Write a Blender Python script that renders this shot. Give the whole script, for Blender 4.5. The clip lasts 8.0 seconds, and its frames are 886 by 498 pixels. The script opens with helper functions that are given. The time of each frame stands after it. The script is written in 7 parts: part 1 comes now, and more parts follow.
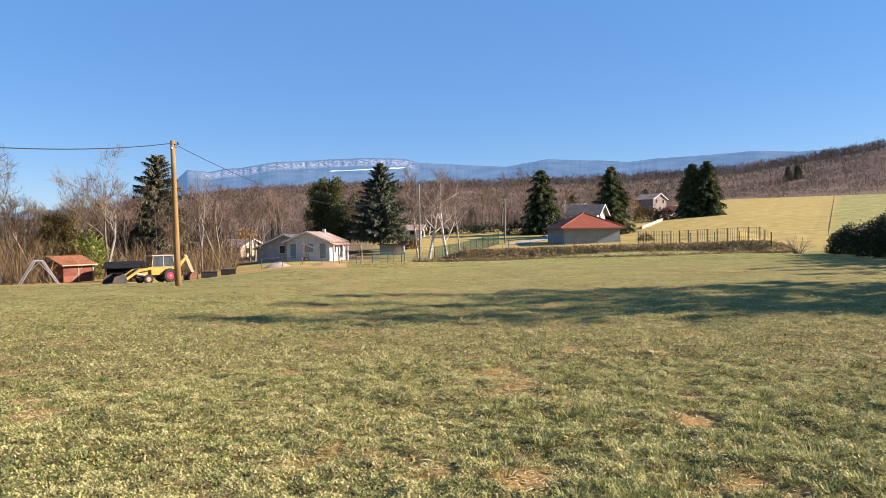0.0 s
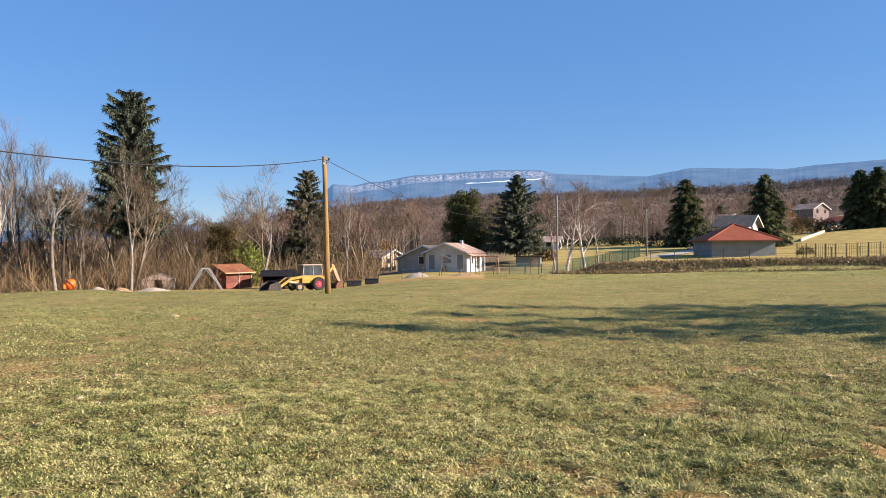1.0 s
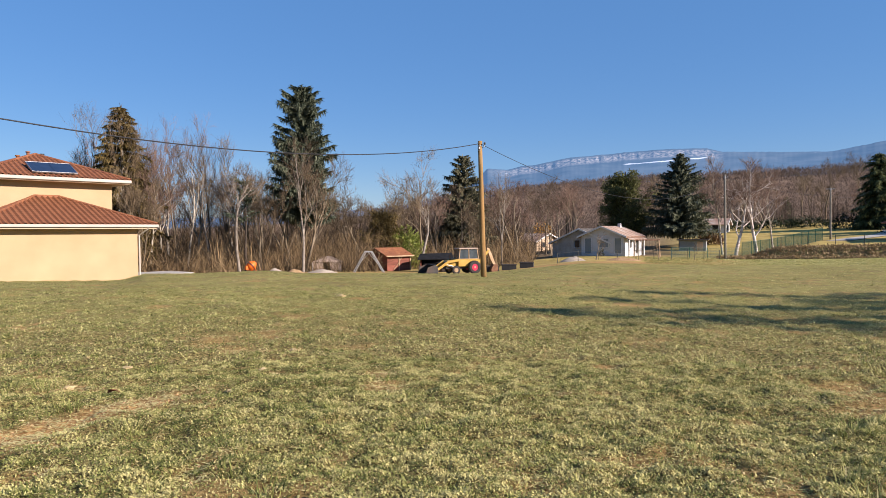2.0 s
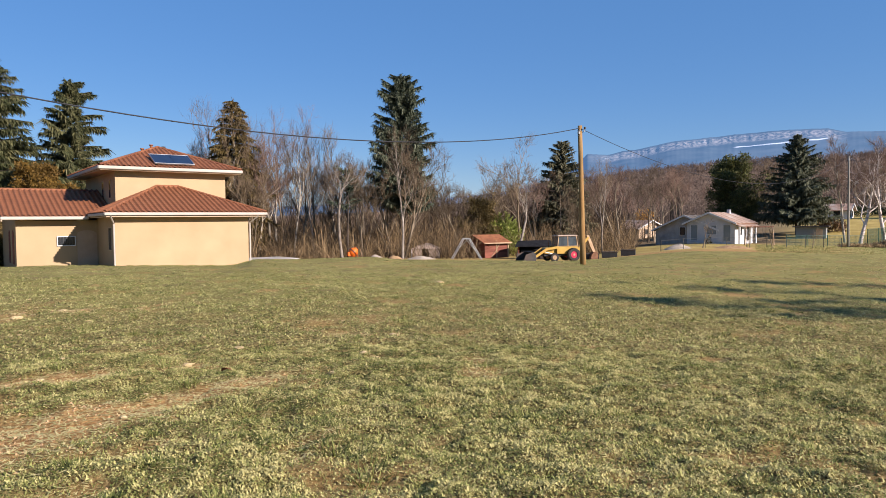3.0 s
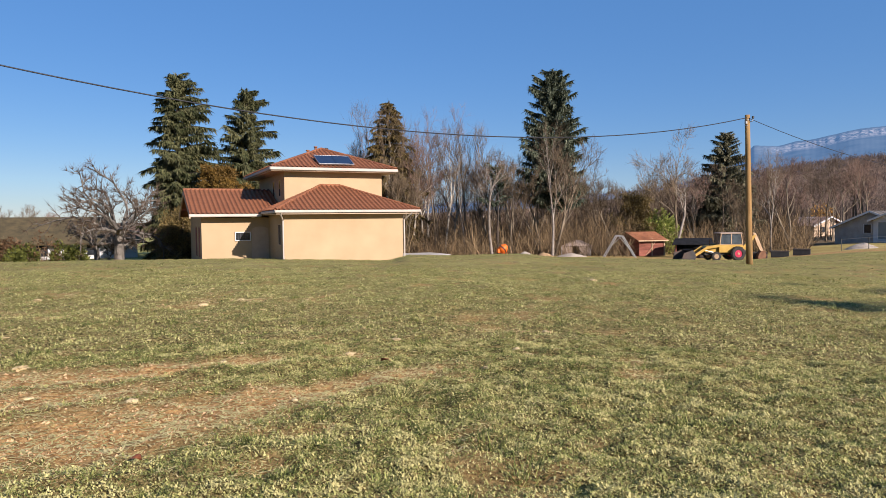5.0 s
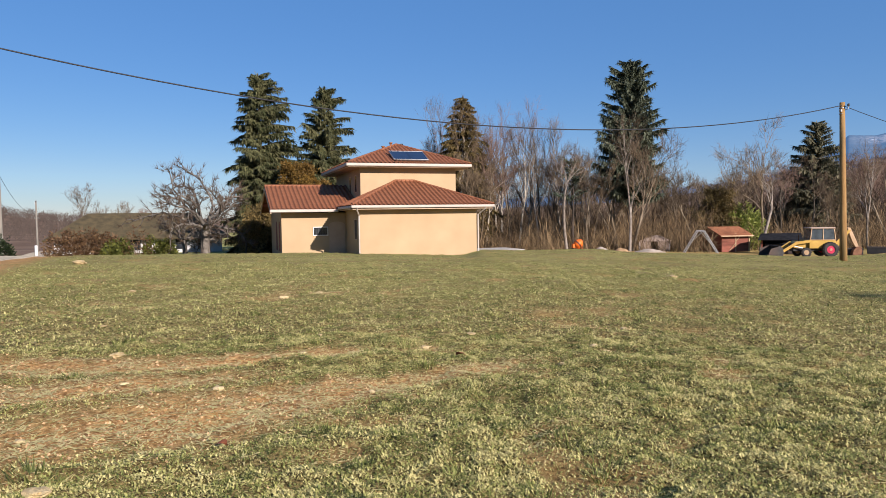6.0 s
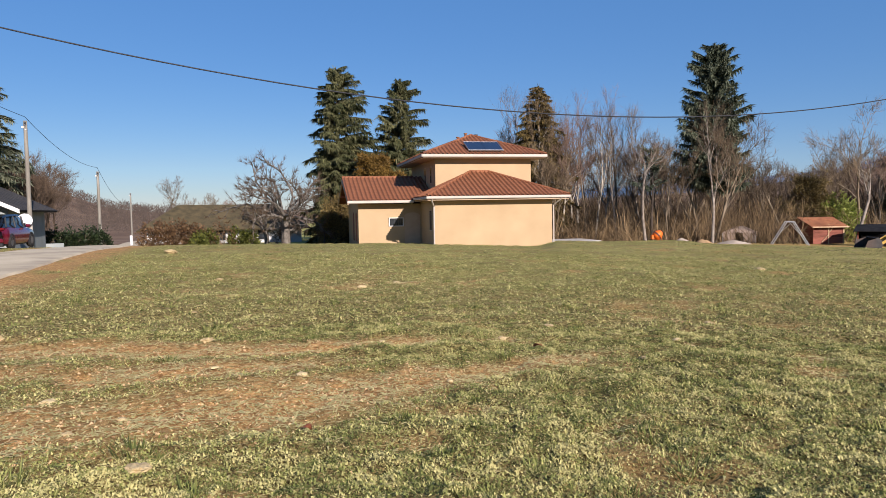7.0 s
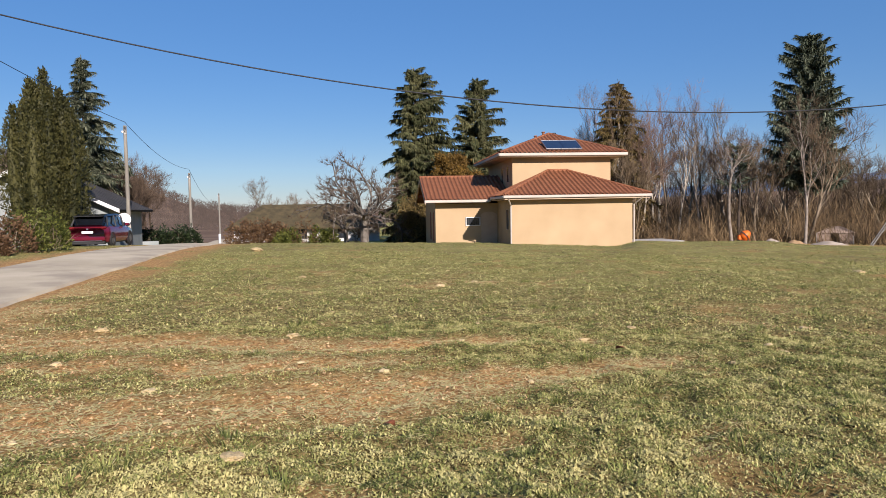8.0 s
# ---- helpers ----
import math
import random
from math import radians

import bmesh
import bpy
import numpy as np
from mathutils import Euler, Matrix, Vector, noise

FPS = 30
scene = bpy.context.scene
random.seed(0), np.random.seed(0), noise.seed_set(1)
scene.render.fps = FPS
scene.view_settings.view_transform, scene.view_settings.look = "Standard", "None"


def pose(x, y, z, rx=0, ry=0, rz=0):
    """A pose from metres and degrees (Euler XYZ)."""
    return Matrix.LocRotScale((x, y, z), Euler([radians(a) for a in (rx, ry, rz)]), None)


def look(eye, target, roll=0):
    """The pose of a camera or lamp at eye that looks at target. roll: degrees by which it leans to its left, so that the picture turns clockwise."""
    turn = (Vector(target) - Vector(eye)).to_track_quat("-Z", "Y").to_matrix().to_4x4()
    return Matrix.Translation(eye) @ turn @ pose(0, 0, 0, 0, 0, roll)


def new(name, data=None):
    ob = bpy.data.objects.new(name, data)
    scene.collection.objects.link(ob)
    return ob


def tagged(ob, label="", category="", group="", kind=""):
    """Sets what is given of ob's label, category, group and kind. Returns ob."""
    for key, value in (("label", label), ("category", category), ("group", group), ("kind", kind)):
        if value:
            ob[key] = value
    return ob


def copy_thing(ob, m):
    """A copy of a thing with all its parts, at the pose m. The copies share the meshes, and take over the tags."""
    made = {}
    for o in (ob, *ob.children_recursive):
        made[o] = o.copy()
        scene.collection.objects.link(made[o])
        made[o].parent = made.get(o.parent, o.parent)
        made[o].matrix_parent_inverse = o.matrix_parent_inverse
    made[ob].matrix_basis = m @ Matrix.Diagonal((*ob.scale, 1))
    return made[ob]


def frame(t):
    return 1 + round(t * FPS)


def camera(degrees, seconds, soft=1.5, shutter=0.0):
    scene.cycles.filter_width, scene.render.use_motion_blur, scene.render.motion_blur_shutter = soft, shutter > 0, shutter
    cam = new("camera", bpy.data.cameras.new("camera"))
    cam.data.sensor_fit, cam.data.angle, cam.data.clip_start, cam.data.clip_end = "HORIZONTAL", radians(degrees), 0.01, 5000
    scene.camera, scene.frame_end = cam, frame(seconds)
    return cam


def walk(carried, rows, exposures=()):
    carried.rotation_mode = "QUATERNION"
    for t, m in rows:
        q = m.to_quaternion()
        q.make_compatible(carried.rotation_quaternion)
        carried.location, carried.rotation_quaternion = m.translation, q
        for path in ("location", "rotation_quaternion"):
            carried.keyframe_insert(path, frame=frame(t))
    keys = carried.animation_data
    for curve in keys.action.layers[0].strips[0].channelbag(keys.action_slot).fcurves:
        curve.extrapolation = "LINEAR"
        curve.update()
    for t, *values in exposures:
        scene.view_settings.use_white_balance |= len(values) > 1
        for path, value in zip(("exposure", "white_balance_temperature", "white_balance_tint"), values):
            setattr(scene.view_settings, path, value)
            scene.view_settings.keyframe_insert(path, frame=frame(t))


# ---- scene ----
cam = camera(66.4, 8.0, soft=0.75)
PATH = [
    (0, pose(0.000, 0.000, 1.600, 88.95, 0.76, -0.01)),
    (0.5, pose(-0.115, -0.004, 1.608, 89.71, 0.61, 5.56)),
    (1, pose(-0.227, -0.003, 1.595, 90.05, 0.44, 11.38)),
    (1.5, pose(-0.274, 0.001, 1.589, 89.65, 0.49, 17.86)),
    (2, pose(-0.279, 0.015, 1.585, 88.80, 0.60, 24.39)),
    (3.5, pose(-0.311, 0.046, 1.576, 87.65, 0.69, 35.27)),
    (4, pose(-0.330, 0.035, 1.574, 87.65, 0.71, 37.99)),
    (4.5, pose(-0.349, 0.031, 1.572, 87.70, 0.69, 41.64)),
    (6, pose(-0.401, 0.033, 1.558, 87.35, 0.80, 51.42)),
    (6.5, pose(-0.425, 0.021, 1.552, 87.00, 0.89, 54.34)),
    (7, pose(-0.435, 0.003, 1.554, 86.67, 0.92, 57.66)),
    (7.5, pose(-0.452, -0.016, 1.555, 86.61, 0.90, 60.74)),
    (8, pose(-0.452, -0.044, 1.557, 86.72, 0.96, 64.08)),
]
walk(cam, PATH, exposures=[(0.0, 1.36, 6820, 17), (1.5, 1.13, 6780, 17), (2.0, 1.04, 6740, 17), (3.5, 0.95, 6580, 17), (8.0, 0.80, 6500, 17)])

# ---- daylight: a low winter sun from the east side of the field, clear sky ----
SUN_BEARING, SUN_HEIGHT = -92.0, 25.0


def bearing(az, d):
    """Plan place d metres from the standpoint, az degrees anticlockwise from north."""
    return (-math.sin(radians(az)) * d, math.cos(radians(az)) * d)


world = bpy.data.worlds.new("world")
scene.world = world
world.use_nodes = True
wn = world.node_tree
sky = wn.nodes.new("ShaderNodeTexSky")
sky.sky_type = "NISHITA"
sky.sun_disc = False
sky.sun_elevation = radians(SUN_HEIGHT)
sky.sun_rotation = radians(-SUN_BEARING)
sky.air_density, sky.dust_density, sky.ozone_density = 1.0, 0.0, 3.0
deep = wn.nodes.new("ShaderNodeHueSaturation")
deep.inputs["Hue"].default_value, deep.inputs["Saturation"].default_value = 0.508, 1.30
wn.links.new(sky.outputs[0], deep.inputs["Color"])
# clear winter air: an even blue over the whole vault
even = wn.nodes.new("ShaderNodeMix")
even.data_type = "RGBA"
even.inputs[0].default_value = 0.56
even.inputs[7].default_value = (1.0, 2.6, 5.5, 1)
wn.links.new(deep.outputs[0], even.inputs[6])
wn.links.new(even.outputs[2], wn.nodes["Background"].inputs[0])
wn.nodes["Background"].inputs[1].default_value = 0.0635

sun = new("sun", bpy.data.lights.new("sun", "SUN"))
sun.data.energy, sun.data.angle, sun.data.color = 5.0, radians(0.55), (1.0, 0.92, 0.84)
sx, sy = bearing(SUN_BEARING, 1.0)
sun.matrix_world = look((sx * 60, sy * 60, 60 * math.tan(radians(SUN_HEIGHT))), (0, 0, 0))

# ---- materials ----


def mat(name, a, b, scale=3.0, rough=0.8, bump=0.2, fine=40.0, metal=0.0, spec=0.3, island=0.0, c=None, cscale=0.5, obj=0.0, coat=0.0, stretch=(1, 1, 1), coords="Object"):
    """A surface of two tones in broad patches and fine grain, with relief; c: a third tone in large stains."""
    m = bpy.data.materials.new(name)
    m.use_nodes = True
    t = m.node_tree
    bs = t.nodes["Principled BSDF"]
    N, L = t.nodes.new, t.links.new
    co = N("ShaderNodeTexCoord")
    mp = N("ShaderNodeMapping")
    mp.inputs["Scale"].default_value = stretch
    L(co.outputs[coords], mp.inputs[0])
    n1, n2 = N("ShaderNodeTexNoise"), N("ShaderNodeTexNoise")
    n1.inputs["Scale"].default_value, n1.inputs["Detail"].default_value = scale, 5
    n2.inputs["Scale"].default_value, n2.inputs["Detail"].default_value = fine, 3
    L(mp.outputs[0], n1.inputs[0]), L(mp.outputs[0], n2.inputs[0])
    add = N("ShaderNodeMath")
    add.operation = "MULTIPLY_ADD"
    add.inputs[1].default_value, add.inputs[2].default_value = 0.45, 0.0
    L(n2.outputs[0], add.inputs[0])
    su = N("ShaderNodeMath")
    L(n1.outputs[0], su.inputs[0]), L(add.outputs[0], su.inputs[1])
    ramp = N("ShaderNodeValToRGB")
    ramp.color_ramp.elements[0].position, ramp.color_ramp.elements[1].position = 0.52, 0.95
    ramp.color_ramp.elements[0].color, ramp.color_ramp.elements[1].color = (*a, 1), (*b, 1)
    last = su.outputs[0]
    for amount, out in ((island, "Random Per Island"), (obj, "Random")):
        if amount:
            src = N("ShaderNodeNewGeometry") if out != "Random" else N("ShaderNodeObjectInfo")
            ma = N("ShaderNodeMath")
            ma.operation = "MULTIPLY_ADD"
            ma.inputs[1].default_value = amount
            L(src.outputs[out], ma.inputs[0]), L(last, ma.inputs[2])
            sb = N("ShaderNodeMath")
            sb.operation = "SUBTRACT"
            sb.inputs[1].default_value = amount / 2
            L(ma.outputs[0], sb.inputs[0])
            last = sb.outputs[0]
    L(last, ramp.inputs[0])
    col = ramp.outputs[0]
    if c:
        n3 = N("ShaderNodeTexNoise")
        n3.inputs["Scale"].default_value, n3.inputs["Detail"].default_value = cscale, 6
        L(mp.outputs[0], n3.inputs[0])
        r3 = N("ShaderNodeMapRange")
        r3.inputs[1].default_value, r3.inputs[2].default_value = 0.5, 0.68
        L(n3.outputs[0], r3.inputs[0])
        mx = N("ShaderNodeMix")
        mx.data_type = "RGBA"
        mx.inputs[7].default_value = (*c, 1)
        L(r3.outputs[0], mx.inputs[0]), L(col, mx.inputs[6])
        col = mx.outputs[2]
    L(col, bs.inputs["Base Color"])
    bs.inputs["Roughness"].default_value, bs.inputs["Metallic"].default_value = rough, metal
    bs.inputs["Specular IOR Level"].default_value = spec
    bs.inputs["Coat Weight"].default_value = coat
    if bump:
        bp = N("ShaderNodeBump")
        bp.inputs["Strength"].default_value, bp.inputs["Distance"].default_value = bump, 0.02
        L(n2.outputs[0], bp.inputs["Height"]), L(bp.outputs[0], bs.inputs["Normal"])
    return m


def leafy(name, a, b, island=0.5, through_light=0.25, rough=0.6, scale=0.6):
    """Foliage: two tones by tuft, with some light passing through."""
    m = mat(name, a, b, scale=scale, rough=rough, bump=0.0, fine=6.0, island=island, spec=0.2)
    t = m.node_tree
    bs = t.nodes["Principled BSDF"]
    out = t.nodes["Material Output"]
    tr, mx = t.nodes.new("ShaderNodeBsdfTranslucent"), t.nodes.new("ShaderNodeMixShader")
    t.links.new(bs.inputs["Base Color"].links[0].from_socket, tr.inputs[0])
    mx.inputs[0].default_value = through_light
    t.links.new(bs.outputs[0], mx.inputs[1]), t.links.new(tr.outputs[0], mx.inputs[2])
    t.links.new(mx.outputs[0], out.inputs[0])
    return m


M = {}
M["render"] = mat("cream_render", (0.345, 0.246, 0.140), (0.400, 0.294, 0.173), scale=0.6, fine=60, bump=0.25, rough=0.9, spec=0.2)
M["white"] = mat("white_paint", (0.553, 0.545, 0.521), (0.648, 0.64, 0.616), scale=2, rough=0.55, bump=0.05)
M["trim"] = mat("off_white_trim", (0.371, 0.325, 0.272), (0.438, 0.391, 0.332), scale=2, rough=0.6, bump=0.05)
M["soffit"] = mat("painted_soffit", (0.395, 0.284, 0.19), (0.458, 0.34, 0.229), scale=2, rough=0.7)
M["tile"] = mat("clay_tile", (0.158, 0.057, 0.026), (0.268, 0.106, 0.047), scale=2.0, fine=30, rough=0.75, bump=0.2, obj=0.12, island=0.1, c=(0.118, 0.043, 0.025), cscale=0.5)
M["tile_old"] = mat("old_clay_tile", (0.205, 0.118, 0.079), (0.332, 0.229, 0.174), scale=1.2, rough=0.85, island=0.5, c=(0.395, 0.332, 0.284), cscale=0.5)
M["tile_orange"] = mat("orange_roof_sheet", (0.228, 0.063, 0.034), (0.312, 0.095, 0.053), scale=0.5, fine=10, rough=0.85, spec=0.15, island=0.2)
M["slate"] = mat("dark_roof", (0.021, 0.021, 0.023), (0.048, 0.046, 0.044), scale=1, spec=0.15, rough=0.85, island=0.3)
M["roof_grey"] = mat("grey_roof", (0.077, 0.068, 0.059), (0.124, 0.108, 0.091), scale=0.8, rough=0.8, c=(0.079, 0.079, 0.071))
M["thatch"] = mat("mossy_roof", (0.043, 0.035, 0.017), (0.095, 0.071, 0.033), scale=1.4, rough=0.95, bump=0.5, fine=12)
M["glass"] = mat("dark_glass", (0.014, 0.016, 0.019), (0.028, 0.033, 0.038), rough=0.06, bump=0, spec=0.6)
M["solar"] = mat("solar_glass", (0.009, 0.015, 0.033), (0.015, 0.025, 0.052), rough=0.08, bump=0, spec=0.6)
M["frame_dark"] = mat("dark_frame", (0.024, 0.024, 0.024), (0.047, 0.047, 0.047), rough=0.5)
M["alu"] = mat("aluminium", (0.276, 0.276, 0.284), (0.360, 0.360, 0.375), rough=0.35, metal=0.9, bump=0.05)
M["galv"] = mat("galvanised_steel", (0.332, 0.324, 0.316), (0.474, 0.466, 0.45), rough=0.5, metal=0.6, bump=0.1)
M["concrete"] = mat("concrete", (0.284, 0.261, 0.229), (0.411, 0.387, 0.348), scale=1.5, rough=0.9, bump=0.3, c=(0.332, 0.292, 0.237))
M["greywall"] = mat("grey_render_wall", (0.182, 0.205, 0.205), (0.253, 0.276, 0.269), scale=0.8, rough=0.9, c=(0.221, 0.229, 0.221))
M["whitewall"] = mat("white_render_wall", (0.474, 0.466, 0.458), (0.6, 0.593, 0.577), scale=0.7, rough=0.9, c=(0.411, 0.411, 0.411))
M["dullwall"] = mat("dull_pinkish_wall", (0.17, 0.13, 0.115), (0.23, 0.18, 0.16), scale=0.7, rough=0.9)
M["polewood"] = mat("treated_pole_wood", (0.182, 0.095, 0.028), (0.316, 0.19, 0.071), scale=2, fine=20, rough=0.8, bump=0.4, stretch=(6, 6, 0.5), c=(0.134, 0.095, 0.04), cscale=0.8)
M["polegrey"] = mat("weathered_pole", (0.13, 0.12, 0.10), (0.25, 0.23, 0.19), scale=2, fine=20, rough=0.85, bump=0.3, stretch=(6, 6, 0.5))
M["cable"] = mat("black_cable", (0.011, 0.011, 0.013), (0.024, 0.024, 0.027), rough=0.6, bump=0)
M["plank"] = mat("red_brown_plank", (0.134, 0.040, 0.025), (0.241, 0.079, 0.050), scale=2, fine=25, rough=0.75, bump=0.3, stretch=(0.6, 0.6, 6), obj=0.5)
M["plank_pale"] = mat("pale_timber", (0.332, 0.213, 0.118), (0.458, 0.316, 0.198), scale=2, rough=0.75, bump=0.2)
M["yellow"] = mat("yellow_machine_paint", (0.35, 0.205, 0.035), (0.46, 0.29, 0.065), scale=1.5, rough=0.45, bump=0.05, c=(0.332, 0.19, 0.032), cscale=1.2)
M["red_paint"] = mat("red_rim_paint", (0.395, 0.016, 0.047), (0.506, 0.032, 0.079), rough=0.45)
# blue-grey put into the colour for sky showing in the panes
M["cab_glass"] = mat("sky_tint_cab_glass", (0.030, 0.039, 0.047), (0.066, 0.081, 0.091), scale=2, rough=0.15, bump=0, spec=0.6)
M["rubber"] = mat("rubber", (0.019, 0.018, 0.017), (0.048, 0.043, 0.038), rough=0.85, bump=0.3)
M["rust"] = mat("rusty_steel", (0.095, 0.043, 0.024), (0.205, 0.103, 0.055), scale=3, rough=0.85, bump=0.3)
M["steel_dark"] = mat("dark_steel", (0.024, 0.022, 0.022), (0.055, 0.049, 0.043), rough=0.6, c=(0.079, 0.047, 0.032))
M["tarp"] = mat("black_tarp", (0.009, 0.009, 0.01), (0.021, 0.021, 0.022), spec=0.1, rough=0.85, bump=0.3, fine=8)
M["orange"] = mat("orange_drum_paint", (0.569, 0.095, 0.009), (0.671, 0.142, 0.016), rough=0.5, bump=0.05)
M["sand"] = mat("builders_sand", (0.3, 0.245, 0.182), (0.435, 0.363, 0.284), scale=4, rough=0.95, bump=0.5)
M["canvas"] = mat("pale_canvas", (0.306, 0.226, 0.172), (0.388, 0.297, 0.231), scale=1.5, rough=0.9)
M["soil"] = mat("dry_soil", (0.221, 0.126, 0.057), (0.458, 0.304, 0.158), scale=6, rough=0.97, bump=0.6, obj=0.4, island=0.6)
M["stone"] = mat("pale_clod", (0.363, 0.269, 0.13), (0.498, 0.387, 0.209), scale=25, fine=90, rough=0.97, bump=0.5, obj=0.4)
M["leaf_dead"] = mat("dead_leaf", (0.174, 0.051, 0.02), (0.269, 0.095, 0.04), rough=0.8)
M["asphalt"] = mat("sun_bleached_asphalt", (0.39, 0.325, 0.22), (0.52, 0.44, 0.31), scale=0.8, fine=60, rough=0.92, bump=0.3, c=(0.3, 0.245, 0.174), cscale=0.7)
M["fence_green"] = mat("green_fence_paint", (0.016, 0.071, 0.047), (0.032, 0.103, 0.071), rough=0.5, bump=0)
M["fence_dark"] = mat("dark_fence_post", (0.024, 0.028, 0.024), (0.047, 0.047, 0.04), rough=0.6, bump=0)
M["bark"] = mat("grey_bark", (0.109, 0.080, 0.051), (0.218, 0.174, 0.120), scale=2, fine=14, rough=0.95, bump=0.6, stretch=(3, 3, 0.7), obj=0.4)
M["bark_pollard"] = mat("pollard_bark", (0.058, 0.050, 0.039), (0.211, 0.188, 0.158), scale=1.2, fine=10, rough=0.95, bump=0.6, stretch=(2, 2, 0.8), c=(0.047, 0.036, 0.028), cscale=1.0)
M["bark_birch"] = mat("birch_bark", (0.474, 0.409, 0.363), (0.683, 0.608, 0.549), scale=2, fine=12, rough=0.9, bump=0.4, stretch=(1, 1, 4), c=(0.158, 0.118, 0.103), cscale=1.2)
M["bark_pale"] = mat("pale_bark", (0.270, 0.228, 0.172), (0.420, 0.375, 0.299), scale=2, fine=12, rough=0.9, bump=0.4, stretch=(2, 2, 1.5), c=(0.103, 0.079, 0.067), cscale=1.3)
M["bark_tan"] = mat("tan_grey_bark", (0.15, 0.125, 0.10), (0.30, 0.26, 0.215), scale=2, fine=12, rough=0.9, bump=0.4, stretch=(2, 2, 1.2), c=(0.09, 0.07, 0.055), cscale=1.3)
M["bark_dark"] = mat("dark_bark", (0.028, 0.021, 0.016), (0.071, 0.055, 0.043), scale=2, rough=0.95, bump=0.5)
M["twig"] = mat("grey_brown_twig", (0.080, 0.056, 0.034), (0.188, 0.137, 0.084), scale=0.5, rough=0.9, bump=0, island=0.5, obj=0.4)
M["twig_red"] = mat("reddish_twig", (0.108, 0.067, 0.048), (0.230, 0.150, 0.108), scale=0.5, rough=0.9, bump=0, island=0.5, obj=0.3)
M["brush"] = mat("tan_brush", (0.052, 0.034, 0.018), (0.275, 0.189, 0.099), scale=0.15, rough=0.95, bump=0, island=0.6)
M["twig_dark"] = mat("dark_brown_twig", (0.049, 0.033, 0.022), (0.122, 0.083, 0.054), scale=0.5, rough=0.9, bump=0, island=0.5, obj=0.3)
# darker than the thicket's brush, in place of shade within the wood
M["underwood"] = mat("shade_dark_underwood", (0.037, 0.024, 0.014), (0.098, 0.066, 0.036), scale=0.15, rough=0.95, bump=0, island=0.6)
M["farwood"] = mat("winter_wood", (0.078, 0.055, 0.043), (0.150, 0.109, 0.081), scale=0.02, fine=0.3, rough=0.95, bump=0, island=0.1)
M["farwood_dark"] = mat("beech_wood", (0.051, 0.037, 0.030), (0.095, 0.073, 0.058), scale=0.02, fine=0.3, rough=0.95, bump=0, island=0.2)
M["spruce"] = leafy("spruce_needles", (0.040, 0.050, 0.020), (0.150, 0.145, 0.065), through_light=0.15)
M["fir"] = leafy("fir_needles", (0.040, 0.055, 0.036), (0.165, 0.185, 0.120), through_light=0.12)
M["cedar"] = leafy("blue_cedar_needles", (0.050, 0.063, 0.038), (0.165, 0.175, 0.110), through_light=0.12)
M["yew"] = leafy("yew_needles", (0.039, 0.047, 0.014), (0.140, 0.140, 0.043), through_light=0.1)
M["spruce_dark"] = leafy("dark_spruce_needles", (0.033, 0.045, 0.016), (0.130, 0.140, 0.050), through_light=0.1)
M["thuja"] = leafy("bronzed_thuja", (0.088, 0.050, 0.010), (0.184, 0.110, 0.025), through_light=0.15)
M["olive"] = leafy("olive_conifer", (0.075, 0.056, 0.020), (0.21, 0.15, 0.055), through_light=0.15)
M["olive_grey"] = leafy("grey_olive_needles", (0.076, 0.076, 0.043), (0.218, 0.204, 0.123), through_light=0.15)
M["cypress"] = leafy("cypress_green", (0.022, 0.024, 0.007), (0.070, 0.066, 0.020), through_light=0.12)
M["bamboo"] = leafy("bamboo_leaf", (0.174, 0.221, 0.04), (0.348, 0.379, 0.103), through_light=0.4)
M["hedge"] = leafy("hedge_leaf", (0.007, 0.013, 0.005), (0.023, 0.036, 0.012), through_light=0.1)
M["laurel"] = leafy("laurel_leaf", (0.043, 0.055, 0.011), (0.15, 0.158, 0.036), through_light=0.25)
M["brown_leaf"] = leafy("dry_hedge_leaf", (0.076, 0.040, 0.020), (0.152, 0.092, 0.045), through_light=0.2)
M["bank"] = leafy("bank_dead_leaf", (0.205, 0.138, 0.07), (0.411, 0.3, 0.158), through_light=0.2)
M["willow"] = leafy("orange_willow_twig", (0.269, 0.134, 0.028), (0.395, 0.221, 0.055), through_light=0.2)
M["grass"] = leafy("winter_grass", (0.1, 0.1, 0.1), (0.2, 0.2, 0.2), island=0.0, through_light=0.2, rough=0.75)
t = M["grass"].node_tree
gv, gr = t.nodes.new("ShaderNodeVertexColor"), t.nodes.new("ShaderNodeValToRGB")
gv.layer_name = "tone"
while len(gr.color_ramp.elements) < 5:
    gr.color_ramp.elements.new(0.5)
for e, (at_, c_) in zip(gr.color_ramp.elements, ((0.0, (0.046, 0.056, 0.014)), (0.3, (0.136, 0.156, 0.041)), (0.55, (0.288, 0.288, 0.090)), (0.78, (0.460, 0.418, 0.168)), (1.0, (0.64, 0.53, 0.25)))):
    e.position, e.color = at_, (*c_, 1)
t.links.new(gv.outputs[0], gr.inputs[0])
for nd in t.nodes:
    if nd.bl_idname == "ShaderNodeBsdfPrincipled":
        t.links.new(gr.outputs[0], nd.inputs["Base Color"])
    if nd.bl_idname == "ShaderNodeBsdfTranslucent":
        t.links.new(gr.outputs[0], nd.inputs[0])
M["car_red"] = mat("dark_red_car_paint", (0.089, 0.005, 0.014), (0.112, 0.006, 0.019), rough=0.25, bump=0, coat=0.8)
M["car_glass"] = mat("car_glass", (0.006, 0.007, 0.009), (0.009, 0.011, 0.015), rough=0.05, bump=0, spec=0.6)
M["plastic"] = mat("black_plastic", (0.014, 0.014, 0.015), (0.028, 0.028, 0.028), rough=0.6, bump=0)
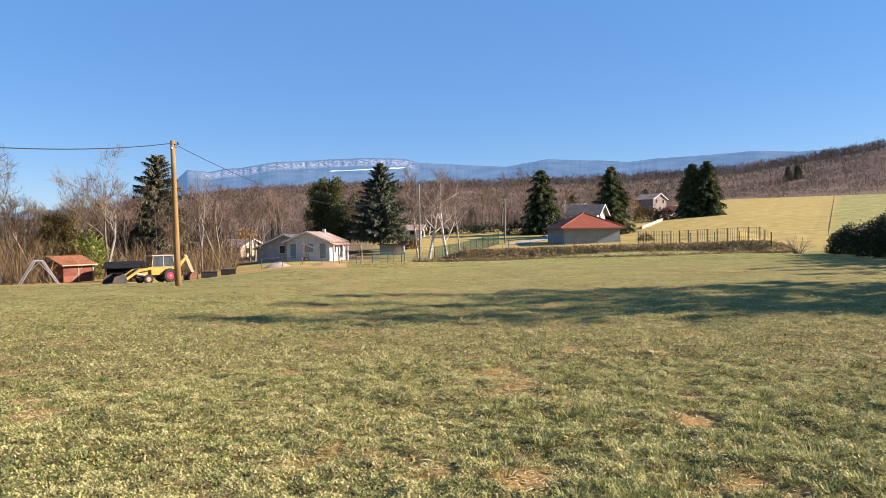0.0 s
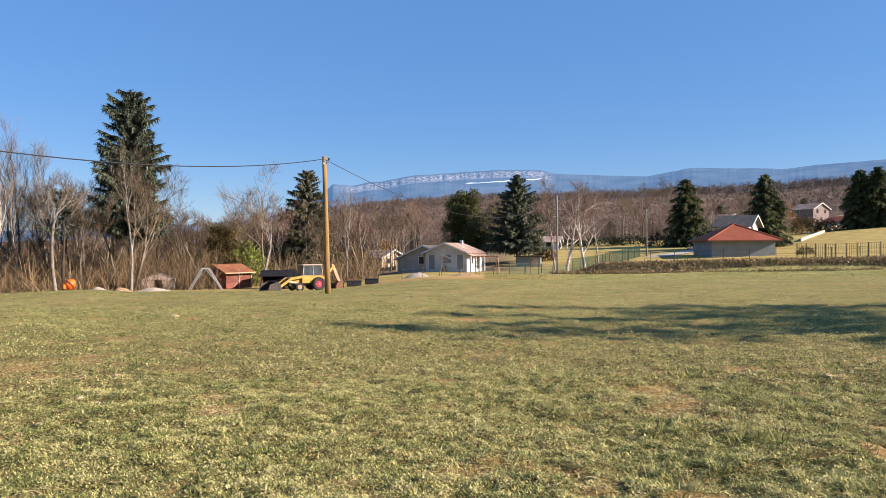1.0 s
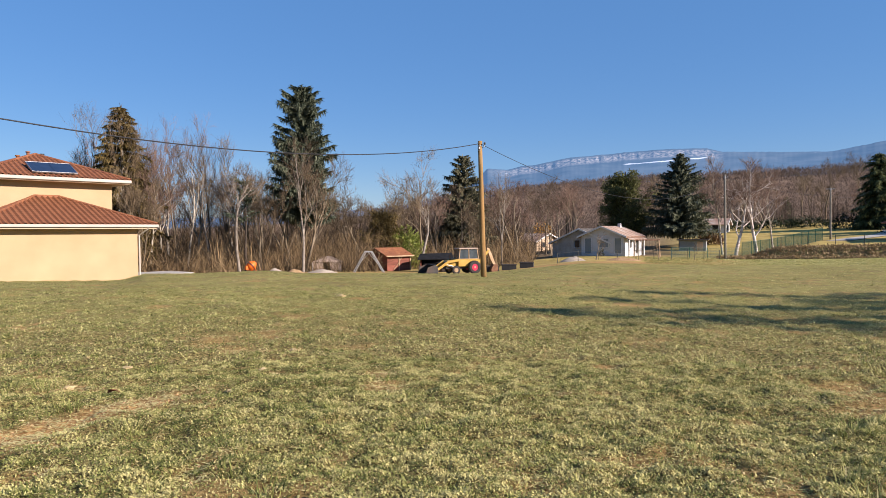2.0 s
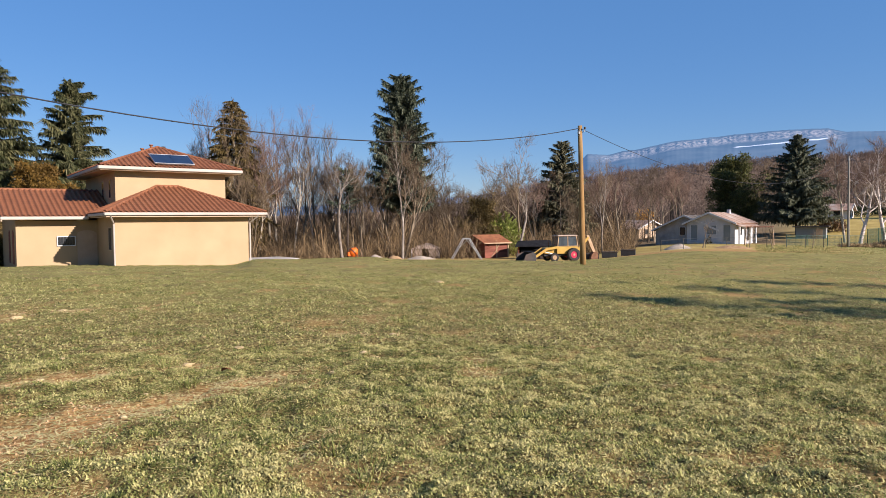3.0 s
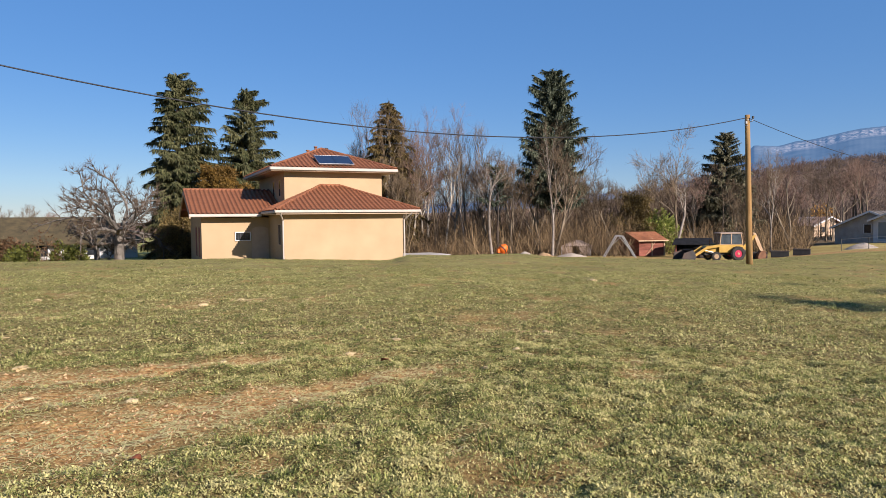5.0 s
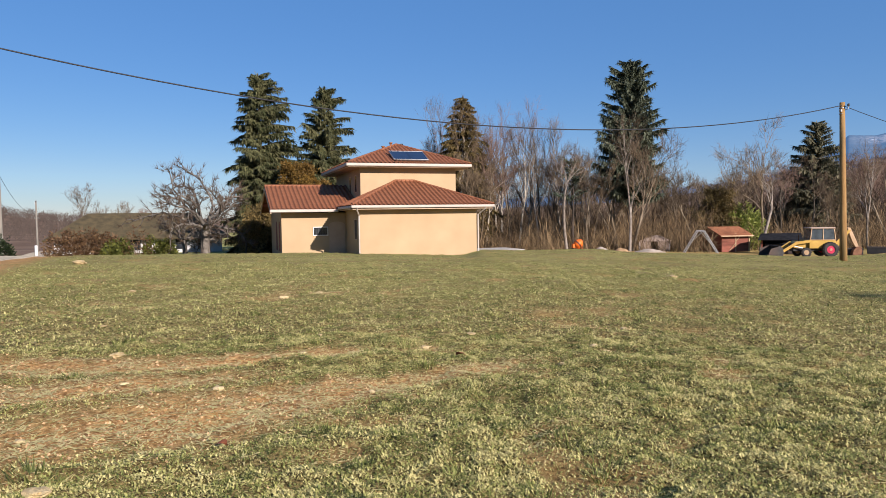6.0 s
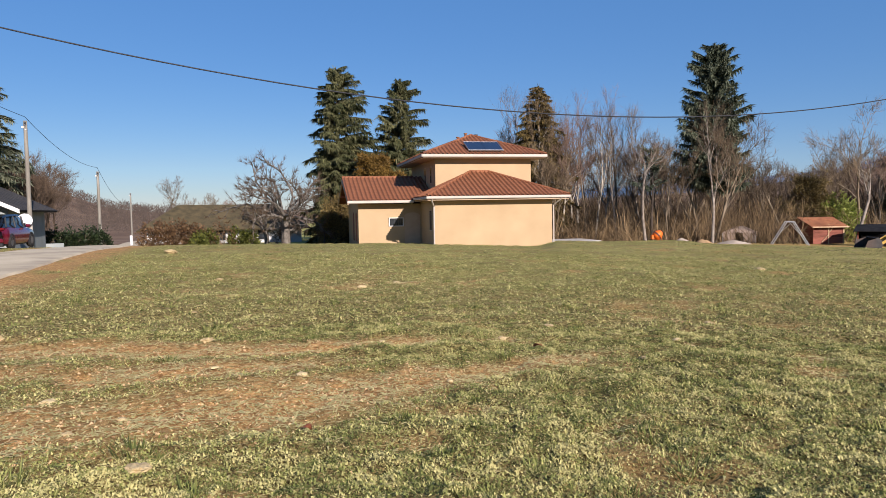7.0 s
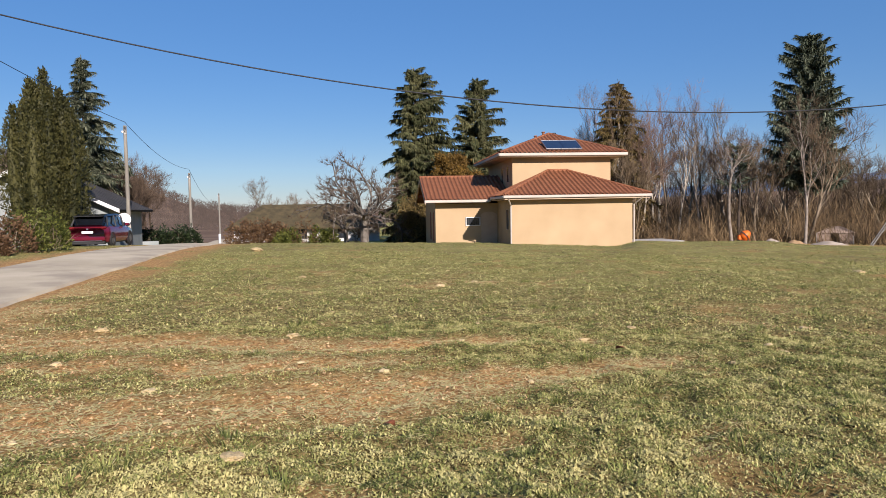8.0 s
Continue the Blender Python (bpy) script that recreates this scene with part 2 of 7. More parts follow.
M["tail"] = mat("red_lamp_lens", (0.103, 0.006, 0.009), (0.142, 0.012, 0.012), rough=0.15, bump=0)
M["plate"] = mat("white_plate", (0.593, 0.593, 0.593), (0.632, 0.632, 0.632), rough=0.4, bump=0)

# ---- mesh tools ----


class Buf:
    """A growing list of corners and faces."""

    def __init__(self):
        self.v, self.f = [], []

    def poly(self, *pts):
        n = len(self.v)
        self.v += [tuple(p) for p in pts]
        self.f.append(tuple(range(n, n + len(pts))))

    def tube(self, pts, radii, n=5, cap=False):
        base, prev = len(self.v), None
        for i, p in enumerate(pts):
            p = Vector(p)
            d = (Vector(pts[min(i + 1, len(pts) - 1)]) - Vector(pts[max(i - 1, 0)])).normalized()
            a = d.cross(Vector((0.31, 0.95, 0.02)) if prev is None else prev)
            if a.length < 1e-4:
                a = d.cross(Vector((1, 0, 0)))
            a.normalize()
            b = d.cross(a)
            prev = b * -1
            for k in range(n):
                w = 2 * math.pi * k / n
                self.v.append(tuple(p + (a * math.cos(w) + b * math.sin(w)) * radii[i]))
        for i in range(len(pts) - 1):
            for k in range(n):
                q = base + i * n
                self.f.append((q + k, q + (k + 1) % n, q + n + (k + 1) % n, q + n + k))
        if cap:
            self.f.append(tuple(base + k for k in reversed(range(n))))
            self.f.append(tuple(base + (len(pts) - 1) * n + k for k in range(n)))

    def box(self, lo, hi, m=None, bevel=0.0):
        """A block with chamfered edges."""
        m = m or Matrix()
        lo, hi = Vector(lo), Vector(hi)
        bevel = min(bevel, min(hi - lo) * 0.4)
        if bevel <= 0:
            c = [m @ Vector((x, y, z)) for x in (lo.x, hi.x) for y in (lo.y, hi.y) for z in (lo.z, hi.z)]
            n = len(self.v)
            self.v += [tuple(p) for p in c]
            for q in ((0, 1, 3, 2), (4, 6, 7, 5), (0, 4, 5, 1), (2, 3, 7, 6), (0, 2, 6, 4), (1, 5, 7, 3)):
                self.f.append(tuple(n + k for k in q))
            return
        bm = bmesh.new()
        for x, ix in ((lo.x, 1), (hi.x, -1)):
            for y, iy in ((lo.y, 1), (hi.y, -1)):
                for z, iz in ((lo.z, 1), (hi.z, -1)):
                    bm.verts.new((x, y + iy * bevel, z + iz * bevel))
                    bm.verts.new((x + ix * bevel, y, z + iz * bevel))
                    bm.verts.new((x + ix * bevel, y + iy * bevel, z))
        bmesh.ops.convex_hull(bm, input=bm.verts)
        bmesh.ops.dissolve_limit(bm, angle_limit=0.01, verts=bm.verts, edges=bm.edges)
        self.merge(bm, m)
        bm.free()

    def merge(self, bm, m=None):
        bm.verts.index_update()
        n = len(self.v)
        self.v += [tuple(m @ v.co) if m else tuple(v.co) for v in bm.verts]
        self.f += [tuple(n + v.index for v in f.verts) for f in bm.faces]

    def prism(self, outline, lo, hi, axis="y", m=None):
        """An outline in two axes, pushed along the third from lo to hi."""
        def put(p, w):
            q = {"x": (w, p[0], p[1]), "y": (p[0], w, p[1]), "z": (p[0], p[1], w)}[axis]
            return m @ Vector(q) if m else Vector(q)
        n, k = len(self.v), len(outline)
        self.v += [tuple(put(p, lo)) for p in outline] + [tuple(put(p, hi)) for p in outline]
        self.f.append(tuple(n + i for i in reversed(range(k))))
        self.f.append(tuple(n + k + i for i in range(k)))
        for i in range(k):
            self.f.append((n + i, n + (i + 1) % k, n + k + (i + 1) % k, n + k + i))

    def wheel(self, centre, axis, r, width, n=24, hole=0.0, m=None, round_edge=0.2):
        """A disc or ring with rounded shoulders, about an axis."""
        axis = Vector(axis).normalized()
        a = axis.orthogonal().normalized()
        b = axis.cross(a)
        e = width * round_edge
        prof = [(hole, -width / 2), (r - e, -width / 2), (r, -width / 2 + e), (r, width / 2 - e), (r - e, width / 2), (hole, width / 2)]
        base = len(self.v)
        for k in range(n):
            w = 2 * math.pi * k / n
            rad = a * math.cos(w) + b * math.sin(w)
            for pr, ph in prof:
                p = Vector(centre) + rad * pr + axis * ph
                self.v.append(tuple(m @ p if m else p))
        q = len(prof)
        for k in range(n):
            for j in range(q if hole else q - 1):
                self.f.append((base + k * q + j, base + ((k + 1) % n) * q + j, base + ((k + 1) % n) * q + (j + 1) % q, base + k * q + (j + 1) % q))

    def mesh(self, name, material, smooth=False):
        me = bpy.data.meshes.new(name)
        me.from_pydata(self.v, [], self.f)
        me.materials.append(material)
        if smooth:
            me.polygons.foreach_set("use_smooth", [True] * len(me.polygons))
        me.update()
        return me


def thing(name, m, label, category, group="", kind=""):
    ob = new(name)
    ob.matrix_world = m
    ob.empty_display_size = 0.3
    return tagged(ob, label, category, group, kind)


def part(name, buf, material, parent, label="", smooth=False, kind=""):
    """Links a buffer as one mesh under a thing or under a part, in the thing's own axes."""
    ob = new(name, buf.mesh(name, material, smooth))
    ob.parent = parent
    return tagged(ob, label, kind=kind)


def solo(name, buf, material, label, category, group="", kind="", smooth=False):
    return tagged(new(name, buf.mesh(name, material, smooth)), label, category, group, kind)


def step(a, b, x):
    t = min(1.0, max(0.0, (x - a) / (b - a)))
    return t * t * (3 - 2 * t)


def astep(a, b, x):
    t = np.clip((x - a) / (b - a), 0.0, 1.0)
    return t * t * (3 - 2 * t)


HILL_AZ = [-180, -120, -60, -33, -29, -23, -12, -1, 8, 15, 22, 35, 60, 78, 81, 84, 86.5, 89, 91.5, 97, 120, 180]
HILL_EL = [2, 3, 5.95, 5.95, 5.35, 4.65, 4.4, 4.25, 4.25, 3.85, 3.15, 1.3, 0.4, 0.3, 0.3, 0.7, 1.7, 2.9, 3.9, 4.6, 3.6, 2]


def lie(x, y):
    """Height of the ground, for arrays of places."""
    x, y = np.asarray(x, float), np.asarray(y, float)
    r = np.hypot(x, y)
    az = np.degrees(np.arctan2(-x, y))
    yy = np.clip(y, -60, 100)
    z = -0.0184 * yy + np.where(x > 0, 0.019 * np.minimum(x, 45), -0.0133 * np.maximum(x, -40))
    z = z - 1.5 * astep(25, 75, r) * astep(11, 24, az)
    z = z - 0.30 * astep(22, 38, r) * astep(33, 46, az) * (1 - astep(60, 90, r))
    z = z + 0.32 * astep(24, 36, r) * (1 - astep(52, 60, r)) * astep(35, 40, az) * (1 - astep(48.3, 50.3, az))
    z = z + 0.07 * astep(24, 34, r) * (1 - astep(44, 50, r)) * astep(54, 62, az)
    z = z - 0.030 * np.maximum(r - 70, 0) * astep(60, 80, az) * (1 - astep(150, 260, r)) - 2.5 * astep(150, 260, r) * astep(60, 80, az)
    lift = np.where(r < 300, np.maximum(r - 92, 0), 208)
    z = z + lift * (0.058 + 0.020 * astep(12, 24, -az)) * (1 - astep(0, 22, az)) * (1 - 0.55 * astep(160, 260, r) * (1 - astep(10, 20, -az)))
    # the grassy bank that bounds the field to the north
    q = 0.277 * (x + 0.3) + 0.961 * (y - 84)
    along = 0.961 * (x + 0.3) - 0.277 * (y - 84)
    z = z + 1.2 * astep(0, 2.4, q) * astep(-2, 3, along) * (1 - astep(37, 42, along)) * (1 - astep(15, 60, q))
    el = np.interp(az, HILL_AZ, HILL_EL)
    top = 620 * np.tan(np.radians(el))
    s = astep(290, 640, r)
    z = z * (1 - s) + top * s
    z = z * (1 - 0.8 * astep(900, 2600, r))
    return z


def ground(x, y):
    return float(lie(x, y))



# ---- ground: one sheet out to the horizon ----
def smooth_noise(x, y, scale, seed):
    """Value noise over arrays of places."""
    x, y = np.asarray(x) / scale + seed * 17.3, np.asarray(y) / scale - seed * 9.1
    xi, yi = np.floor(x).astype(np.int64), np.floor(y).astype(np.int64)
    fx, fy = x - xi, y - yi
    fx, fy = fx * fx * (3 - 2 * fx), fy * fy * (3 - 2 * fy)

    def h(i, j):
        n = (i * 374761393 + j * 668265263 + seed * 144665) & 0x7FFFFFFF
        n = ((n ^ (n >> 13)) * 1274126177) & 0x7FFFFFFF
        return ((n ^ (n >> 16)) & 0xFFFF) / 65535.0
    return (h(xi, yi) * (1 - fx) + h(xi + 1, yi) * fx) * (1 - fy) + (h(xi, yi + 1) * (1 - fx) + h(xi + 1, yi + 1) * fx) * fy


ROAD = [(-2.0, -5.8), (-9.0, -4.0), (-16.0, -2.15), (-20.0, -1.05), (-26.0, 0.45), (-36.0, 2.8), (-48.0, 5.6), (-66.0, 8.6), (-90.0, 13.0), (-120.0, 17.5)]
ROAD_HALF = 1.45


def road_line(x):
    xs_, ys_ = [p[0] for p in ROAD][::-1], [p[1] for p in ROAD][::-1]
    return np.interp(x, xs_, ys_)


def road_gap(x, y):
    """How far a place lies outside the road's edge."""
    return np.abs(y - road_line(x)) * 0.965 - ROAD_HALF


# single worn spots: where they lie and how far they reach
BARE_SPOTS = [(1.18, 7.10, 0.20), (2.23, 6.09, 0.26), (0.55, 4.62, 0.25), (2.06, 4.37, 0.28), (3.07, 9.94, 0.22), (2.50, 6.98, 0.18), (-3.16, 17.93, 0.65), (1.38, 14.47, 0.35), (-10.4, 16.1, 0.55), (-1.94, 8.88, 0.22), (-12.7, 6.8, 0.35), (-12.5, 8.2, 0.35)]


# wheel tracks worn across the turf, each as a gentle curve x -> y
def worn(x, y):
    """How bare the soil is, 0 to 1."""
    n = 0.6 * smooth_noise(x, y, 1.1, 3) + 0.4 * smooth_noise(x, y, 0.35, 4)
    bare = 0.0
    for x0, k, w, y_in, y_out in ((-8.85, 0.40, 0.55, -3.5, 5.6), (-6.15, 0.11, 0.62, -3.2, 5.4), (-7.55, 0.28, 0.42, -3.0, 2.8)):
        d = (x - (x0 + k * y)) / (w * (1 - 0.6 * astep(1.4, 4.4, y))) + 1.1 * (smooth_noise(x, y, 1.7, 13) - 0.5)
        bare = np.maximum(bare, np.exp(-d * d) * astep(y_in - 2, y_in + 1, y) * (1 - astep(y_out - 1.2, y_out + 0.8, y)))
    patch = astep(0.70, 0.84, smooth_noise(x, y, 1.2, 5) * 0.6 + smooth_noise(x, y, 0.4, 6) * 0.4)
    spots = astep(0.66, 0.82, smooth_noise(x, y, 0.9, 7) * 0.6 + smooth_noise(x, y, 0.25, 8) * 0.4)
    for sx, sy_, sr in BARE_SPOTS:
        d2 = ((x - sx) ** 2 + (y - sy_) ** 2) / (sr * sr) + 1.2 * (smooth_noise(x, y, 0.22, 19) - 0.5)
        bare = np.maximum(bare, 0.62 * (1 - astep(0.3, 1.3, d2)))
    verge = 0.95 * (1 - astep(0.3, 1.7, road_gap(x, y) + 1.3 * (n - 0.5))) * (x < -3)
    bare = np.maximum(bare, verge)
    return np.clip(np.maximum(bare * astep(0.14, 0.50, n) * 1.15, np.maximum(0.5 * patch, 0.4 * spots)), 0, 1)


def turf(x, y):
    """Small humps of the turf, within the near field."""
    r = np.hypot(x, y)
    fade = 1 - astep(45, 70, r)
    fade = fade * astep(0.0, 1.3, road_gap(x, y))
    return fade * (0.06 * (smooth_noise(x, y, 1.3, 1) - 0.5) + 0.055 * (smooth_noise(x, y, 0.36, 2) - 0.5) + 0.05 * (smooth_noise(x, y, 0.15, 22) - 0.5)) - 0.035 * fade * worn(x, y)


azs = np.concatenate([np.arange(-46, 111, 0.42), np.arange(111, 314, 3.5)])
rs = [1.2]
while rs[-1] < 4900:
    rs.append(rs[-1] * (1.0125 if rs[-1] < 40 else (1.03 if rs[-1] < 80 else (1.016 if rs[-1] < 320 else 1.05))))
rs = np.array(rs)
A, R = np.meshgrid(np.radians(azs), rs)
GX, GY = -np.sin(A) * R, np.cos(A) * R
GZ = lie(GX, GY) + turf(GX, GY)
na, nr = len(azs), len(rs)
verts = np.stack([GX, GY, GZ], -1).reshape(-1, 3)
ii = np.arange(nr - 1)[:, None] * na
jj = np.arange(na)[None, :]
jn = (jj + 1) % na
faces = np.stack([ii + jj, ii + jn, ii + na + jn, ii + na + jj], -1).reshape(-1, 4)[:, ::-1]
verts = np.vstack([verts, [[0, 0, 0]]])
me = bpy.data.meshes.new("ground")
hub = [(len(verts) - 1, k, (k + 1) % na)[::-1] for k in range(na)]
me.from_pydata(verts.tolist(), [], faces.tolist() + [h[::-1] for h in hub])
me.polygons.foreach_set("use_smooth", [True] * len(me.polygons))
# what covers the ground: bare soil, dry meadow, woodland floor
xs, ys = verts[:, 0], verts[:, 1]
rr, aa = np.hypot(xs, ys), np.degrees(np.arctan2(-xs, ys))
soil = worn(xs, ys) * (1 - astep(40, 60, rr))
# straw-coloured slope: beyond the bank, up to the boundary with the green pasture
edge = xs - 0.585 * ys + 2.0 + 0.8 * (smooth_noise(xs, ys, 6.0, 31) - 0.5)
dry = astep(84, 92, rr) * (1 - astep(0.6, 1.4, edge)) * (1 - astep(2, 8, aa)) * (1 - astep(290, 320, rr))
dry = np.maximum(dry, 0.75 * astep(60, 68, rr) * astep(8, 12, aa) * (1 - astep(16, 22, aa)) * (1 - astep(150, 190, rr)))
dry = np.maximum(dry, 0.6 * astep(82, 86, rr) * astep(-8, -2, aa) * (1 - astep(4, 8, aa)) * (1 - astep(200, 240, rr)))
dry = np.maximum(dry, 0.7 * astep(84, 88, rr) * astep(0, 4, aa) * (1 - astep(10, 14, aa)) * (1 - astep(170, 200, rr)))
dry = np.maximum(dry, 0.9 * astep(62, 66, rr) * astep(2, 5, aa) * (1 - astep(24, 28, aa)) * (1 - astep(88, 96, rr)))
dry = np.maximum(dry, 0.8 * astep(42, 47, rr) * astep(64, 68, aa) * (1 - astep(84, 87, aa)) * (1 - astep(62, 66, rr)))
floor_of_wood = np.maximum(astep(70, 78, rr) * astep(75, 78, aa) * (1 - astep(110, 120, aa)), astep(300, 330, rr), astep(72, 80, rr) * astep(19, 25, aa) * (1 - astep(66, 72, aa)))
floor_of_wood = np.maximum(floor_of_wood, 0.85 * astep(88, 96, rr) * astep(3, 8, aa) * (1 - astep(19, 25, aa)))
lot = astep(56, 60, rr) * astep(14, 20, aa) * (1 - astep(60, 66, aa)) * 0.55 * (1 - floor_of_wood)
lot = np.maximum(lot, 0.95 * astep(56, 59, rr) * astep(-1, 4, aa) * (1 - astep(16, 22, aa)) * (1 - astep(78, 84, rr)))
soil = np.maximum(soil, lot * (0.5 + smooth_noise(xs, ys, 2.0, 9)))
cov = me.color_attributes.new("cover", "FLOAT_COLOR", "POINT")
cov.data.foreach_set("color", np.stack([soil, dry, floor_of_wood, 1 - 0.5 * astep(8, 22, rr) - 0.5 * astep(40, 84, rr)], -1).astype(np.float32).ravel())
me.update()
gmat = mat("field_turf", (0.198, 0.190, 0.049), (0.371, 0.340, 0.115), scale=0.35, fine=7.0, rough=0.95, bump=0.8, spec=0.1, c=(0.213, 0.170, 0.075), cscale=0.9)
t = gmat.node_tree
bs = t.nodes["Principled BSDF"]
col = bs.inputs["Base Color"].links[0].from_socket
gbump, gbn = bs.inputs["Normal"].links[0].from_node, t.nodes.new("ShaderNodeTexNoise")
gbump.inputs["Distance"].default_value, gbump.inputs["Strength"].default_value = 0.05, 1.0
gbn.inputs["Scale"].default_value, gbn.inputs["Detail"].default_value, gbn.inputs["Roughness"].default_value = 22.0, 8, 0.7
t.links.new(t.nodes["Texture Coordinate"].outputs["Object"], gbn.inputs[0])
t.links.new(gbn.outputs[0], gbump.inputs["Height"])
att = t.nodes.new("ShaderNodeVertexColor")
att.layer_name = "cover"
sep = t.nodes.new("ShaderNodeSeparateColor")
t.links.new(att.outputs[0], sep.inputs[0])
# brown thatch and earth between the living blades of the near turf
thz, thr, thm = t.nodes.new("ShaderNodeTexNoise"), t.nodes.new("ShaderNodeValToRGB"), t.nodes.new("ShaderNodeMix")
thz.inputs["Scale"].default_value, thz.inputs["Detail"].default_value, thz.inputs["Roughness"].default_value = 26.0, 6, 0.75
thr.color_ramp.elements[0].position, thr.color_ramp.elements[1].position = 0.42, 0.60
thr.color_ramp.elements[0].color, thr.color_ramp.elements[1].color = (0.048, 0.036, 0.012, 1), (0.350, 0.270, 0.108, 1)
thm.data_type = "RGBA"
t.links.new(thz.outputs[0], thr.inputs[0]), t.links.new(thr.outputs[0], thm.inputs[7])
t.links.new(t.nodes["Texture Coordinate"].outputs["Object"], thz.inputs[0])
t.links.new(col, thm.inputs[6]), t.links.new(att.outputs[1], thm.inputs[0])
col = thm.outputs[2]
for k, (a, b, sc) in enumerate((((0.205, 0.104, 0.036), (0.540, 0.325, 0.132), 16.0), ((0.305, 0.222, 0.066), (0.425, 0.317, 0.108), 0.4), ((0.111, 0.071, 0.047), (0.190, 0.130, 0.087), 0.05))):
    nz, rp, mx = t.nodes.new("ShaderNodeTexNoise"), t.nodes.new("ShaderNodeValToRGB"), t.nodes.new("ShaderNodeMix")
    nz.inputs["Scale"].default_value, nz.inputs["Detail"].default_value = sc, 9
    rp.color_ramp.elements[0].position, rp.color_ramp.elements[1].position = (0.40, 0.60) if k == 0 else (0.35, 0.65)
    nz.inputs["Roughness"].default_value = 0.72 if k == 0 else 0.5
    rp.color_ramp.elements[0].color, rp.color_ramp.elements[1].color = (*a, 1), (*b, 1)
    mx.data_type = "RGBA"
    cd = t.nodes.new("ShaderNodeTexCoord")
    t.links.new(cd.outputs["Object"], nz.inputs[0])
    t.links.new(nz.outputs[0], rp.inputs[0]), t.links.new(rp.outputs[0], mx.inputs[7])
    t.links.new(col, mx.inputs[6]), t.links.new(sep.outputs[k], mx.inputs[0])
    col = mx.outputs[2]
t.links.new(col, bs.inputs["Base Color"])
me.materials.append(gmat)
tagged(new("ground", me), "winter field of short patchy grass with bare soil tracks", "field", kind="structure")

# grass blades, thinning out with distance
rng = np.random.default_rng(7)


def blades(tufts, per, r0, r1, az0, az1, height, width, power, spread, mix=0.3):
    """Tufts of bent blades, spread over a ring of the field: corners and a tone for each."""
    u = rng.random(tufts)
    r = (r0 ** power + u * (r1 ** power - r0 ** power)) ** (1 / power)
    a = np.radians(az0 + (az1 - az0) * rng.random(tufts))
    x, y = -np.sin(a) * r, np.cos(a) * r
    clump = 0.45 * smooth_noise(x, y, 0.45, 11) + 0.55 * smooth_noise(x, y, 0.15, 12)
    keep = (rng.random(tufts) > worn(x, y) * 1.45) & (rng.random(tufts) < (0.38 if r1 < 30 else 0.1) + 1.2 * clump) & (road_gap(x, y) > 0.3)
    rise, run = 0.277 * (x + 0.3) + 0.961 * (y - 84), 0.961 * (x + 0.3) - 0.277 * (y - 84)
    keep &= ~((r > 43) & (a > math.radians(65)) & (rng.random(tufts) < 0.8))
    keep &= ~((rise > -0.7) & (run > -4) & (run < 41))
    x, y, clump = x[keep], y[keep], clump[keep]
    lush = np.clip(1.6 * (smooth_noise(x, y, 0.8, 14) - 0.55), 0, 1) * (0.6 + 0.8 * (rng.random(len(x)) < 0.35))
    tone = 0.67 + 0.22 * (smooth_noise(x, y, 3.1, 15) - 0.5) + min(0.55, 2.2 * mix) * (smooth_noise(x, y, 0.4, 16) - 0.5) - 0.25 * lush + 0.06 - 0.19 * (1 - astep(-8.0, -1.5, x)) + mix * rng.choice([-1.3, -0.6, 0.0, 0.5, 1.0], len(x), p=[0.2, 0.2, 0.25, 0.2, 0.15])
    tone = np.minimum(tone, (0.88 if r1 < 30 else 0.80) - 0.18 * (1 - astep(-8.0, -1.5, x)))
    big = 0.55 + 0.75 * clump + 0.9 * lush + 0.25 * np.abs(rng.standard_normal(len(x)))
    x, y, tone, big = (np.repeat(q, per) for q in (x, y, tone, big))
    n = len(x)
    th = rng.random(n) * 2 * np.pi
    far_out = np.sqrt(rng.random(n))
    off = spread * big * far_out
    x, y = x + np.cos(th) * off, y + np.sin(th) * off
    z = lie(x, y) + turf(x, y) - 0.006
    h = height * (0.4 + 0.6 * big) * (0.35 + 0.9 * rng.random(n)) * (1.25 - 0.65 * far_out)
    th = th + 0.7 * rng.standard_normal(n)
    lean = (0.3 + 3.0 * rng.random(n)) * h
    w = width * (0.6 + 0.8 * rng.random(n))
    bx, by = -np.sin(th) * w / 2, np.cos(th) * w / 2
    v = np.empty((n, 3, 3))
    v[:, 0] = np.stack([x - bx, y - by, z], -1)
    v[:, 1] = np.stack([x + bx, y + by, z], -1)
    v[:, 2] = np.stack([x + np.cos(th) * lean, y + np.sin(th) * lean, z + h], -1)
    tone = np.clip(tone + 0.7 * mix * rng.standard_normal(n), 0, 1)
    return v.reshape(-1, 3), np.repeat(tone, 3)


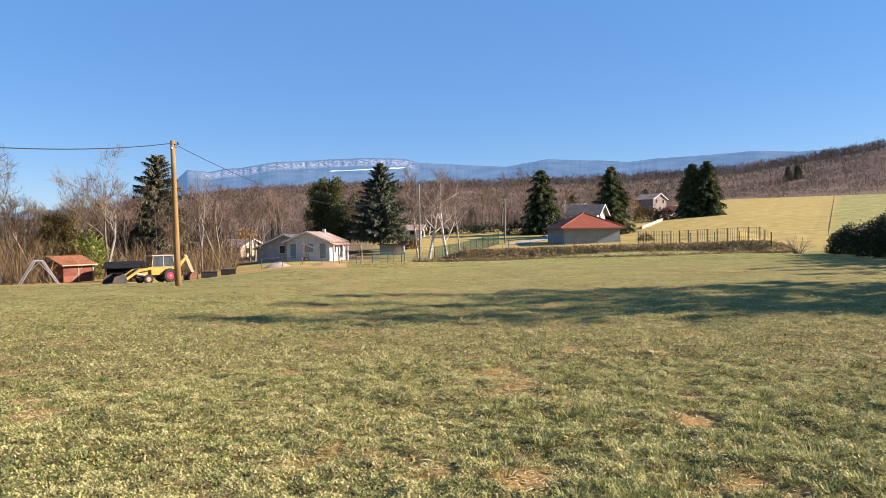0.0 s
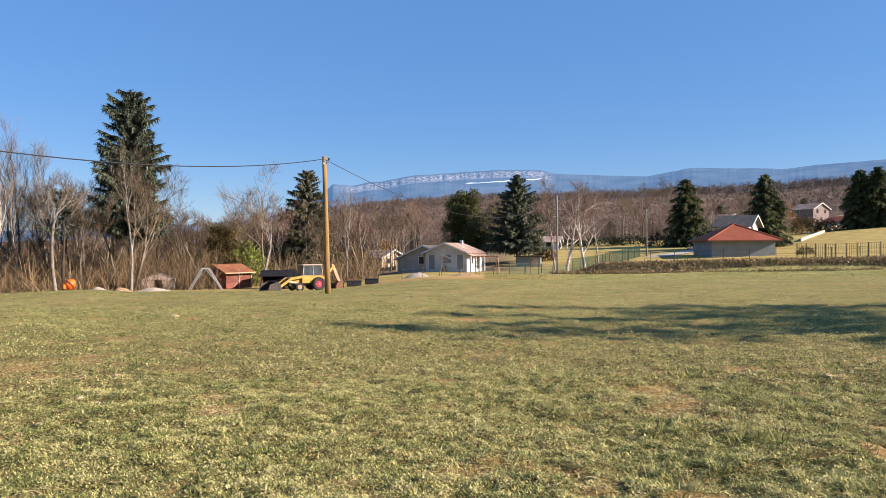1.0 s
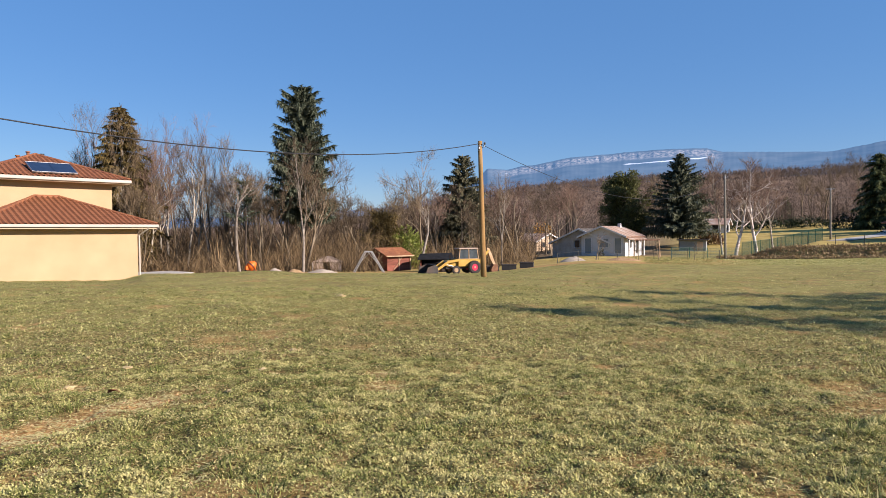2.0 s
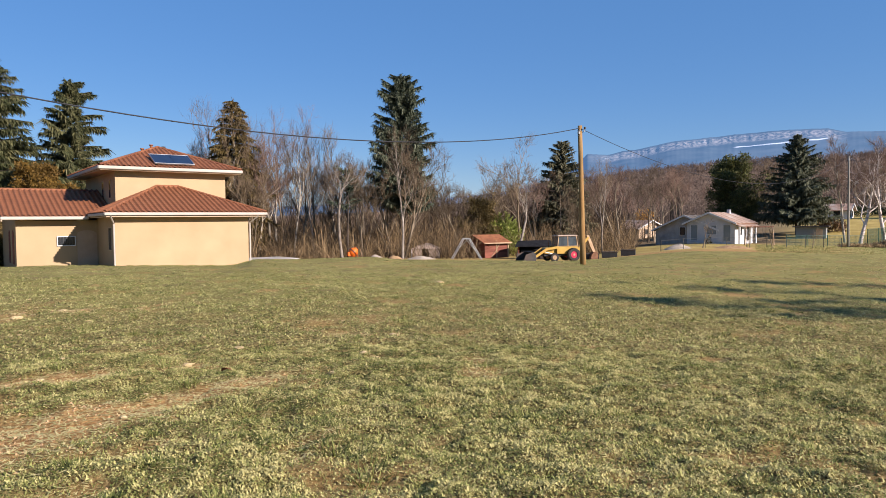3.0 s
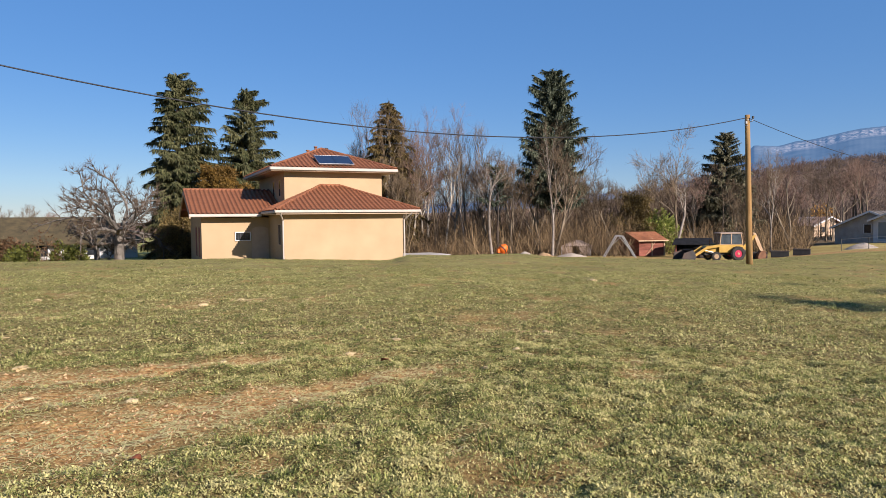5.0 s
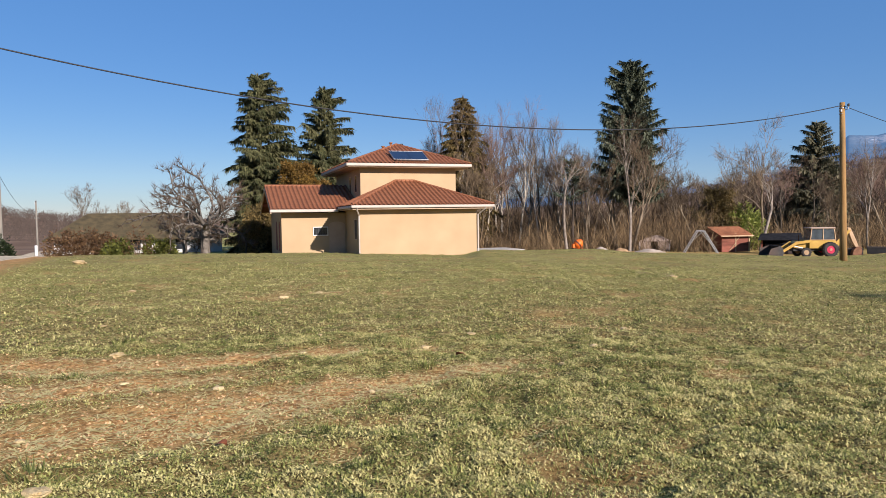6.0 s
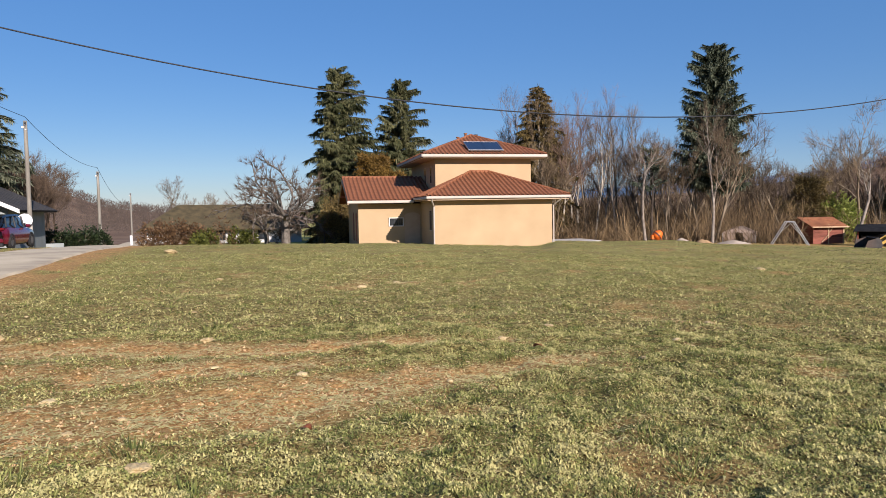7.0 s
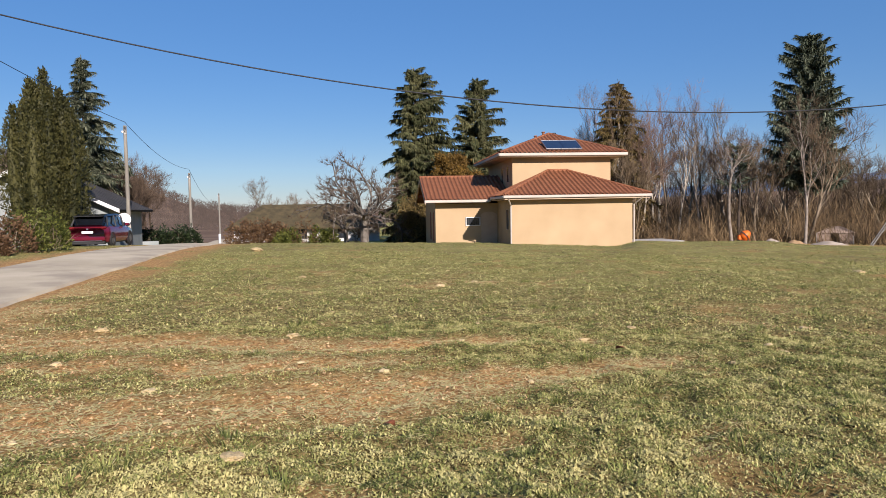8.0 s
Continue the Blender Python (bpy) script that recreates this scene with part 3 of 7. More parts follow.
def leaflets(count, r0, r1, az0, az1, size, power):
    """Small clover, moss and broken leaves that lie at all angles between the blades."""
    r = (r0 ** power + rng.random(count) * (r1 ** power - r0 ** power)) ** (1 / power)
    a = np.radians(az0 + (az1 - az0) * rng.random(count))
    x, y = -np.sin(a) * r, np.cos(a) * r
    keep = (rng.random(count) > worn(x, y) * 1.7) & (road_gap(x, y) > 0.3) & (rng.random(count) < 0.05 + 0.6 * smooth_noise(x, y, 0.3, 23) + 0.9 * smooth_noise(x, y, 0.09, 25))
    x, y = x[keep], y[keep]
    n = len(x)
    # shading put into the tone: low gaps darker, raised crowns paler
    tone = 0.50 + 0.34 * (smooth_noise(x, y, 0.5, 24) - 0.5) + 0.45 * (smooth_noise(x, y, 0.13, 26) - 0.5) + 0.85 * (smooth_noise(x, y, 0.09, 25) - 0.5) + 0.04 - 0.12 * (1 - astep(-8.0, -1.5, x)) + 0.15 * rng.standard_normal(n)
    tone = np.minimum(np.where(rng.random(n) < 0.07, 0.80, tone), 0.83)
    z = lie(x, y) + turf(x, y) + size * (0.1 + 1.1 * rng.random(n) ** 1.5) + 5.0 * size * np.clip(smooth_noise(x, y, 0.09, 25) - 0.42, 0, 1) * rng.random(n) ** 0.5
    s_ = size * (0.55 + 0.8 * rng.random(n))
    th, tip = rng.random(n) * 2 * np.pi, 0.75 * rng.standard_normal(n)
    c, d = np.cos(th), np.sin(th)
    roll = 0.6 * rng.standard_normal(n)
    v = np.empty((n, 3, 3))
    v[:, 0] = np.stack([x - d * s_ * 0.45, y + c * s_ * 0.45, z + roll * s_ * 0.45], -1)
    v[:, 1] = np.stack([x + d * s_ * 0.45, y - c * s_ * 0.45, z - roll * s_ * 0.45], -1)
    v[:, 2] = np.stack([x + c * s_, y + d * s_, z + tip * s_], -1)
    return v.reshape(-1, 3), np.repeat(np.clip(tone, 0, 1), 3)


def tussocks(count, per, r0, r1, az0, az1):
    """Single coarse tussocks of longer blades that stand out of the turf."""
    r = r0 + (r1 - r0) * rng.random(count) ** 1.2
    a = np.radians(az0 + (az1 - az0) * rng.random(count))
    x, y = -np.sin(a) * r, np.cos(a) * r
    keep = (worn(x, y) < 0.5) & (road_gap(x, y) > 0.8) & (smooth_noise(x, y, 1.6, 18) > 0.42)
    x, y = x[keep], y[keep]
    big = 0.5 + 1.15 * rng.random(len(x)) ** 2
    tone = 0.17 + 0.24 * rng.random(len(x)) + 0.24 * astep(-4, 0, x)
    x, y, tone, big = (np.repeat(q, per) for q in (x, y, tone, big))
    n = len(x)
    th = rng.random(n) * 2 * np.pi
    off = 0.10 * big * np.sqrt(rng.random(n))
    x, y = x + np.cos(th) * off, y + np.sin(th) * off
    z = lie(x, y) + turf(x, y) - 0.008
    h = 0.07 * big * (0.4 + 0.8 * rng.random(n))
    lean = (0.2 + 1.1 * rng.random(n)) * h
    th = th + 0.4 * rng.standard_normal(n)
    w = 0.009 * (0.7 + 0.6 * rng.random(n)) * (0.6 + r.mean() / 14)
    bx, by = -np.sin(th) * w / 2, np.cos(th) * w / 2
    v = np.empty((n, 3, 3))
    v[:, 0] = np.stack([x - bx, y - by, z], -1)
    v[:, 1] = np.stack([x + bx, y + by, z], -1)
    v[:, 2] = np.stack([x + np.cos(th) * lean, y + np.sin(th) * lean, z + h], -1)
    return v.reshape(-1, 3), np.repeat(np.clip(tone + 0.16 * rng.standard_normal(n), 0, 1), 3)


fields = [
    blades(52000, 10, 3.9, 9.5, -37, 102, 0.018, 0.0085, 1.3, 0.040, 0.26),
    blades(52000, 6, 9.5, 22.0, -37, 102, 0.021, 0.016, 1.2, 0.055, 0.26),
    blades(66000, 4, 22.0, 58.0, -38, 102, 0.028, 0.036, 1.15, 0.11, 0.20),
    blades(40000, 3, 58.0, 90.0, -36, 8, 0.05, 0.07, 1.0, 0.25, 0.16),
    blades(6000, 8, 0.6, 24.0, 0, 360, 0.026, 0.013, 1.6, 0.12),
    leaflets(640000, 3.9, 9.5, -37, 102, 0.0132, 1.3),
    leaflets(340000, 9.5, 24.0, -37, 102, 0.0200, 1.2),
    leaflets(80000, 1.3, 3.9, 0, 360, 0.020, 1.7),
    leaflets(90000, 3.9, 13.0, 102, 323, 0.032, 1.4),
    tussocks(380, 52, 3.9, 16.0, -37, 102),
    tussocks(220, 60, 4.0, 12.0, -37, -4),
]


def straw(count, x0, x1, y0, y1):
    """Flattened dry stalks on the bare tracks."""
    x, y = rng.uniform(x0, x1, count), rng.uniform(y0, y1, count)
    keep = (rng.random(count) < 0.12 + worn(x, y)) & (road_gap(x, y) > 0.15)
    x, y = x[keep], y[keep]
    n = len(x)
    th = rng.random(n) * 2 * np.pi
    L = 0.03 + 0.10 * rng.random(n) ** 2
    w = 0.004 + 0.006 * rng.random(n)
    z = lie(x, y) + turf(x, y) + 0.004
    v = np.empty((n, 3, 3))
    v[:, 0] = np.stack([x + np.sin(th) * w, y - np.cos(th) * w, z], -1)
    v[:, 1] = np.stack([x - np.sin(th) * w, y + np.cos(th) * w, z], -1)
    v[:, 2] = np.stack([x + np.cos(th) * L, y + np.sin(th) * L, z + 0.012 * rng.random(n)], -1)
    return v.reshape(-1, 3), np.repeat(np.clip(0.90 + 0.12 * rng.standard_normal(n), 0.72, 1), 3)


fields.append(straw(170000, -16, -3.6, -5, 8))
fields.append(straw(60000, -9, 7, 3.4, 15))
v = np.vstack([f[0] for f in fields])
tones = np.concatenate([f[1] for f in fields])
gm = bpy.data.meshes.new("grass")
n = len(v)
gm.vertices.add(n)
gm.vertices.foreach_set("co", v.astype(np.float32).ravel())
gm.loops.add(n)
gm.loops.foreach_set("vertex_index", np.arange(n, dtype=np.int32))
gm.polygons.add(n // 3)
gm.polygons.foreach_set("loop_start", np.arange(0, n, 3, dtype=np.int32))
gm.update(calc_edges=True)
ta = gm.color_attributes.new("tone", "FLOAT_COLOR", "POINT")
ta.data.foreach_set("color", np.repeat(tones, 4).astype(np.float32))
gm.materials.append(M["grass"])
tagged(new("grass", gm), "short winter grass in tufts, green mixed with straw", "grass", kind="stuff")

# road
b = Buf()
px = np.arange(-120, -1.9, 0.5)
prev = None
for x in px:
    y = float(road_line(x))
    d = Vector((1.0, (float(road_line(x + 0.5)) - float(road_line(x - 0.5))), 0)).normalized()
    s = Vector((-d.y, d.x, 0))
    row = []
    for k, q in enumerate((-1.0, -0.93, -0.4, 0.0, 0.4, 0.93, 1.0)):
        p = Vector((x, y, 0)) + s * (q * ROAD_HALF + (0.07 * noise.noise((x * 0.9, q, 0)) if abs(q) > 0.9 else 0))
        row.append((p.x, p.y, ground(p.x, p.y) + (-0.06 if abs(q) == 1.0 else 0.045 + 0.03 * (1 - q * q))))
    if prev:
        for k in range(6):
            b.poly(prev[k], prev[k + 1], row[k + 1], row[k])
    prev = row
solo("road", b, M["asphalt"], "narrow sun-bleached asphalt lane with crumbling edges", "road", kind="structure")

# ---- trees ----


def wander(rng, p, d, length, r0, r1, segs, bend, up=0.0):
    """A bent tapering limb: its points and radii."""
    pts, rad = [Vector(p)], [r0]
    d = Vector(d).normalized()
    for i in range(segs):
        d = (d + Vector((rng.gauss(0, bend), rng.gauss(0, bend), rng.gauss(0, bend) + up))).normalized()
        pts.append(pts[-1] + d * (length / segs))
        rad.append(r0 + (r1 - r0) * (i + 1) / segs)
    return pts, rad


def aside(rng, d, angle):
    """A direction at an angle from d, turned at random."""
    d = Vector(d).normalized()
    a = d.orthogonal().normalized()
    a.rotate(Matrix.Rotation(rng.uniform(0, 6.283), 3, d))
    return (d * math.cos(angle) + a * math.sin(angle)).normalized()


def boughs(rng, wood, twig, p, d, length, r, level, deep, spread, up, twigs, twig_len, twig_w, pale=1):
    segs = 4 if level == 0 else 3
    pts, rad = wander(rng, p, d, length, r, r * (0.45 if level < deep else 0.25), segs, 0.13 + 0.05 * level, up)
    (wood if level <= pale else twig).tube(pts, rad, 6 if level == 0 else (4 if level == 1 else 3))
    if level == deep:
        for k in range(twigs):
            f = rng.uniform(0.15, 1.0) * segs
            i = min(int(f), segs - 1)
            q = pts[i].lerp(pts[i + 1], f - i)
            e = (aside(rng, pts[i + 1] - pts[i], rng.uniform(0.25, 0.9)) + Vector((0, 0, up * 2))).normalized()
            L = twig_len * rng.uniform(0.5, 1.2)
            s = e.orthogonal().normalized()
            s.rotate(Matrix.Rotation(rng.uniform(0, 6.28), 3, e))
            w = twig_w * rng.uniform(0.7, 1.3)
            tip = q + e * L + Vector((0, 0, rng.gauss(0, 0.1) * L))
            twig.poly(q - s * w, q + s * w, tip)
            mid = q.lerp(tip, 0.45)
            e2 = aside(rng, e, 0.6)
            twig.poly(mid - s * w * 0.6, mid + s * w * 0.6, mid + e2 * L * 0.55)
        return
    kids = 4 if level == 0 else rng.choice((3, 4, 4))
    for k in range(kids):
        f = (0.45 + 0.55 * (k + rng.random()) / kids) * segs
        i = min(int(f), segs - 1)
        q = pts[i].lerp(pts[i + 1], f - i)
        e = aside(rng, pts[i + 1] - pts[i], spread * rng.uniform(0.6, 1.25))
        e = (e + Vector((0, 0, up))).normalized()
        boughs(rng, wood, twig, q, e, length * rng.uniform(0.5, 0.75), r * 0.5, level + 1, deep, spread, up, twigs, twig_len, twig_w, pale)
    boughs(rng, wood, twig, pts[-1], pts[-1] - pts[-2], length * 0.6, r * 0.45, level + 1, deep, spread, up, twigs, twig_len, twig_w, pale)


def bare_tree(seed, h, bark="bark", twig="twig", spread=0.65, up=0.10, deep=3, twigs=8, stems=1, clear=0.35, girth=0.0125, twig_w=0.011, name="bare_tree", label="leafless deciduous tree with fine grey-brown twigs", lean=0.04, pale=1):
    """A leafless tree: trunk and limbs, and a crown of twigs."""
    rng = random.Random(seed)
    ob = thing(name, Matrix(), label, "tree")
    wood, fine = Buf(), Buf()
    for s in range(stems):
        d = Vector((rng.gauss(0, lean + 0.10 * (stems > 1)), rng.gauss(0, lean + 0.10 * (stems > 1)), 1)).normalized()
        p0 = Vector((rng.uniform(-0.3, 0.3), rng.uniform(-0.3, 0.3), -0.4)) if stems > 1 else Vector((0, 0, -0.4))
        hh = h * rng.uniform(0.8, 1.0) if stems > 1 else h
        r = hh * girth
        top, rad = wander(rng, p0, d, hh * clear + 0.4, r * 1.15, r * 0.85, 5, 0.05)
        rad[0] = r * 1.6
        wood.tube(top, rad, 7)
        # a leader with side limbs up its length
        lead, lr = wander(rng, top[-1], top[-1] - top[-2], hh * (0.86 - clear), r * 0.85, r * 0.16, 7, 0.07, 0.05)
        wood.tube(lead, lr, 6)
        n = 7 if stems == 1 else 5
        for k in range(n):
            f = 7 * (k + rng.random() * 0.8) / n
            i = min(int(f), 6)
            q = lead[i].lerp(lead[i + 1], f - i)
            e = (aside(rng, lead[i + 1] - lead[i], spread * rng.uniform(0.8, 1.4)) + Vector((0, 0, up))).normalized()
            boughs(rng, wood, fine, q, e, hh * (0.30 - 0.02 * k) * rng.uniform(0.75, 1.2), r * (0.5 - 0.04 * k), 1, deep, spread, up, twigs, hh * 0.075, twig_w, pale)
        boughs(rng, wood, fine, lead[-2], Vector((0, 0, 1)), hh * 0.13, r * 0.2, 2, deep, spread, up, twigs, hh * 0.075, twig_w, pale)
    part("trunk", wood, M[bark], ob, smooth=True)
    part("crown", fine, M[twig], ob)
    return ob


def spray(leaf, rng, p, d, size, droop):
    """A narrow, tapering spray of needles."""
    d = Vector(d).normalized()
    s = d.cross(Vector((rng.gauss(0, 0.4), rng.gauss(0, 0.4), 1)))
    s = s.normalized() if s.length > 0.05 else Vector((1, 0, 0))
    tip = p + d * size * rng.uniform(0.8, 1.35) - Vector((0, 0, droop * size))
    w = size * rng.uniform(0.10, 0.19)
    leaf.poly(p - s * w, p + s * w, tip)


def conifer(seed, h, r, needles, droop=0.25, low=0.04, taper=0.9, whorls=34, gap=0.0, fill=1.0, hang=0.0, ragged=0.25, name="spruce", label="tall dark green spruce", crown_low=0.0, bark="bark_dark", tip_up=0.0, spray_size=1.0):
    """An evergreen: trunk, whorls of boughs, and ragged sprays of needles with gaps between."""
    rng = random.Random(seed)
    ob = thing(name, Matrix(), label, "tree")
    wood, leaf = Buf(), Buf()
    pts = [Vector((rng.gauss(0, 0.05), rng.gauss(0, 0.05), -0.4 + (h + 0.4) * k / 8)) for k in range(9)]
    wood.tube(pts, [h * 0.017 * (1 - k / 8.4) + 0.02 for k in range(9)], 7)
    side = [rng.uniform(1 - ragged, 1 + ragged) for _ in range(9)]
    for k in range(whorls):
        f = low + (1 - low) * (k + rng.random() * 0.7) / whorls
        z = h * f
        reach = r * (1 - f) ** taper * (1 if f > crown_low else 0.55 + 0.45 * f / max(crown_low, 0.01))
        reach = max(reach, 0.03 * r)
        n = 7 if f < 0.6 else 6
        if rng.random() < gap:
            n -= 3
        turn = rng.uniform(0, 6.28)
        for j in range(n):
            w = turn + 6.283 * j / n + rng.gauss(0, 0.2)
            L = reach * side[int(w / 6.2832 * 9) % 9] * (rng.uniform(0.42, 0.8) if rng.random() < 0.35 else rng.uniform(0.78, 1.16))
            out = Vector((math.cos(w), math.sin(w), 0))
            bend = droop * rng.uniform(0.55, 1.5)
            rise = 0.10 + 0.45 * f - 0.15 * droop + rng.gauss(0, 0.07)
            z = min(h * 0.985, max(h * low, h * f + rng.gauss(0, 0.9) * h / whorls))
            segs = 4
            bp = []
            for q in range(segs + 1):
                u = q / segs
                bp.append(Vector((0, 0, z)) + out * L * u + Vector((0, 0, L * (rise * u - bend * 1.3 * u * u + tip_up * u * u * u))))
            wood.tube(bp, [0.05 * (1 - 0.8 * q / segs) * (0.4 + L / (r + 0.01)) * h / 14 for q in range(segs + 1)], 3)
            m = max(4, int((7 + 15 * L / max(r, 0.1)) * fill))
            for q in range(m):
                u = 0.16 + 0.86 * (q + rng.random()) / m
                i = min(int(u * segs), segs - 1)
                p = bp[i].lerp(bp[i + 1], min(u * segs - i, 1.0))
                size = spray_size * (0.20 + 0.26 * (1 - 0.4 * u)) * max(L, 0.35 * r) ** 0.6
                for sgn in (-1, 1):
                    d = (out + out.cross(Vector((0, 0, 1))) * sgn * rng.uniform(0.3, 1.5) + Vector((0, 0, rng.gauss(0.08, 0.38)))).normalized()
                    spray(leaf, rng, p, d, size * rng.uniform(0.8, 1.3), 0.25 + hang)
                if hang and rng.random() < 0.7:
                    spray(leaf, rng, p, (out * 0.3 + Vector((rng.gauss(0, .2), rng.gauss(0, .2), -1))).normalized(), size * 1.2, 0.1)
            spray(leaf, rng, bp[-1], (bp[-1] - bp[-2]).normalized(), 0.3 * max(L, 0.3 * r) ** 0.6 * spray_size, 0.1)
    for q in range(8):
        spray(leaf, rng, Vector((0, 0, h * (0.965 + 0.004 * q))), Vector((rng.gauss(0, .4), rng.gauss(0, .4), 1)).normalized(), 0.028 * h, 0)
    part("trunk", wood, M[bark], ob, smooth=True)
    part("crown", leaf, M[needles], ob)
    return ob


def tuft_shell(leaf, rng, p, n, size, count=3):
    """A little bunch of leaf blades at p, facing roughly n."""
    for _ in range(count):
        d = (Vector(n) + Vector((rng.gauss(0, .6), rng.gauss(0, .6), rng.gauss(0, .6)))).normalized()
        s = d.orthogonal().normalized()
        s.rotate(Matrix.Rotation(rng.uniform(0, 6.28), 3, d))
        q = Vector(p) + Vector((rng.gauss(0, .35), rng.gauss(0, .35), rng.gauss(0, .35))) * size
        L = size * rng.uniform(0.7, 1.3)
        leaf.poly(q - s * L * 0.3, q + d * L * 0.5 - s * L * 0.1, q + d * L, q + d * L * 0.45 + s * L * 0.32)


def plumed(seed, h, r, leafmat, plumes=19, n=38000, size=0.15, name="cypress", label=""):
    """A dense columnar evergreen of many upright plumes with pointed tips of uneven height."""
    rng = random.Random(seed)
    ob = thing(name, Matrix(), label, "tree")
    wood, leaf, core = Buf(), Buf(), Buf()
    wood.tube([(0, 0, -0.3), (0, 0, h * 0.4), (0, 0, h * 0.8)], [0.22, 0.10, 0.03], 6)
    for k in range(plumes):
        w = 2.4 * k + rng.gauss(0, 0.25)
        q = 0.72 * r * math.sqrt(k / plumes)
        hh = h * (1.0 - 0.34 * (q / r) ** 1.5 - rng.uniform(0, 0.08) * (k > 0))
        rr_ = r * rng.uniform(0.27, 0.36)
        lean = rng.uniform(0.02, 0.10)
        base = Vector((q * math.cos(w), q * math.sin(w), 0))
        drift = Vector((math.cos(w), math.sin(w), 0)) * lean * r

        def at_(f):
            return base * (0.86 + 0.2 * math.sin(2.6 * f)) + drift * f + Vector((0, 0, hh * (0.01 + 0.97 * f)))

        def width(f):
            return rr_ * min(1.0, 0.55 + 1.6 * f) * (1 - f ** 3.2) ** 0.8 + 0.02
        core.tube([at_(i / 8) for i in range(9)], [0.52 * width(i / 8) for i in range(9)], 8)
        for _ in range(n // plumes):
            f, a_ = rng.random() ** 0.85, rng.uniform(0, 6.283)
            ripple = 1 + 0.16 * math.sin(5 * a_ + 9 * f + k)
            rad = width(f) * ripple * rng.uniform(0.8, 1.08)
            p = at_(f) + Vector((rad * math.cos(a_), rad * math.sin(a_), 0))
            tuft_shell(leaf, rng, p, (0.4 * math.cos(a_), 0.4 * math.sin(a_), 1.1), size * rng.uniform(0.6, 1.35), 2)
    part("trunk", wood, M["bark_dark"], ob)
    part("crown", leaf, M[leafmat], ob)
    part("inner_crown", core, M[leafmat], ob)
    return ob


def bushy(seed, h, r, leafmat, limbs=90, n=12000, size=0.3, name="yew", label="", full=0.6, low=0.03, up=0.5):
    """A broad evergreen: limbs that rise and spread from one trunk, each ending in loose clumps of foliage."""
    rng = random.Random(seed)
    ob = thing(name, Matrix(), label, "tree")
    wood, leaf = Buf(), Buf()
    tp, tr = wander(rng, (0, 0, -0.4), (0.02, 0.01, 1), h * 0.9, h * 0.028, h * 0.006, 7, 0.05, 0.05)
    wood.tube(tp, tr, 8)
    side = [rng.uniform(0.70, 1.2) for _ in range(8)]
    for k in range(limbs):
        f = low + (0.97 - low) * (k + rng.random()) / limbs
        w = rng.uniform(0, 6.283)
        i = min(int(f * 0.8 * 7), 6)
        p = tp[i].lerp(tp[i + 1], f * 0.8 * 7 - i)
        reach = r * math.sin(math.pi * min(1, 0.22 + 0.76 * f)) ** full * side[int(w / 6.284 * 8)] * rng.uniform(0.6, 1.14)
        end = Vector((math.cos(w) * reach, math.sin(w) * reach, min(h, p.z + reach * up + 0.12 * h * f)))
        lp, lr = wander(rng, p, end - p, (end - p).length, 0.012 * h * (1 - 0.7 * f), 0.02, 4, 0.10, 0.02)
        wood.tube(lp, lr, 4)
        for c in range(3):
            q = lp[4].lerp(lp[2], 0.5 * c) + Vector((rng.gauss(0, .08), rng.gauss(0, .08), rng.gauss(0, .05))) * r
            blob = r * rng.uniform(0.12, 0.24)
            for _ in range(n // (3 * limbs)):
                d = Vector((rng.gauss(0, 1), rng.gauss(0, 1), rng.gauss(0.2, 0.8)))
                d.normalize()
                tuft_shell(leaf, rng, q + d * blob * rng.uniform(0.5, 1.15), d + Vector((0, 0, 0.5)), size * rng.uniform(0.6, 1.3), 2)
    part("trunk", wood, M["bark_dark"], ob, smooth=True)
    part("crown", leaf, M[leafmat], ob)
    return ob


def shrub(seed, rx, ry, h, leafmat, n=500, size=0.16, name="shrub", label="", stems=9, bare=False):
    """A bush: stems from the ground and tufts in an uneven dome."""
    rng = random.Random(seed)
    ob = thing(name, Matrix(), label, "shrub")
    wood, leaf = Buf(), Buf()
    for k in range(stems):
        w = rng.uniform(0, 6.28)
        q = rng.random() ** 0.5
        end = Vector((rx * q * math.cos(w), ry * q * math.sin(w), h * (1.05 - 0.5 * q * q) * rng.uniform(0.8, 1)))
        pts, rad = wander(rng, (end.x * 0.2, end.y * 0.2, -0.15), end, end.length, 0.025, 0.006, 4, 0.12, 0.03)
        wood.tube(pts, rad, 3)
        for j in range(10 if bare else 3):
            i = rng.randint(1, 3)
            e = aside(rng, pts[i + 1] - pts[i], 0.6)
            s = e.orthogonal() * 0.008
            wood.poly(pts[i] - s, pts[i] + s, pts[i] + e * h * rng.uniform(0.2, 0.5))
    bump = [rng.uniform(0.75, 1.15) for _ in range(7)]
    for _ in range(n):
        w, f = rng.uniform(0, 6.283), rng.random()
        e = math.asin(f)
        k = bump[int(w / 6.284 * 7)] * rng.uniform(0.7, 1.05)
        p = Vector((rx * math.cos(e) * math.cos(w) * k, ry * math.cos(e) * math.sin(w) * k, max(0.05, h * math.sin(e) * k)))
        tuft_shell(leaf, rng, p, (math.cos(w), math.sin(w), 0.7), size, 2)
    part("stems", wood, M["bark"], ob)
    if n:
        part("leaves", leaf, M[leafmat], ob)
    return ob


def put(ob, x, y, turn=0.0, size=1.0, sink=0.0, lean=0.0):
    ob.matrix_world = pose(x, y, ground(x, y) - sink, lean, 0, turn) @ Matrix.Scale(size, 4)
    return ob


def again(ob, x, y, turn=0.0, size=1.0, sink=0.0, label=""):
    c = copy_thing(ob, pose(x, y, ground(x, y) - sink, 0, 0, turn))
    c.scale = (size, size, size)
    return tagged(c, label)

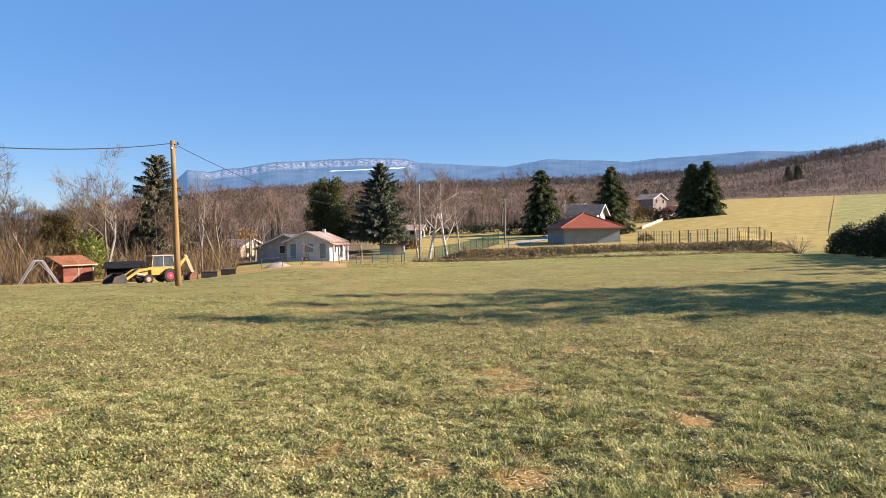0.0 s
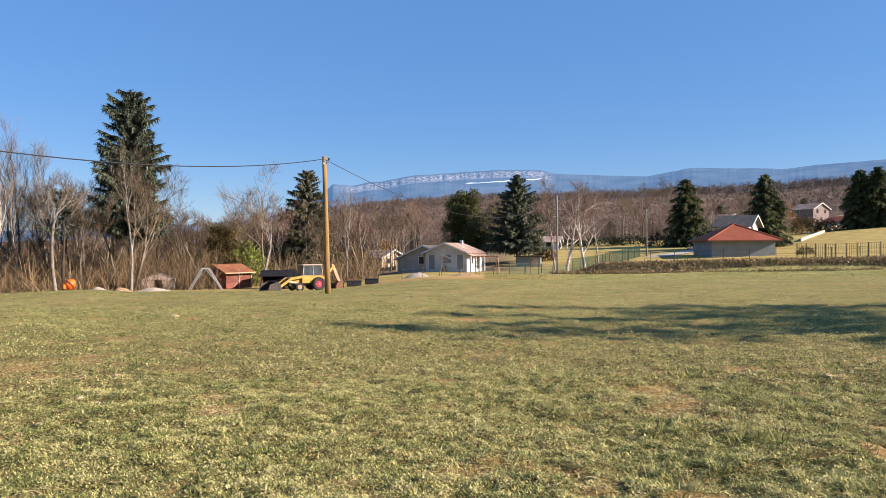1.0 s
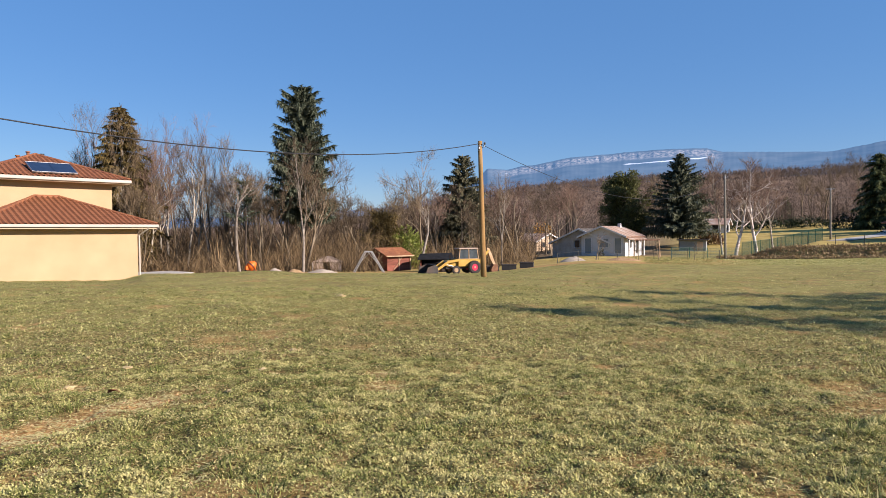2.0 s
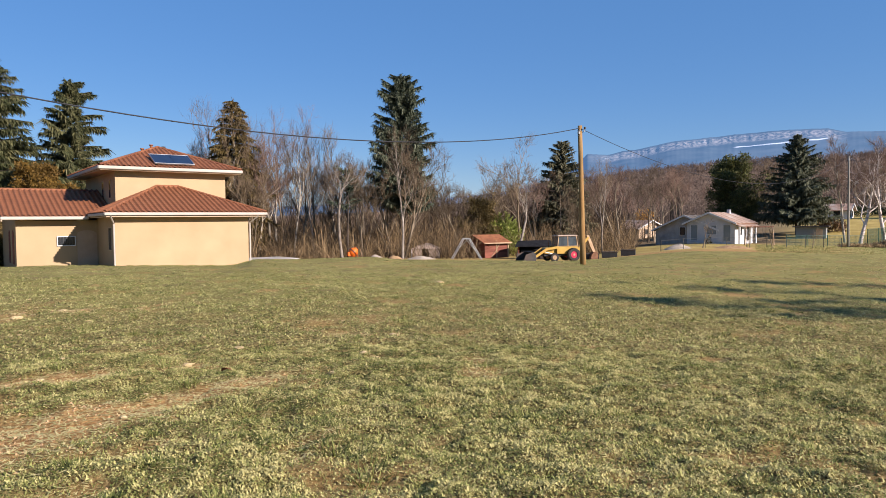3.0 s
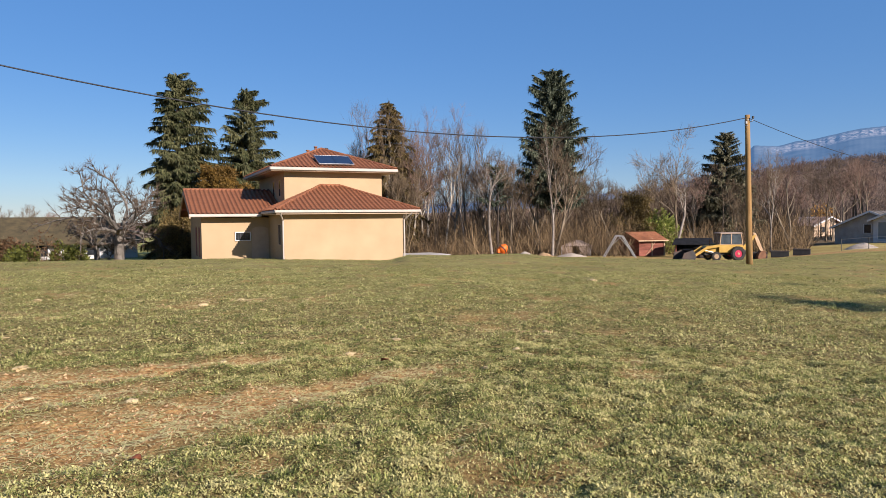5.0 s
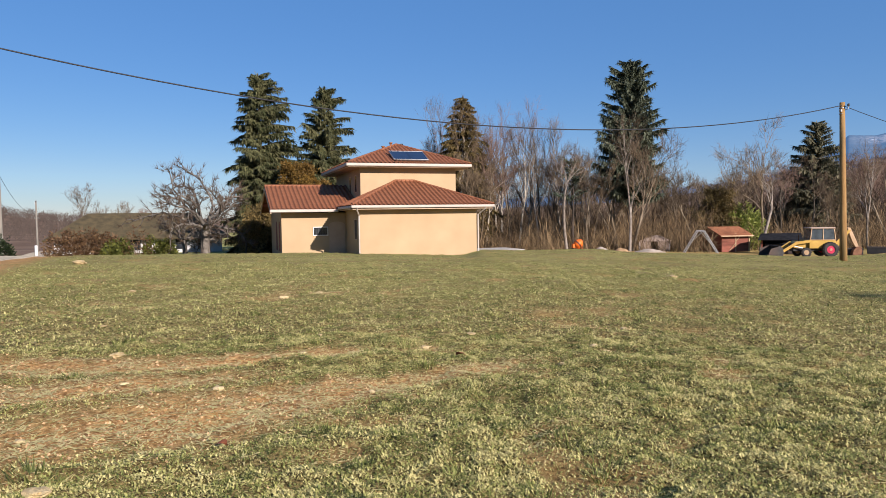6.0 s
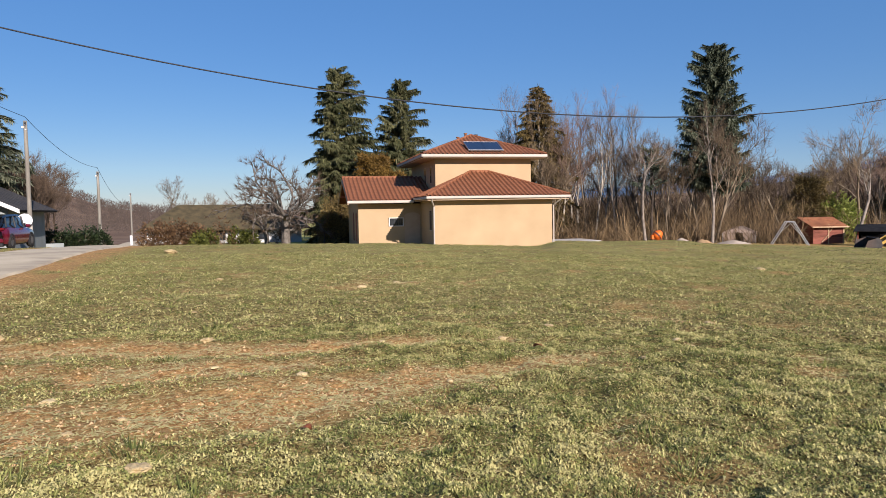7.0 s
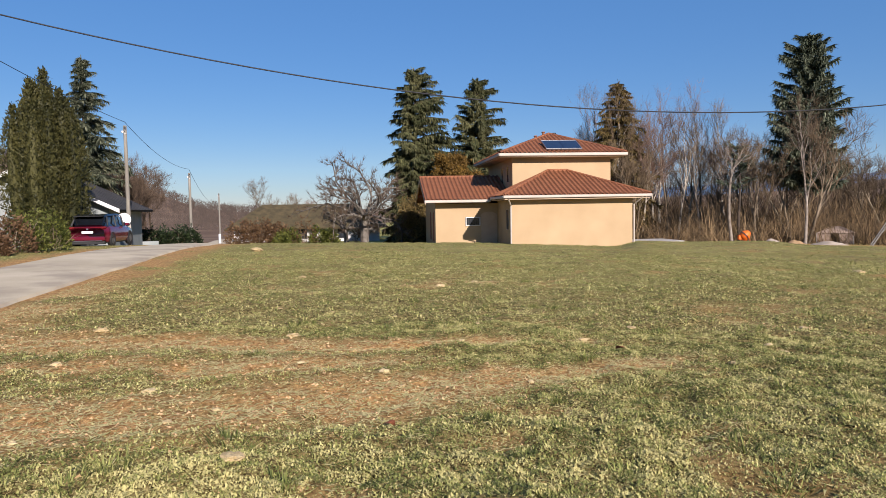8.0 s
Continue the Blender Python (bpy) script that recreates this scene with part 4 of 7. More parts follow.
# ---- evergreens round the field ----
put(conifer(11, 15.8, 3.9, "spruce", droop=0.22, hang=0.5, spray_size=0.60, fill=3.0, whorls=104, taper=0.38, gap=0.3, ragged=0.5, label="tall spruce with drooping grey-green boughs, behind the villa"), -57.24, 24.8, 20)
put(conifer(12, 15.5, 4.2, "spruce", droop=0.12, hang=0.4, spray_size=0.60, fill=3.0, whorls=86, taper=0.50, gap=0.4, ragged=0.5, label="ragged spruce with sparse warm green boughs, behind the villa"), -57.3, 31.4, 140)
put(bushy(13, 9.3, 2.05, "thuja", n=24000, size=0.20, name="thuja", label="bronze-brown thuja behind the villa", full=0.5, up=0.6), -53.1, 26.6, 0)
put(bushy(24, 5.0, 1.9, "olive", n=7000, size=0.15, limbs=50, name="yew", label="dark olive-green yew at the foot of the spruces beside the villa", up=0.4), -54.0, 23.2, 50)
put(plumed(14, 9.6, 2.1, "cypress", label="broad columnar cypress, olive green, beside the lane"), -42.5, -3.2, 30)
put(conifer(15, 14.4, 3.1, "cedar", hang=0.22, low=0.34, droop=0.2, spray_size=0.62, fill=2.8, whorls=52, taper=0.62, gap=0.2, ragged=0.3, tip_up=-0.1, name="cedar", label="blue-grey cedar with level open tiers"), -59.0, -1.8, 0)
put(conifer(16, 19.6, 3.7, "fir", droop=0.06, hang=0.08, tip_up=0.06, spray_size=0.70, fill=4.0, whorls=84, taper=0.32, low=0.26, ragged=0.5, gap=0.5, name="fir", label="very tall dark fir with dense rounded top, above the thicket"), -43.9, 59.9, 60)
put(conifer(17, 16.8, 4.1, "olive", droop=0.3, hang=0.3, spray_size=0.62, fill=3.0, whorls=60, taper=0.5, label="slender olive-brown spruce at the edge of the wood"), -57.5, 48.6, 10)
put(bushy(18, 8.2, 2.4, "olive", n=15000, size=0.17, limbs=110, name="yew", label="olive-brown yew behind the garden shed", full=0.5, up=0.45), -39.7, 69.6, 10)
put(conifer(19, 15.2, 4.2, "olive_grey", droop=0.10, spray_size=0.70, fill=3.0, hang=0.15, whorls=60, taper=0.5, name="fir", label="dark fir among bare trees behind the wooden pole"), -36.9, 87.6, 70)
put(bushy(20, 14.2, 4.3, "yew", n=18000, size=0.30, limbs=84, name="yew", label="broad dark evergreen behind the white bungalow", full=0.45, up=0.55), -19.2, 113.4, 0)
put(conifer(21, 14.4, 5.2, "cedar", droop=0.05, spray_size=0.62, fill=3.0, whorls=64, taper=0.62, ragged=0.3, low=0.13, gap=0.1, hang=0.15, name="cedar", label="grey-green cedar with level boughs and open trunk"), -10.0, 109.5, 40)
put(conifer(23, 8.8, 1.9, "fir", droop=0.0, low=0.58, whorls=8, taper=0.3, fill=1.8, spray_size=0.8, gap=0.4, ragged=0.6, name="pine", label="small ragged pine on a bare stem in the thicket"), *bearing(40.8, 68.5), 0)
tall = conifer(22, 14.0, 4.4, "spruce_dark", droop=0.35, hang=0.4, whorls=50, taper=0.48, fill=1.8, spray_size=0.9, ragged=0.15, label="dense dark green spruce on the slope")
put(tall, 21.6, 148.4)
again(tall, 33.8, 135.9, 80, 0.97)
again(tall, 64.2, 174.1, 200, 0.98)
again(tall, 67.4, 172.9, 290, 1.0)
again(tall, 46, 240, 100, 0.9)
for k, (x, y, s) in enumerate(((200, 392, 0.62), (206, 393, 0.66), (14, 330, 0.8), (52, 330, 0.8), (105, 350, 0.7))):
    again(tall, x, y, 50 * k, s, label="far dark conifer on the wooded ridge")

# ---- leafless trees ----
T1 = put(bare_tree(31, 13.0, twig="twig"), -60.5, 52.0)
T2 = put(bare_tree(32, 12.0, twig="twig_red", up=0.16, spread=0.5, name="birch_tree", bark="bark_pale", label="leafless birch with reddish fine twigs"), -58.4, 55.1, 40)
T3 = put(bare_tree(33, 11.0, stems=3, spread=0.55), -40.9, 55.9, 100)
T4 = put(bare_tree(34, 9.0, stems=4, clear=0.25, spread=0.5, up=0.2, girth=0.011), -46.5, 56.0, 0)
T5 = put(bare_tree(35, 12.0, spread=0.8), -35.5, 72.0, 0)
T6 = put(bare_tree(36, 10.0, twig="twig_red", stems=2), -26.7, 80.8, 30)
tagged(T3, "many-stemmed leafless tree in front of the fir")
T7 = put(bare_tree(38, 15.5, twigs=5, twig_w=0.008, spread=0.42, up=0.22, clear=0.3, girth=0.0085, bark="bark_pale", twig="twig", label="tall slender leafless tree with a pale stem"), -62.5, 50.5, 10)
T8 = put(bare_tree(39, 14.5, twigs=5, twig_w=0.008, spread=0.38, up=0.26, clear=0.38, girth=0.008, bark="bark", twig="twig_red", label="tall slender leafless tree with reddish twigs"), -55.5, 58.5, 70)
rng_w = random.Random(5)
for k in range(9):
    az = 41 + 11 * (k + rng_w.random()) / 9
    x, y = bearing(az, rng_w.uniform(72, 92))
    again((T7, T8, T2)[k % 3], x, y, rng_w.uniform(0, 360), rng_w.uniform(0.72, 0.95))
# pale-barked trees that stand clear of the thicket
T11 = put(bare_tree(45, 11.6, twigs=5, twig_w=0.008, spread=0.5, up=0.2, clear=0.26, girth=0.0115, bark="bark_tan", twig="twig", pale=2, label="pale-barked leafless tree forking low, in front of the fir"), *bearing(36.3, 66.5), 30)
T12 = put(bare_tree(46, 8.6, twigs=5, twig_w=0.008, spread=0.7, up=0.12, clear=0.5, girth=0.017, bark="bark_tan", twig="twig", pale=2, lean=0.12, label="pale leafless tree with a stout leaning trunk behind the mixer"), *bearing(41.3, 65.5), 0)
again(T12, *bearing(26.6, 75.5), 120, 1.0, label="pale leafless tree with a stout trunk beside the bamboo")
again(T11, *bearing(19.6, 80.0), 200, 0.82, label="pale leafless tree forking high behind the black containers")
again(T11, *bearing(43.6, 78.0), 80, 0.95, label="pale leafless tree at the edge of the wood")
kinds = [T1, T2, T3, T4, T5, T6]
for k in range(44):
    az = 21 + 31.5 * (k + rng_w.random()) / 44
    d = rng_w.uniform(72 if az > 37 else (84 if 27 < az < 33 else 77), 112)
    x, y = bearing(az, d)
    big = 0.95 if az > 42 else (0.9 if az > 36 else 0.88)
    again(rng_w.choice(kinds if az > 37 else [T3, T4, T5, T6]), x, y, rng_w.uniform(0, 360), big * rng_w.uniform(0.8, 1.15))
for k in range(16):
    az = 12.5 + 9 * (k + rng_w.random()) / 16
    x, y = bearing(az, rng_w.uniform(100, 150))
    again(rng_w.choice([T6, T5, T6]), x, y, rng_w.uniform(0, 360), rng_w.uniform(0.75, 1.0))
birch = put(bare_tree(37, 11.4, twig="twig_red", bark="bark_birch", stems=1, spread=0.85, up=0.10, girth=0.021, pale=3, clear=0.18, lean=-0.02, twigs=16, name="birch_tree", label="wide-branching white-barked birch with reddish twig haze"), 0.5, 97.0, 20)
again(birch, -2.0, 96.5, 150, 0.95)
again(T2, -3.6, 97.5, 130, 0.9)
again(T2, 2.6, 99.0, 70, 0.8)

# thicket along the edge of the wood
rng_b = random.Random(9)
b = Buf()
for k in range(8600):
    az = rng_b.uniform(17, 64)
    d = rng_b.uniform(67, 86) if az > 30 else rng_b.uniform(77, 98)
    x, y = bearing(az, d)
    h = rng_b.uniform(1.0, 5.4) * (0.65 + 0.6 * noise.noise((az * 0.35, 1, 0)) + 0.25)
    p = Vector((x, y, ground(x, y) - 0.1))
    e = Vector((rng_b.gauss(0, .5), rng_b.gauss(0, .5), 1)).normalized()
    pts, rad = wander(rng_b, p, e, max(h, 0.6), rng_b.uniform(0.012, 0.035), 0.006, 3, 0.16, -0.05)
    s = Vector((math.cos(k), math.sin(k), 0))
    for i in range(3):
        b.poly(pts[i] - s * rad[i], pts[i] + s * rad[i], pts[i + 1] + s * rad[i + 1], pts[i + 1] - s * rad[i + 1])
    for j in range(9):
        i = rng_b.choice((0, 1, 1, 2, 2, 2))
        q = pts[i].lerp(pts[i + 1], rng_b.random())
        w = aside(rng_b, pts[i + 1] - pts[i], rng_b.uniform(0.5, 1.4))
        b.poly(q - s * 0.011, q + s * 0.011, q + w * rng_b.uniform(0.3, 1.2))
solo("thicket", b, M["brush"], "tangled leafless undergrowth of tan stems and brambles", "undergrowth", kind="stuff")
# the wood's dark inside behind it: shade put into darker stem colour
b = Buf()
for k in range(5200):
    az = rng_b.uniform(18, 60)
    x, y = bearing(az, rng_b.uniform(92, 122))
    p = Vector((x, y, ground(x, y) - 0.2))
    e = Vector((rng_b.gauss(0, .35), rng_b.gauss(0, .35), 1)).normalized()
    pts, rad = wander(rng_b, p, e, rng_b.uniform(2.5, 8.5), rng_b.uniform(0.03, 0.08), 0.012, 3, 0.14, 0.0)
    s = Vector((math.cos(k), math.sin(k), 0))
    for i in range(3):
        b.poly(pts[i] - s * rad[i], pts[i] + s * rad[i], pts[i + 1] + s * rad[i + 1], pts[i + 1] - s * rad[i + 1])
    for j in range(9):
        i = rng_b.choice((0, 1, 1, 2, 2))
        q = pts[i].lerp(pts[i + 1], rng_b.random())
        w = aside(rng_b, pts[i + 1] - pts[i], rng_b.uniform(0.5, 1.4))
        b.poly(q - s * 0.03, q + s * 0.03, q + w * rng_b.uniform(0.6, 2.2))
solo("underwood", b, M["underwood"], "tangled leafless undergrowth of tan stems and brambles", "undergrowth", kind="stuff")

# far winter woods on the hills: rounded crowns of fine upswept twigs
b = Buf()
rng_f = random.Random(21)


def far_tree(x, y, h):
    """A leafless crown of short twigs round a thin stem, as far woods show it."""
    p = Vector((x, y, ground(x, y) - 0.5))
    s = Vector((p.y, -p.x, 0)).normalized()
    grain = 0.0010 * math.hypot(x, y)
    if math.hypot(x, y) < 230:
        b.poly(p - s * 0.08, p + s * 0.08, p + Vector((0, 0, h * 0.8)))
    wide = h * rng_f.uniform(0.30, 0.44)
    for j in range(44):
        a, e = rng_f.uniform(0, 6.283), rng_f.uniform(-1.0, 1.0)
        q = rng_f.uniform(0.25, 1.0) ** 0.5
        c = math.sqrt(1 - e * e) * wide * q
        m_ = p + Vector((math.cos(a) * c, math.sin(a) * c, h * (0.46 + 0.50 * e * q)))
        d = Vector((math.cos(a) * 0.4 + rng_f.gauss(0, 0.3), math.sin(a) * 0.4 + rng_f.gauss(0, 0.3), rng_f.uniform(0.4, 1.1))).normalized()
        w = d.cross(Vector((rng_f.gauss(0, 1), rng_f.gauss(0, 1), 0.2))).normalized() * grain * rng_f.uniform(0.15, 0.34)
        b.poly(m_ - w, m_ + w, m_ + d * grain * rng_f.uniform(1.6, 4.0))


for k in range(2900):
    far_tree(*bearing(rng_f.uniform(-44, 28), rng_f.uniform(305, 640)), rng_f.uniform(6, 10))
for k in range(1500):
    far_tree(*bearing(rng_f.uniform(-44, 20), rng_f.uniform(540, 660)), rng_f.uniform(5.5, 8.5))
for k in range(1500):
    far_tree(*bearing(rng_f.uniform(-15, 26), rng_f.uniform(185, 330)), rng_f.uniform(7, 12))
solo("far_wood", b, M["farwood"], "leafless winter wood covering the far hills", "wood", kind="stuff")
# woods to the north-west and west, in a darker tone
b = Buf()
for k in range(1000):
    far_tree(*bearing(rng_f.uniform(14, 58), rng_f.uniform(108, 190)), rng_f.uniform(5, 9))
for k in range(1700):
    far_tree(*bearing(rng_f.uniform(78, 106), rng_f.uniform(230, 650)), rng_f.uniform(5, 9))
solo("far_beech_wood", b, M["farwood_dark"], "leafless winter wood covering the far hills", "wood", kind="stuff")

# ---- distant mountain range ----
RIDGE_AZ = [-60, -45, -31, -27.8, -24.8, -22, -17.6, -15.4, -12.3, -8.9, -5.5, -2.2, 1.9, 3.1, 5.1, 9.5, 11.3, 13.9, 16.4, 17.7, 19, 20.6, 21.4, 23, 27, 34, 60]
RIDGE_EL = [5.2, 5.6, 6.04, 6.0, 6.26, 6.15, 6.07, 5.88, 6.13, 6.36, 5.8, 6.0, 6.25, 6.59, 6.64, 6.59, 6.44, 6.23, 5.8, 5.72, 5.44, 5.52, 4.76, 3.6, 2.6, 2.0, 1.0]
b = Buf()
cols = np.concatenate([np.arange(-60, -34, 0.5), np.arange(-34, 24, 0.08), np.arange(24, 60, 0.5)])
levels = 44
zone = []
for az in cols:
    rim = float(np.interp(az, RIDGE_AZ, RIDGE_EL)) + 0.035 * (noise.noise((az * 1.1, 2, 0)) + 0.6 * noise.noise((az * 4, 3, 0)))
    top = 4300 * math.tan(radians(rim))
    face = step(1.4, 3.0, az) * (1 - step(17, 21.4, az))
    row = []
    for k in range(levels):
        f = 1 - (1 - k / (levels - 1)) ** 1.5
        z = -60 + (top + 60) * f
        # scree below, then a steep grooved band of cliff under the plateau's rim
        drop = rim - math.degrees(math.atan2(z, 4300))
        cliff_ = face * (1 - step(0.75, 1.15, drop)) * step(0.1, 0.25, drop)
        run = 1500 * (1 - f) ** 0.8 * (1 - 0.45 * face * (1 - step(0.6, 1.3, drop)))
        gully = 150 * noise.noise((az * 0.25, f * 2.0, 5)) * (0.3 + 0.7 * (1 - f)) + 26 * (1 - f) * noise.noise((az * 0.9 + f * 5, f * 5, 8)) + cliff_ * (13 * noise.noise((az * 2.4, f, 3)) + 8 * noise.noise((az * 6.0, f * 3, 4)))
        x, y = bearing(az, 4300 - run + gully)
        row.append((x, y, z))
        ledge_ = 5.59 + (9.14 - az) / 5.94 * 0.27 + 0.03 * noise.noise((az * 1.5, 7, 0))
        zone += [min(1, max(0, 0.5 + math.degrees(math.atan2(z, math.hypot(x, y))) - ledge_)), step(2.9, 3.3, az) * (1 - step(9.0, 9.6, az)), cliff_, min(1, drop / 2)]
    b.v += row
nc = len(b.v) // levels
for i in range(nc - 1):
    for k in range(levels - 1):
        b.f.append((i * levels + k, (i + 1) * levels + k, (i + 1) * levels + k + 1, i * levels + k + 1))
mm = bpy.data.materials.new("haze_blue_mountain")
mm.use_nodes = True
t = mm.node_tree
bs = t.nodes["Principled BSDF"]
N, L = t.nodes.new, t.links.new
co, mp, nz, rp = N("ShaderNodeTexCoord"), N("ShaderNodeMapping"), N("ShaderNodeTexNoise"), N("ShaderNodeValToRGB")
mp.inputs["Scale"].default_value = (0.0045, 0.0045, 0.012)
L(co.outputs["Object"], mp.inputs[0]), L(mp.outputs[0], nz.inputs[0])
nz.inputs["Scale"].default_value, nz.inputs["Detail"].default_value = 1.6, 8
# slope colours lean blue for the same painted haze
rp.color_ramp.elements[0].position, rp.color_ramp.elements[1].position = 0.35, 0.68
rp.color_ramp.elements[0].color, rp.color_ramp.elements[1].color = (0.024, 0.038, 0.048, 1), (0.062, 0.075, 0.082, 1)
L(nz.outputs[0], rp.inputs[0])
zn, zs, mx = N("ShaderNodeVertexColor"), N("ShaderNodeSeparateColor"), N("ShaderNodeMix")
zn.layer_name = "zone"
L(zn.outputs[0], zs.inputs[0])


def math_node(op, a, b=None, c=None):
    m_ = N("ShaderNodeMath")
    m_.operation = op
    for k_, v_ in enumerate((a, b, c)):
        if v_ is None:
            continue
        if isinstance(v_, (int, float)):
            m_.inputs[k_].default_value = v_
        else:
            L(v_, m_.inputs[k_])
    return m_.outputs[0]


def veil(stretch, lo, hi):
    mp_, n_, r_ = N("ShaderNodeMapping"), N("ShaderNodeTexNoise"), N("ShaderNodeMapRange")
    mp_.inputs["Scale"].default_value = stretch
    n_.inputs["Scale"].default_value, n_.inputs["Detail"].default_value = 1.0, 6
    r_.inputs[1].default_value, r_.inputs[2].default_value = lo, hi
    L(co.outputs["Object"], mp_.inputs[0]), L(mp_.outputs[0], n_.inputs[0]), L(n_.outputs[0], r_.inputs[0])
    return r_.outputs[0]


# pale cliff under the rim, grooved; snow on one long ledge and in scattered patches
drop_ = zn.outputs[1]
cliff = math_node("MULTIPLY", zs.outputs[2], veil((0.055, 0.055, 0.003), 0.40, 0.60))
rock = N("ShaderNodeMix")
rock.data_type = "RGBA"
rock.inputs[7].default_value = (0.21, 0.19, 0.18, 1)
L(cliff, rock.inputs[0]), L(rp.outputs[0], rock.inputs[6])
off = math_node("ABSOLUTE", math_node("SUBTRACT", zs.outputs[0], 0.5))
ledge = math_node("MULTIPLY", math_node("LESS_THAN", math_node("MULTIPLY_ADD", veil((0.01, 0.01, 0.0), 0.3, 0.7), -0.035, off), 0.024), zs.outputs[1])
band = math_node("MULTIPLY", math_node("GREATER_THAN", drop_, 0.15), math_node("LESS_THAN", drop_, 0.25))
patch = math_node("MULTIPLY", math_node("MULTIPLY", band, zs.outputs[2]), math_node("MULTIPLY", veil((0.022, 0.022, 0.05), 0.60, 0.66), veil((0.006, 0.006, 0.0), 0.50, 0.56)))
speck = math_node("MULTIPLY", math_node("LESS_THAN", drop_, 0.16), veil((0.008, 0.008, 0.05), 0.70, 0.74))
snow = math_node("MAXIMUM", math_node("MAXIMUM", ledge, patch), speck)
mx.data_type = "RGBA"
mx.inputs[7].default_value = (0.490, 0.514, 0.569, 1)
L(snow, mx.inputs[0]), L(rock.outputs[2], mx.inputs[6])
L(mx.outputs[2], bs.inputs["Base Color"])
bs.inputs["Roughness"].default_value = 1.0
bs.inputs["Specular IOR Level"].default_value = 0.0
# painted haze: the ridge itself glows blue for five kilometres of air
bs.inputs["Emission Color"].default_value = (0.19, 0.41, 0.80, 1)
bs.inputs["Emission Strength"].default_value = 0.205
ridge_ob = solo("backdrop", b, mm, "long limestone ridge, painted haze blue, with snow on its ledges", "mountains", kind="structure", smooth=True)
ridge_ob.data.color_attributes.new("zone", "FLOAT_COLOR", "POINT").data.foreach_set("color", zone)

# ---- the cream villa ----
HOUSE = pose(-36.66, 22.33, -0.50, 0, 0, 70)  # x along the front to the east, y into the house
FW, FD = 7.8, 4.0          # garage front: width, depth to the upper storey
GUT = 2.72                 # underside of the garage eave


def wall_box(b, x0, x1, y0, y1, z0, z1):
    b.box((x0, y0, z0), (x1, y1, z1))


def slope(b, pts, thick=0.10):
    """A roof plane with thickness."""
    n = (Vector(pts[1]) - Vector(pts[0])).cross(Vector(pts[2]) - Vector(pts[0])).normalized()
    if n.z < 0:
        n, pts = -n, pts[::-1]
    low = [Vector(p) - n * thick for p in pts]
    b.poly(*pts)
    b.poly(*low[::-1])
    for i in range(len(pts)):
        j = (i + 1) % len(pts)
        b.poly(pts[i], low[i], low[j], pts[j])


house = thing("villa", HOUSE, "cream rendered two-storey villa with red-brown tiled hip roofs", "house")
# rz 68 turns local x onto bearing -22, so local -y faces the field
b = Buf()
wall_box(b, 0, FW, 0, FD + 1.0, -0.9, 2.62)
part("garage_wall", b, M["render"], house, "smooth cream render, no openings")
b = Buf()
wall_box(b, 0.9, FW, FD, FD + 9.6, -0.9, 5.55)
part("upper_wall", b, M["render"], house)
b = Buf()
wall_box(b, -4.35, 0.95, 4.8, 13.4, -0.9, 2.50)
part("wing_wall", b, M["render"], house)
roofs = {}
OV = 0.69
b = Buf()
e0, e1, ez = -0.62, FW + 0.95, GUT + 0.17
rz_, ry_ = 4.62, 4.0
garage_planes = [
    [(e0, -OV, ez), (e1, -OV, ez), (4.70, ry_, rz_), (3.35, ry_, rz_)],
    [(e0, -OV, ez), (3.35, ry_, rz_), (0.88, ry_, ez + 0.655), (-0.62, 4.1, ez)],
    [(e1, -OV, ez), (e1, ry_ + 1.5, ez), (FW, ry_ + 1.5, ez + 0.38), (4.70, ry_, rz_)],
]
for p in garage_planes:
    slope(b, p)
part("garage_roof", b, M["tile"], house)
b = Buf()
u0, u1, v0, v1, uz = 0.9 - 1.02, FW + 0.88, FD - 0.8, FD + 10.4, 5.80
ax, ay, az_ = 4.48, FD + 3.9, 7.55
upper_planes = [
    [(u0, v0, uz), (u1, v0, uz), (ax, ay, az_)],
    [(u0, v1, uz), (u0, v0, uz), (ax, ay, az_), (ax, ay + 0.6, az_)],
    [(u1, v0, uz), (u1, v1, uz), (ax, ay + 0.6, az_), (ax, ay, az_)],
    [(u1, v1, uz), (u0, v1, uz), (ax, ay + 0.6, az_)],
]
for p in upper_planes:
    slope(b, p)
part("upper_roof", b, M["tile"], house)
b = Buf()
wing_planes = [
    [(-5.1, 4.05, 2.74), (0.9, 4.05, 2.74), (0.9, 9.1, 4.50), (-5.1, 9.1, 4.50)],
    [(0.9, 14.15, 2.74), (-5.1, 14.15, 2.74), (-5.1, 9.1, 4.50), (0.9, 9.1, 4.50)],
]
for p in wing_planes:
    slope(b, p)
part("wing_roof", b, M["tile"], house)
b = Buf()
b.prism([(4.8, 2.50), (13.4, 2.50), (9.1, 4.30)], -4.35, -4.2, axis="x")
part("gable_wall", b, M["render"], house)
